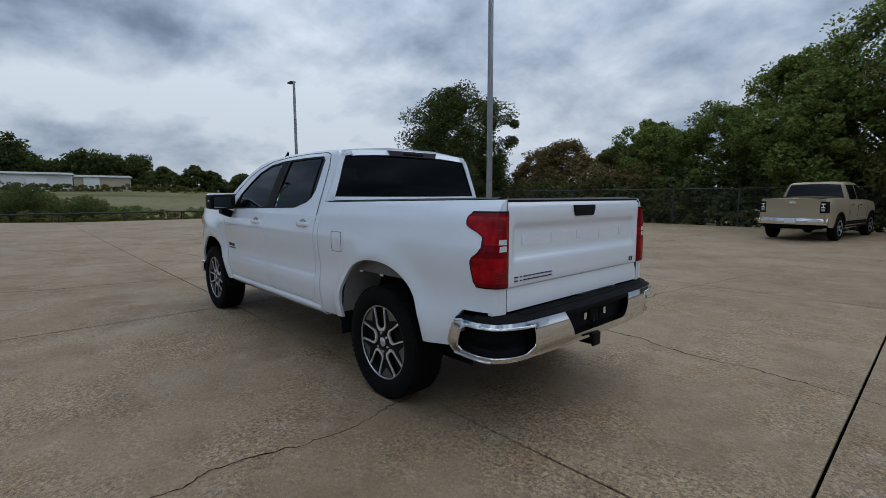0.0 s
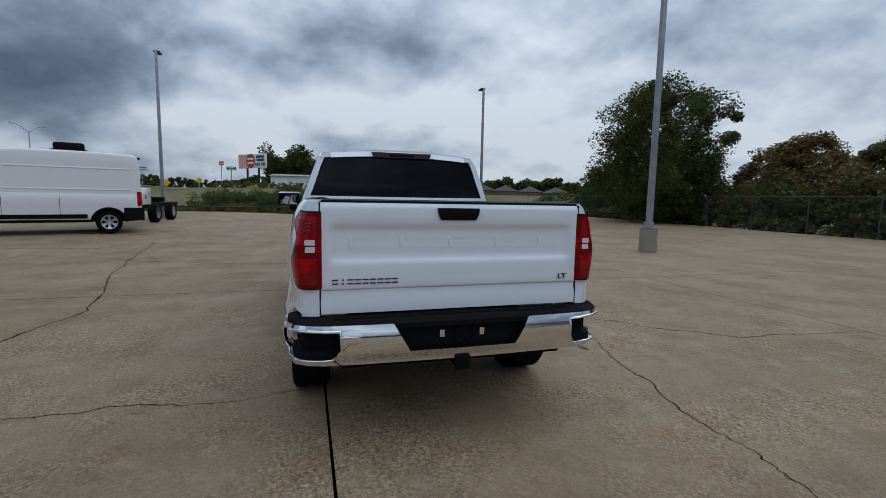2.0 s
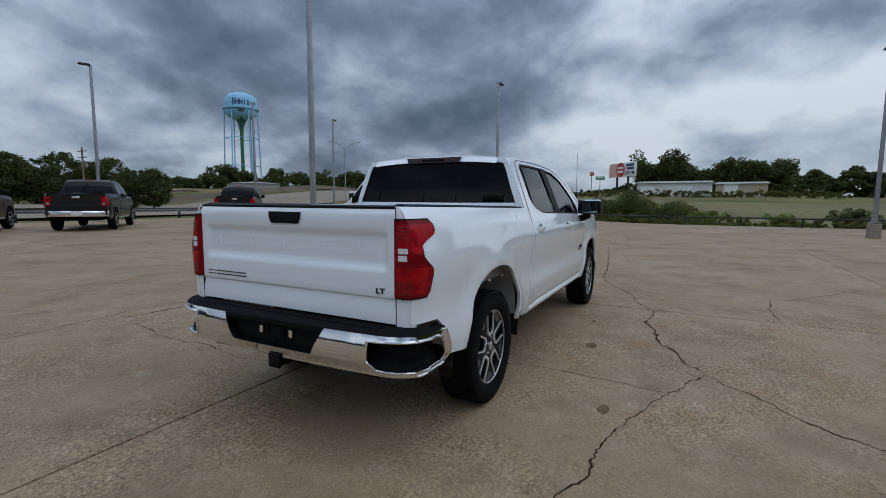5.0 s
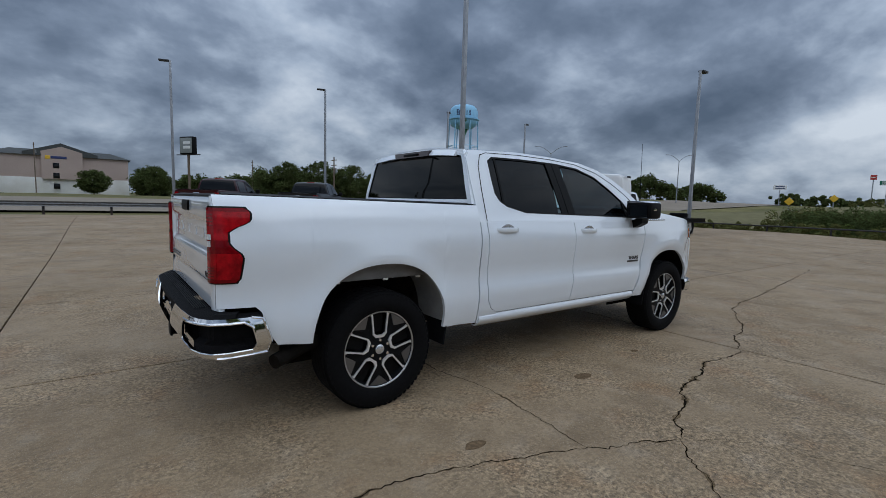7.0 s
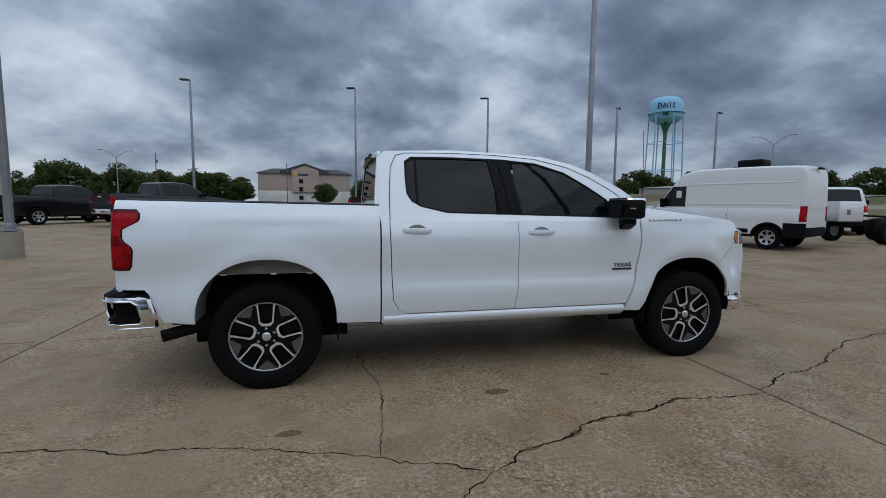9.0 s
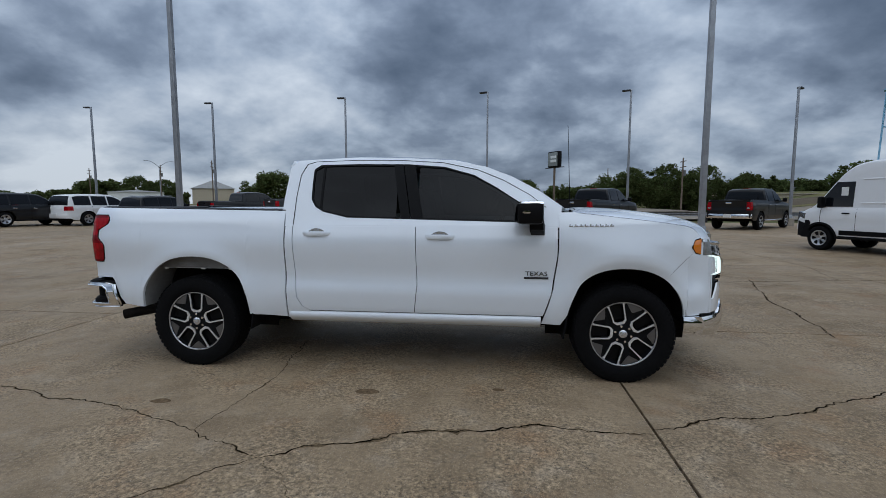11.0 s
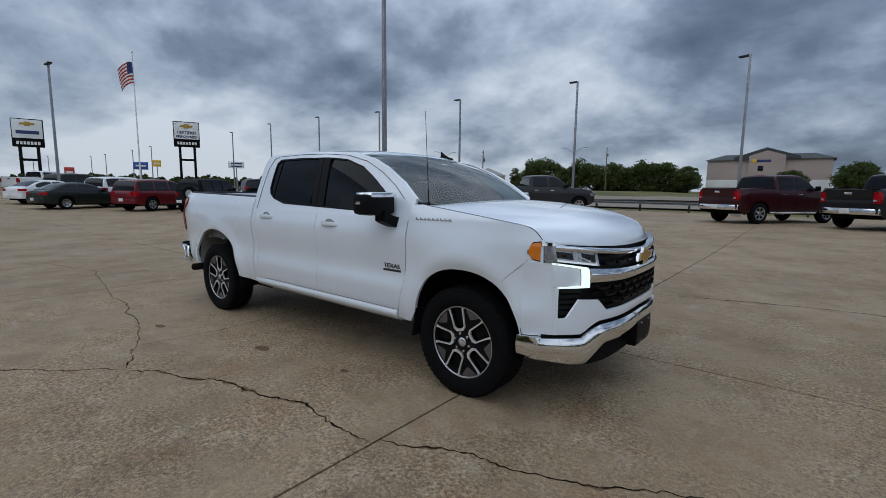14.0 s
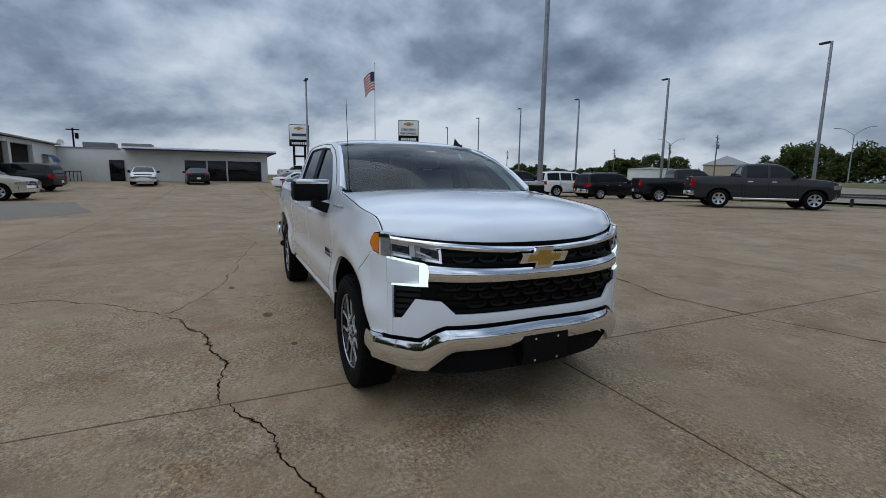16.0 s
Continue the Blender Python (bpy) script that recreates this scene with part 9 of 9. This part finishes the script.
for x, y, h, yaw in ((83.7, 69.5, 13.2, 40), (128, 62, 13.2, 55), (-92, 118, 12, 140), (-50, 124, 12, 100)):
    double_lamp(x, y, h, yaw)


def utility_pole(x, y, h, yaw):
    s = thing("utility_pole", pose(x, y, rise(x, y), 0, 0, yaw), "weathered wooden utility pole with cross-arms", "utility pole", "utility poles")
    bm = bmesh.new()
    tube(bm, (0, 0, 0), (0, 0, h), 0.16, 0.11, 8)
    part("pole", bm, M_WOODPOLE, s)
    for z in (h - 0.6, h - 1.5):
        bm = bmesh.new()
        box(bm, (0, 0, z), (0.12, 2.4, 0.12), 0.01)
        part("cross_arm", bm, M_WOODPOLE, s)
    bm = bmesh.new()
    tube(bm, (0.3, 0, h - 2.9), (0.3, 0, h - 2.0), 0.22, seg=10)
    part("transformer", bm, M_STEEL, s)


for x, y, h, yaw in ((-62, 96, 10, 20), (-84, 108, 10, 20), (-112, 116, 10, 20), (-50, 150, 14, 20), (-15, 170, 14, 0), (38, 150, 12, 0), (33, 76, 8.5, 0), (-140, 92, 10, 30)):
    utility_pole(x, y, h, yaw)

sg = thing("motel_sign", pose(26.2, 191, 2.0, 0, 0, 34), "grey cabinet sign on a tall pole", "sign")
bm = bmesh.new()
tube(bm, (0, 0, 0), (0, 0, 14.5), 0.45, seg=10)
part("pole", bm, M_WOODPOLE, sg)
bm = bmesh.new()
box(bm, (0, 0, 17.5), (2.0, 6.4, 6.4), 0.5)
part("cabinet", bm, M_SATIN, sg, "dark sign cabinet")
bm = bmesh.new()
box(bm, (-1.02, 0, 17.5), (0.1, 5.5, 5.4), 0.05)
part("face", bm, mat("sign_face_grey", (0.24, 0.26, 0.25), 0.5, grain=0.1, scale=2), sg, "grey sign face")
for z in (18.4, 16.8):
    bm = bmesh.new()
    box(bm, (-1.09, -0.4, z), (0.06, 3.4, 1.0), 0.03)
    part("text_bar", bm, M_SIGN_WHITE, sg)
bm = bmesh.new()
box(bm, (0, 0, 14.2), (0.5, 11, 0.3), 0.05)
part("cat_walk", bm, M_RAIL, sg)


def small_sign(x, y, z, w_, h_, material, yaw, label, bars=1):
    s = thing("road_sign", pose(x, y, rise(x, y), 0, 0, yaw), label, "road sign", "road signs")
    bm = bmesh.new()
    tube(bm, (0, 0, 0), (0, 0, z), 0.10, seg=8)
    part("post", bm, M_POLE, s)
    bm = bmesh.new()
    diamond = material is M_YELLOW and bars == 0
    box(bm, (0, 0, 0), (0.08, w_, h_), 0.02, Matrix.Translation((0.12, 0, z)) @ Matrix.Rotation(radians(45 if diamond else 0), 4, "X"))
    part("panel", bm, material, s)
    for k in range(bars):
        bm = bmesh.new()
        box(bm, (0.17, 0, z + h_ * (0.22 - 0.44 * k) * (bars > 1)), (0.02, w_ * 0.7, h_ * 0.2), 0.005)
        part("text_bar", bm, M_SIGN_WHITE if material is not M_SIGN_WHITE else M_NAVY, s)


small_sign(135, 20.3, 4.6, 2.4, 0.95, M_GREEN_SIGN, 192, "green motorway direction sign", 2)
small_sign(138, 23.2, 6.2, 1.1, 1.1, M_RED_PAINT, 192, "red roadside restaurant sign")
small_sign(103, 28, 2.0, 1.1, 1.1, M_YELLOW, 200, "yellow diamond warning sign on a post", 0)
small_sign(118, 25, 2.0, 1.1, 1.1, M_YELLOW, 200, "yellow diamond warning sign on a post", 0)
small_sign(198, 60, 6.5, 4, 1.6, M_SIGN_WHITE, 200, "distant pale billboard by the highway", 2)
small_sign(-79.7, 24.6, 3.9, 2.0, 1.2, M_BLUE_SIGN, -16, "blue dealer sign panel on a post")
small_sign(-78.7, 39.9, 4.7, 2.7, 1.2, M_SIGN_WHITE, -27, "distant white road sign", 2)
small_sign(-101.6, 20.2, 3.0, 1.5, 1.8, M_RED_PAINT, -12, "distant red sign on a post")
small_sign(-116.6, 40.2, 5.9, 1.7, 1.5, M_YELLOW, -19, "distant yellow sign on a post")


# ---- lot slabs and cracks, as pieces of the pavement ----
slab_mesh = {}
for i in range(I0, I1 + 1):
    for j in range(J0, J1 + 1):
        x0, x1 = JX + i * SLAB, min(JX + (i + 1) * SLAB, 31.4)
        y0, y1 = max(JY + j * SLAB, -22.7), min(JY + (j + 1) * SLAB, 29.5)
        if x1 - x0 < 0.3 or y1 - y0 < 0.3:
            continue
        h = [rise(x, min(y, 31)) for x in (x0, x1) for y in (y0, y1)]
        flat = max(h) - min(h) < 1e-4
        key = (round(x1 - x0, 3), round(y1 - y0, 3)) if flat else (i, j)
        if key not in slab_mesh:
            bm = bmesh.new()
            box(bm, (0, 0, -0.012), (x1 - x0 - GAP, y1 - y0 - GAP, 0.024), 0.004 if flat else 0.0)
            if not flat:
                bmesh.ops.subdivide_edges(bm, edges=[e for e in bm.edges if abs(e.verts[0].co.z - e.verts[1].co.z) < 1e-6], cuts=2, use_grid_fill=True)
                for v in bm.verts:
                    v.co.z += rise(v.co.x + (x0 + x1) / 2, min(31, v.co.y + (y0 + y1) / 2)) - h[0]
            slab_mesh[key] = mesh_of(bm, "slab", M_LOT)
        ob = new("slab", slab_mesh[key])
        ob.parent = lot
        ob.matrix_basis = Matrix.Translation(((x0 + x1) / 2, (y0 + y1) / 2, h[0]))


def crack(points, width, seed, branch=True):
    """A wandering open crack through the given places."""
    rng = random.Random(seed)
    pts = []
    for (xa, ya), (xb, yb) in zip(points, points[1:]):
        d = math.hypot(xb - xa, yb - ya)
        n = max(2, int(d / 0.028))
        for k in range(n):
            t = k / n
            w = math.sin(math.pi * t)
            o = 0.07 * noise.noise(Vector((xa + (xb - xa) * t, ya + (yb - ya) * t, seed)) * 2.3) + 0.03 * noise.noise(Vector((xa + (xb - xa) * t, ya + (yb - ya) * t, seed + 9)) * 9) + rng.uniform(-0.013, 0.013)
            pts.append((xa + (xb - xa) * t - (yb - ya) / d * o * (0.3 + 0.7 * w), ya + (yb - ya) * t + (xb - xa) / d * o * (0.3 + 0.7 * w)))
    pts.append(points[-1])
    for nm, m_, wide, lift_, lab in (("crack_dirt", M_CRACKDIRT, 3.4, 0.0009, "brown dirt along the crack"), ("crack", M_JOINT, 1.0, 0.0020, "dark open crack in the concrete")):
        bm = bmesh.new()
        prev = None
        for k, (x, y) in enumerate(pts):
            xa, ya = pts[max(0, k - 1)]
            xb, yb = pts[min(len(pts) - 1, k + 1)]
            d = math.hypot(xb - xa, yb - ya) or 1
            n1 = abs(noise.noise(Vector((x * 3.1, y * 3.1, seed))))
            n2 = 0.5 + noise.noise(Vector((x * 5.3, y * 5.3, seed + 4)))
            w = width * ((0.30 + 1.3 * n1 + 0.6 * rng.random() ** 3) if wide == 1.0 else wide * max(0.12, 0.7 * n2 * n2 + 0.3 * n1)) * min(1, (k + 1) / 6, (len(pts) - k) / 6)
            nx, nyv = -(yb - ya) / d * w, (xb - xa) / d * w
            e0, e1 = rng.uniform(0.45, 1.4), rng.uniform(0.45, 1.4)
            z = rise(x, y) + lift_ + 0.010 * min(1, 20 * rise(x, y))
            row = [bm.verts.new((x + nx * e0, y + nyv * e0, z)), bm.verts.new((x - nx * e1, y - nyv * e1, z))]
            if prev:
                bm.faces.new((prev[0], row[0], row[1], prev[1]))
            prev = row
        part(nm, bm, m_, lot, lab, None)


M_CRACKDIRT = mat("crack_dirt", (0.13, 0.090, 0.050), 0.95, grain=0.4, scale=40, second=(0.19, 0.135, 0.08), patch=9, spec=0.1)
CRACKS = [([(-0.06, 3.58), (-0.2, 2.62), (-0.16, 2.04), (-0.25, 1.48), (-0.17, 0.79)], 0.005), ([(0.0, 3.98), (1.46, 3.8), (2.9, 3.49), (4.04, 3.72), (5.6, 4.2), (8.67, 4.7), (11.5, 5.1)], 0.013),
          ([(7.0, -0.75), (5.88, -0.92), (4.75, -1.48), (3.76, -1.8)], 0.010), ([(3.74, -1.87), (3.02, -1.81), (2.3, -1.98), (1.7, -2.22), (1.36, -2.42)], 0.012), ([(1.36, -2.42), (0.72, -2.95), (0.15, -3.7), (0.03, -5.0), (-0.4, -7.5)], 0.008),
          ([(1.36, -2.42), (0.5, -2.05), (-0.2, -1.84), (-1.0, -1.69), (-2.38, -1.54)], 0.007), ([(0.7, -0.1), (0.86, -1.2), (0.76, -2.15)], 0.005), ([(5.43, -3.4), (4.6, -3.25), (3.78, -3.3)], 0.007),
          ([(7.7, 4.85), (6.9, 2.7), (6.66, 1.4), (6.48, 0.6)], 0.013), ([(5.32, -3.54), (8.26, -5.89), (11.5, -8.1)], 0.008), ([(7.0, -0.75), (9.33, -0.46), (14.1, 0.18)], 0.011), ([(1.67, 4.0), (0.4, 4.3), (-2.38, 3.95), (-4.7, 4.2)], 0.006), ([(-2.38, -1.55), (-4.2, -1.2), (-6.5, -1.7)], 0.006), ([(6.8, 3.7), (9.3, 4.8), (9.9, 6.8)], 0.006),
          ([(9.9, -8), (12, -6.2), (16, -5.6), (19, -6.4)], 0.008), ([(-8.5, 4.1), (-13, 3.2), (-14.7, 5.6), (-20, 5.0)], 0.009), ([(-8.5, 13), (-3, 12.2), (2, 13.2), (9, 12.4)], 0.007), ([(4.2, -9), (2.1, -11.2), (3.9, -14), (3.2, -18)], 0.007),
          ([(1.36, -2.42), (1.65, -2.68), (1.84, -3.01), (2.05, -3.5)], 0.0022), ([(5.35, -3.34), (6.11, -5.41)], 0.005)]
for k, (pts, w) in enumerate(CRACKS):
    crack(pts, w * (0.78 if w > 0.0095 else 0.66), 11 + 7 * k)
for x, y, r in ((1.72, -1.40, 0.075), (0.22, -1.75, 0.06), (2.75, -1.25, 0.04)):
    bm = bmesh.new()
    ringv = [bm.verts.new((x + r * (1 + 0.35 * noise.noise(Vector((math.cos(a), math.sin(a), x * 5)))) * 1.3 * math.cos(a), y + r * 0.7 * math.sin(a), 0.0012)) for a in [2 * math.pi * i / 20 for i in range(20)]]
    bm.faces.new(ringv)
    part("oil_stain", bm, mat("oil_stain", (0.150, 0.102, 0.060), 0.95, grain=0.5, scale=30, spec=0.05) if "oil_stain" not in bpy.data.materials else bpy.data.materials["oil_stain"], lot, "", None)

# dark asphalt patch towards the showroom
bm = bmesh.new()
outline = [(-12.2, -9.6), (-12.0, -8.3), (-13.4, -7.2), (-14.7, -6.4), (-16.4, -6.9), (-18.2, -7.6), (-21.8, -8.6), (-22.4, -11.4), (-19.0, -13.6), (-13.5, -13.0)]
bm.faces.new([bm.verts.new((x, y, rise(x, y) + 0.006)) for x, y in outline[::-1]])
bmesh.ops.recalc_face_normals(bm, faces=bm.faces[:])
part("asphalt_patch", bm, mat("patch_asphalt", (0.17, 0.145, 0.118), 0.9, grain=0.4, scale=25, second=(0.22, 0.175, 0.13), patch=0.8), lot, "dark asphalt patch in the concrete", None)
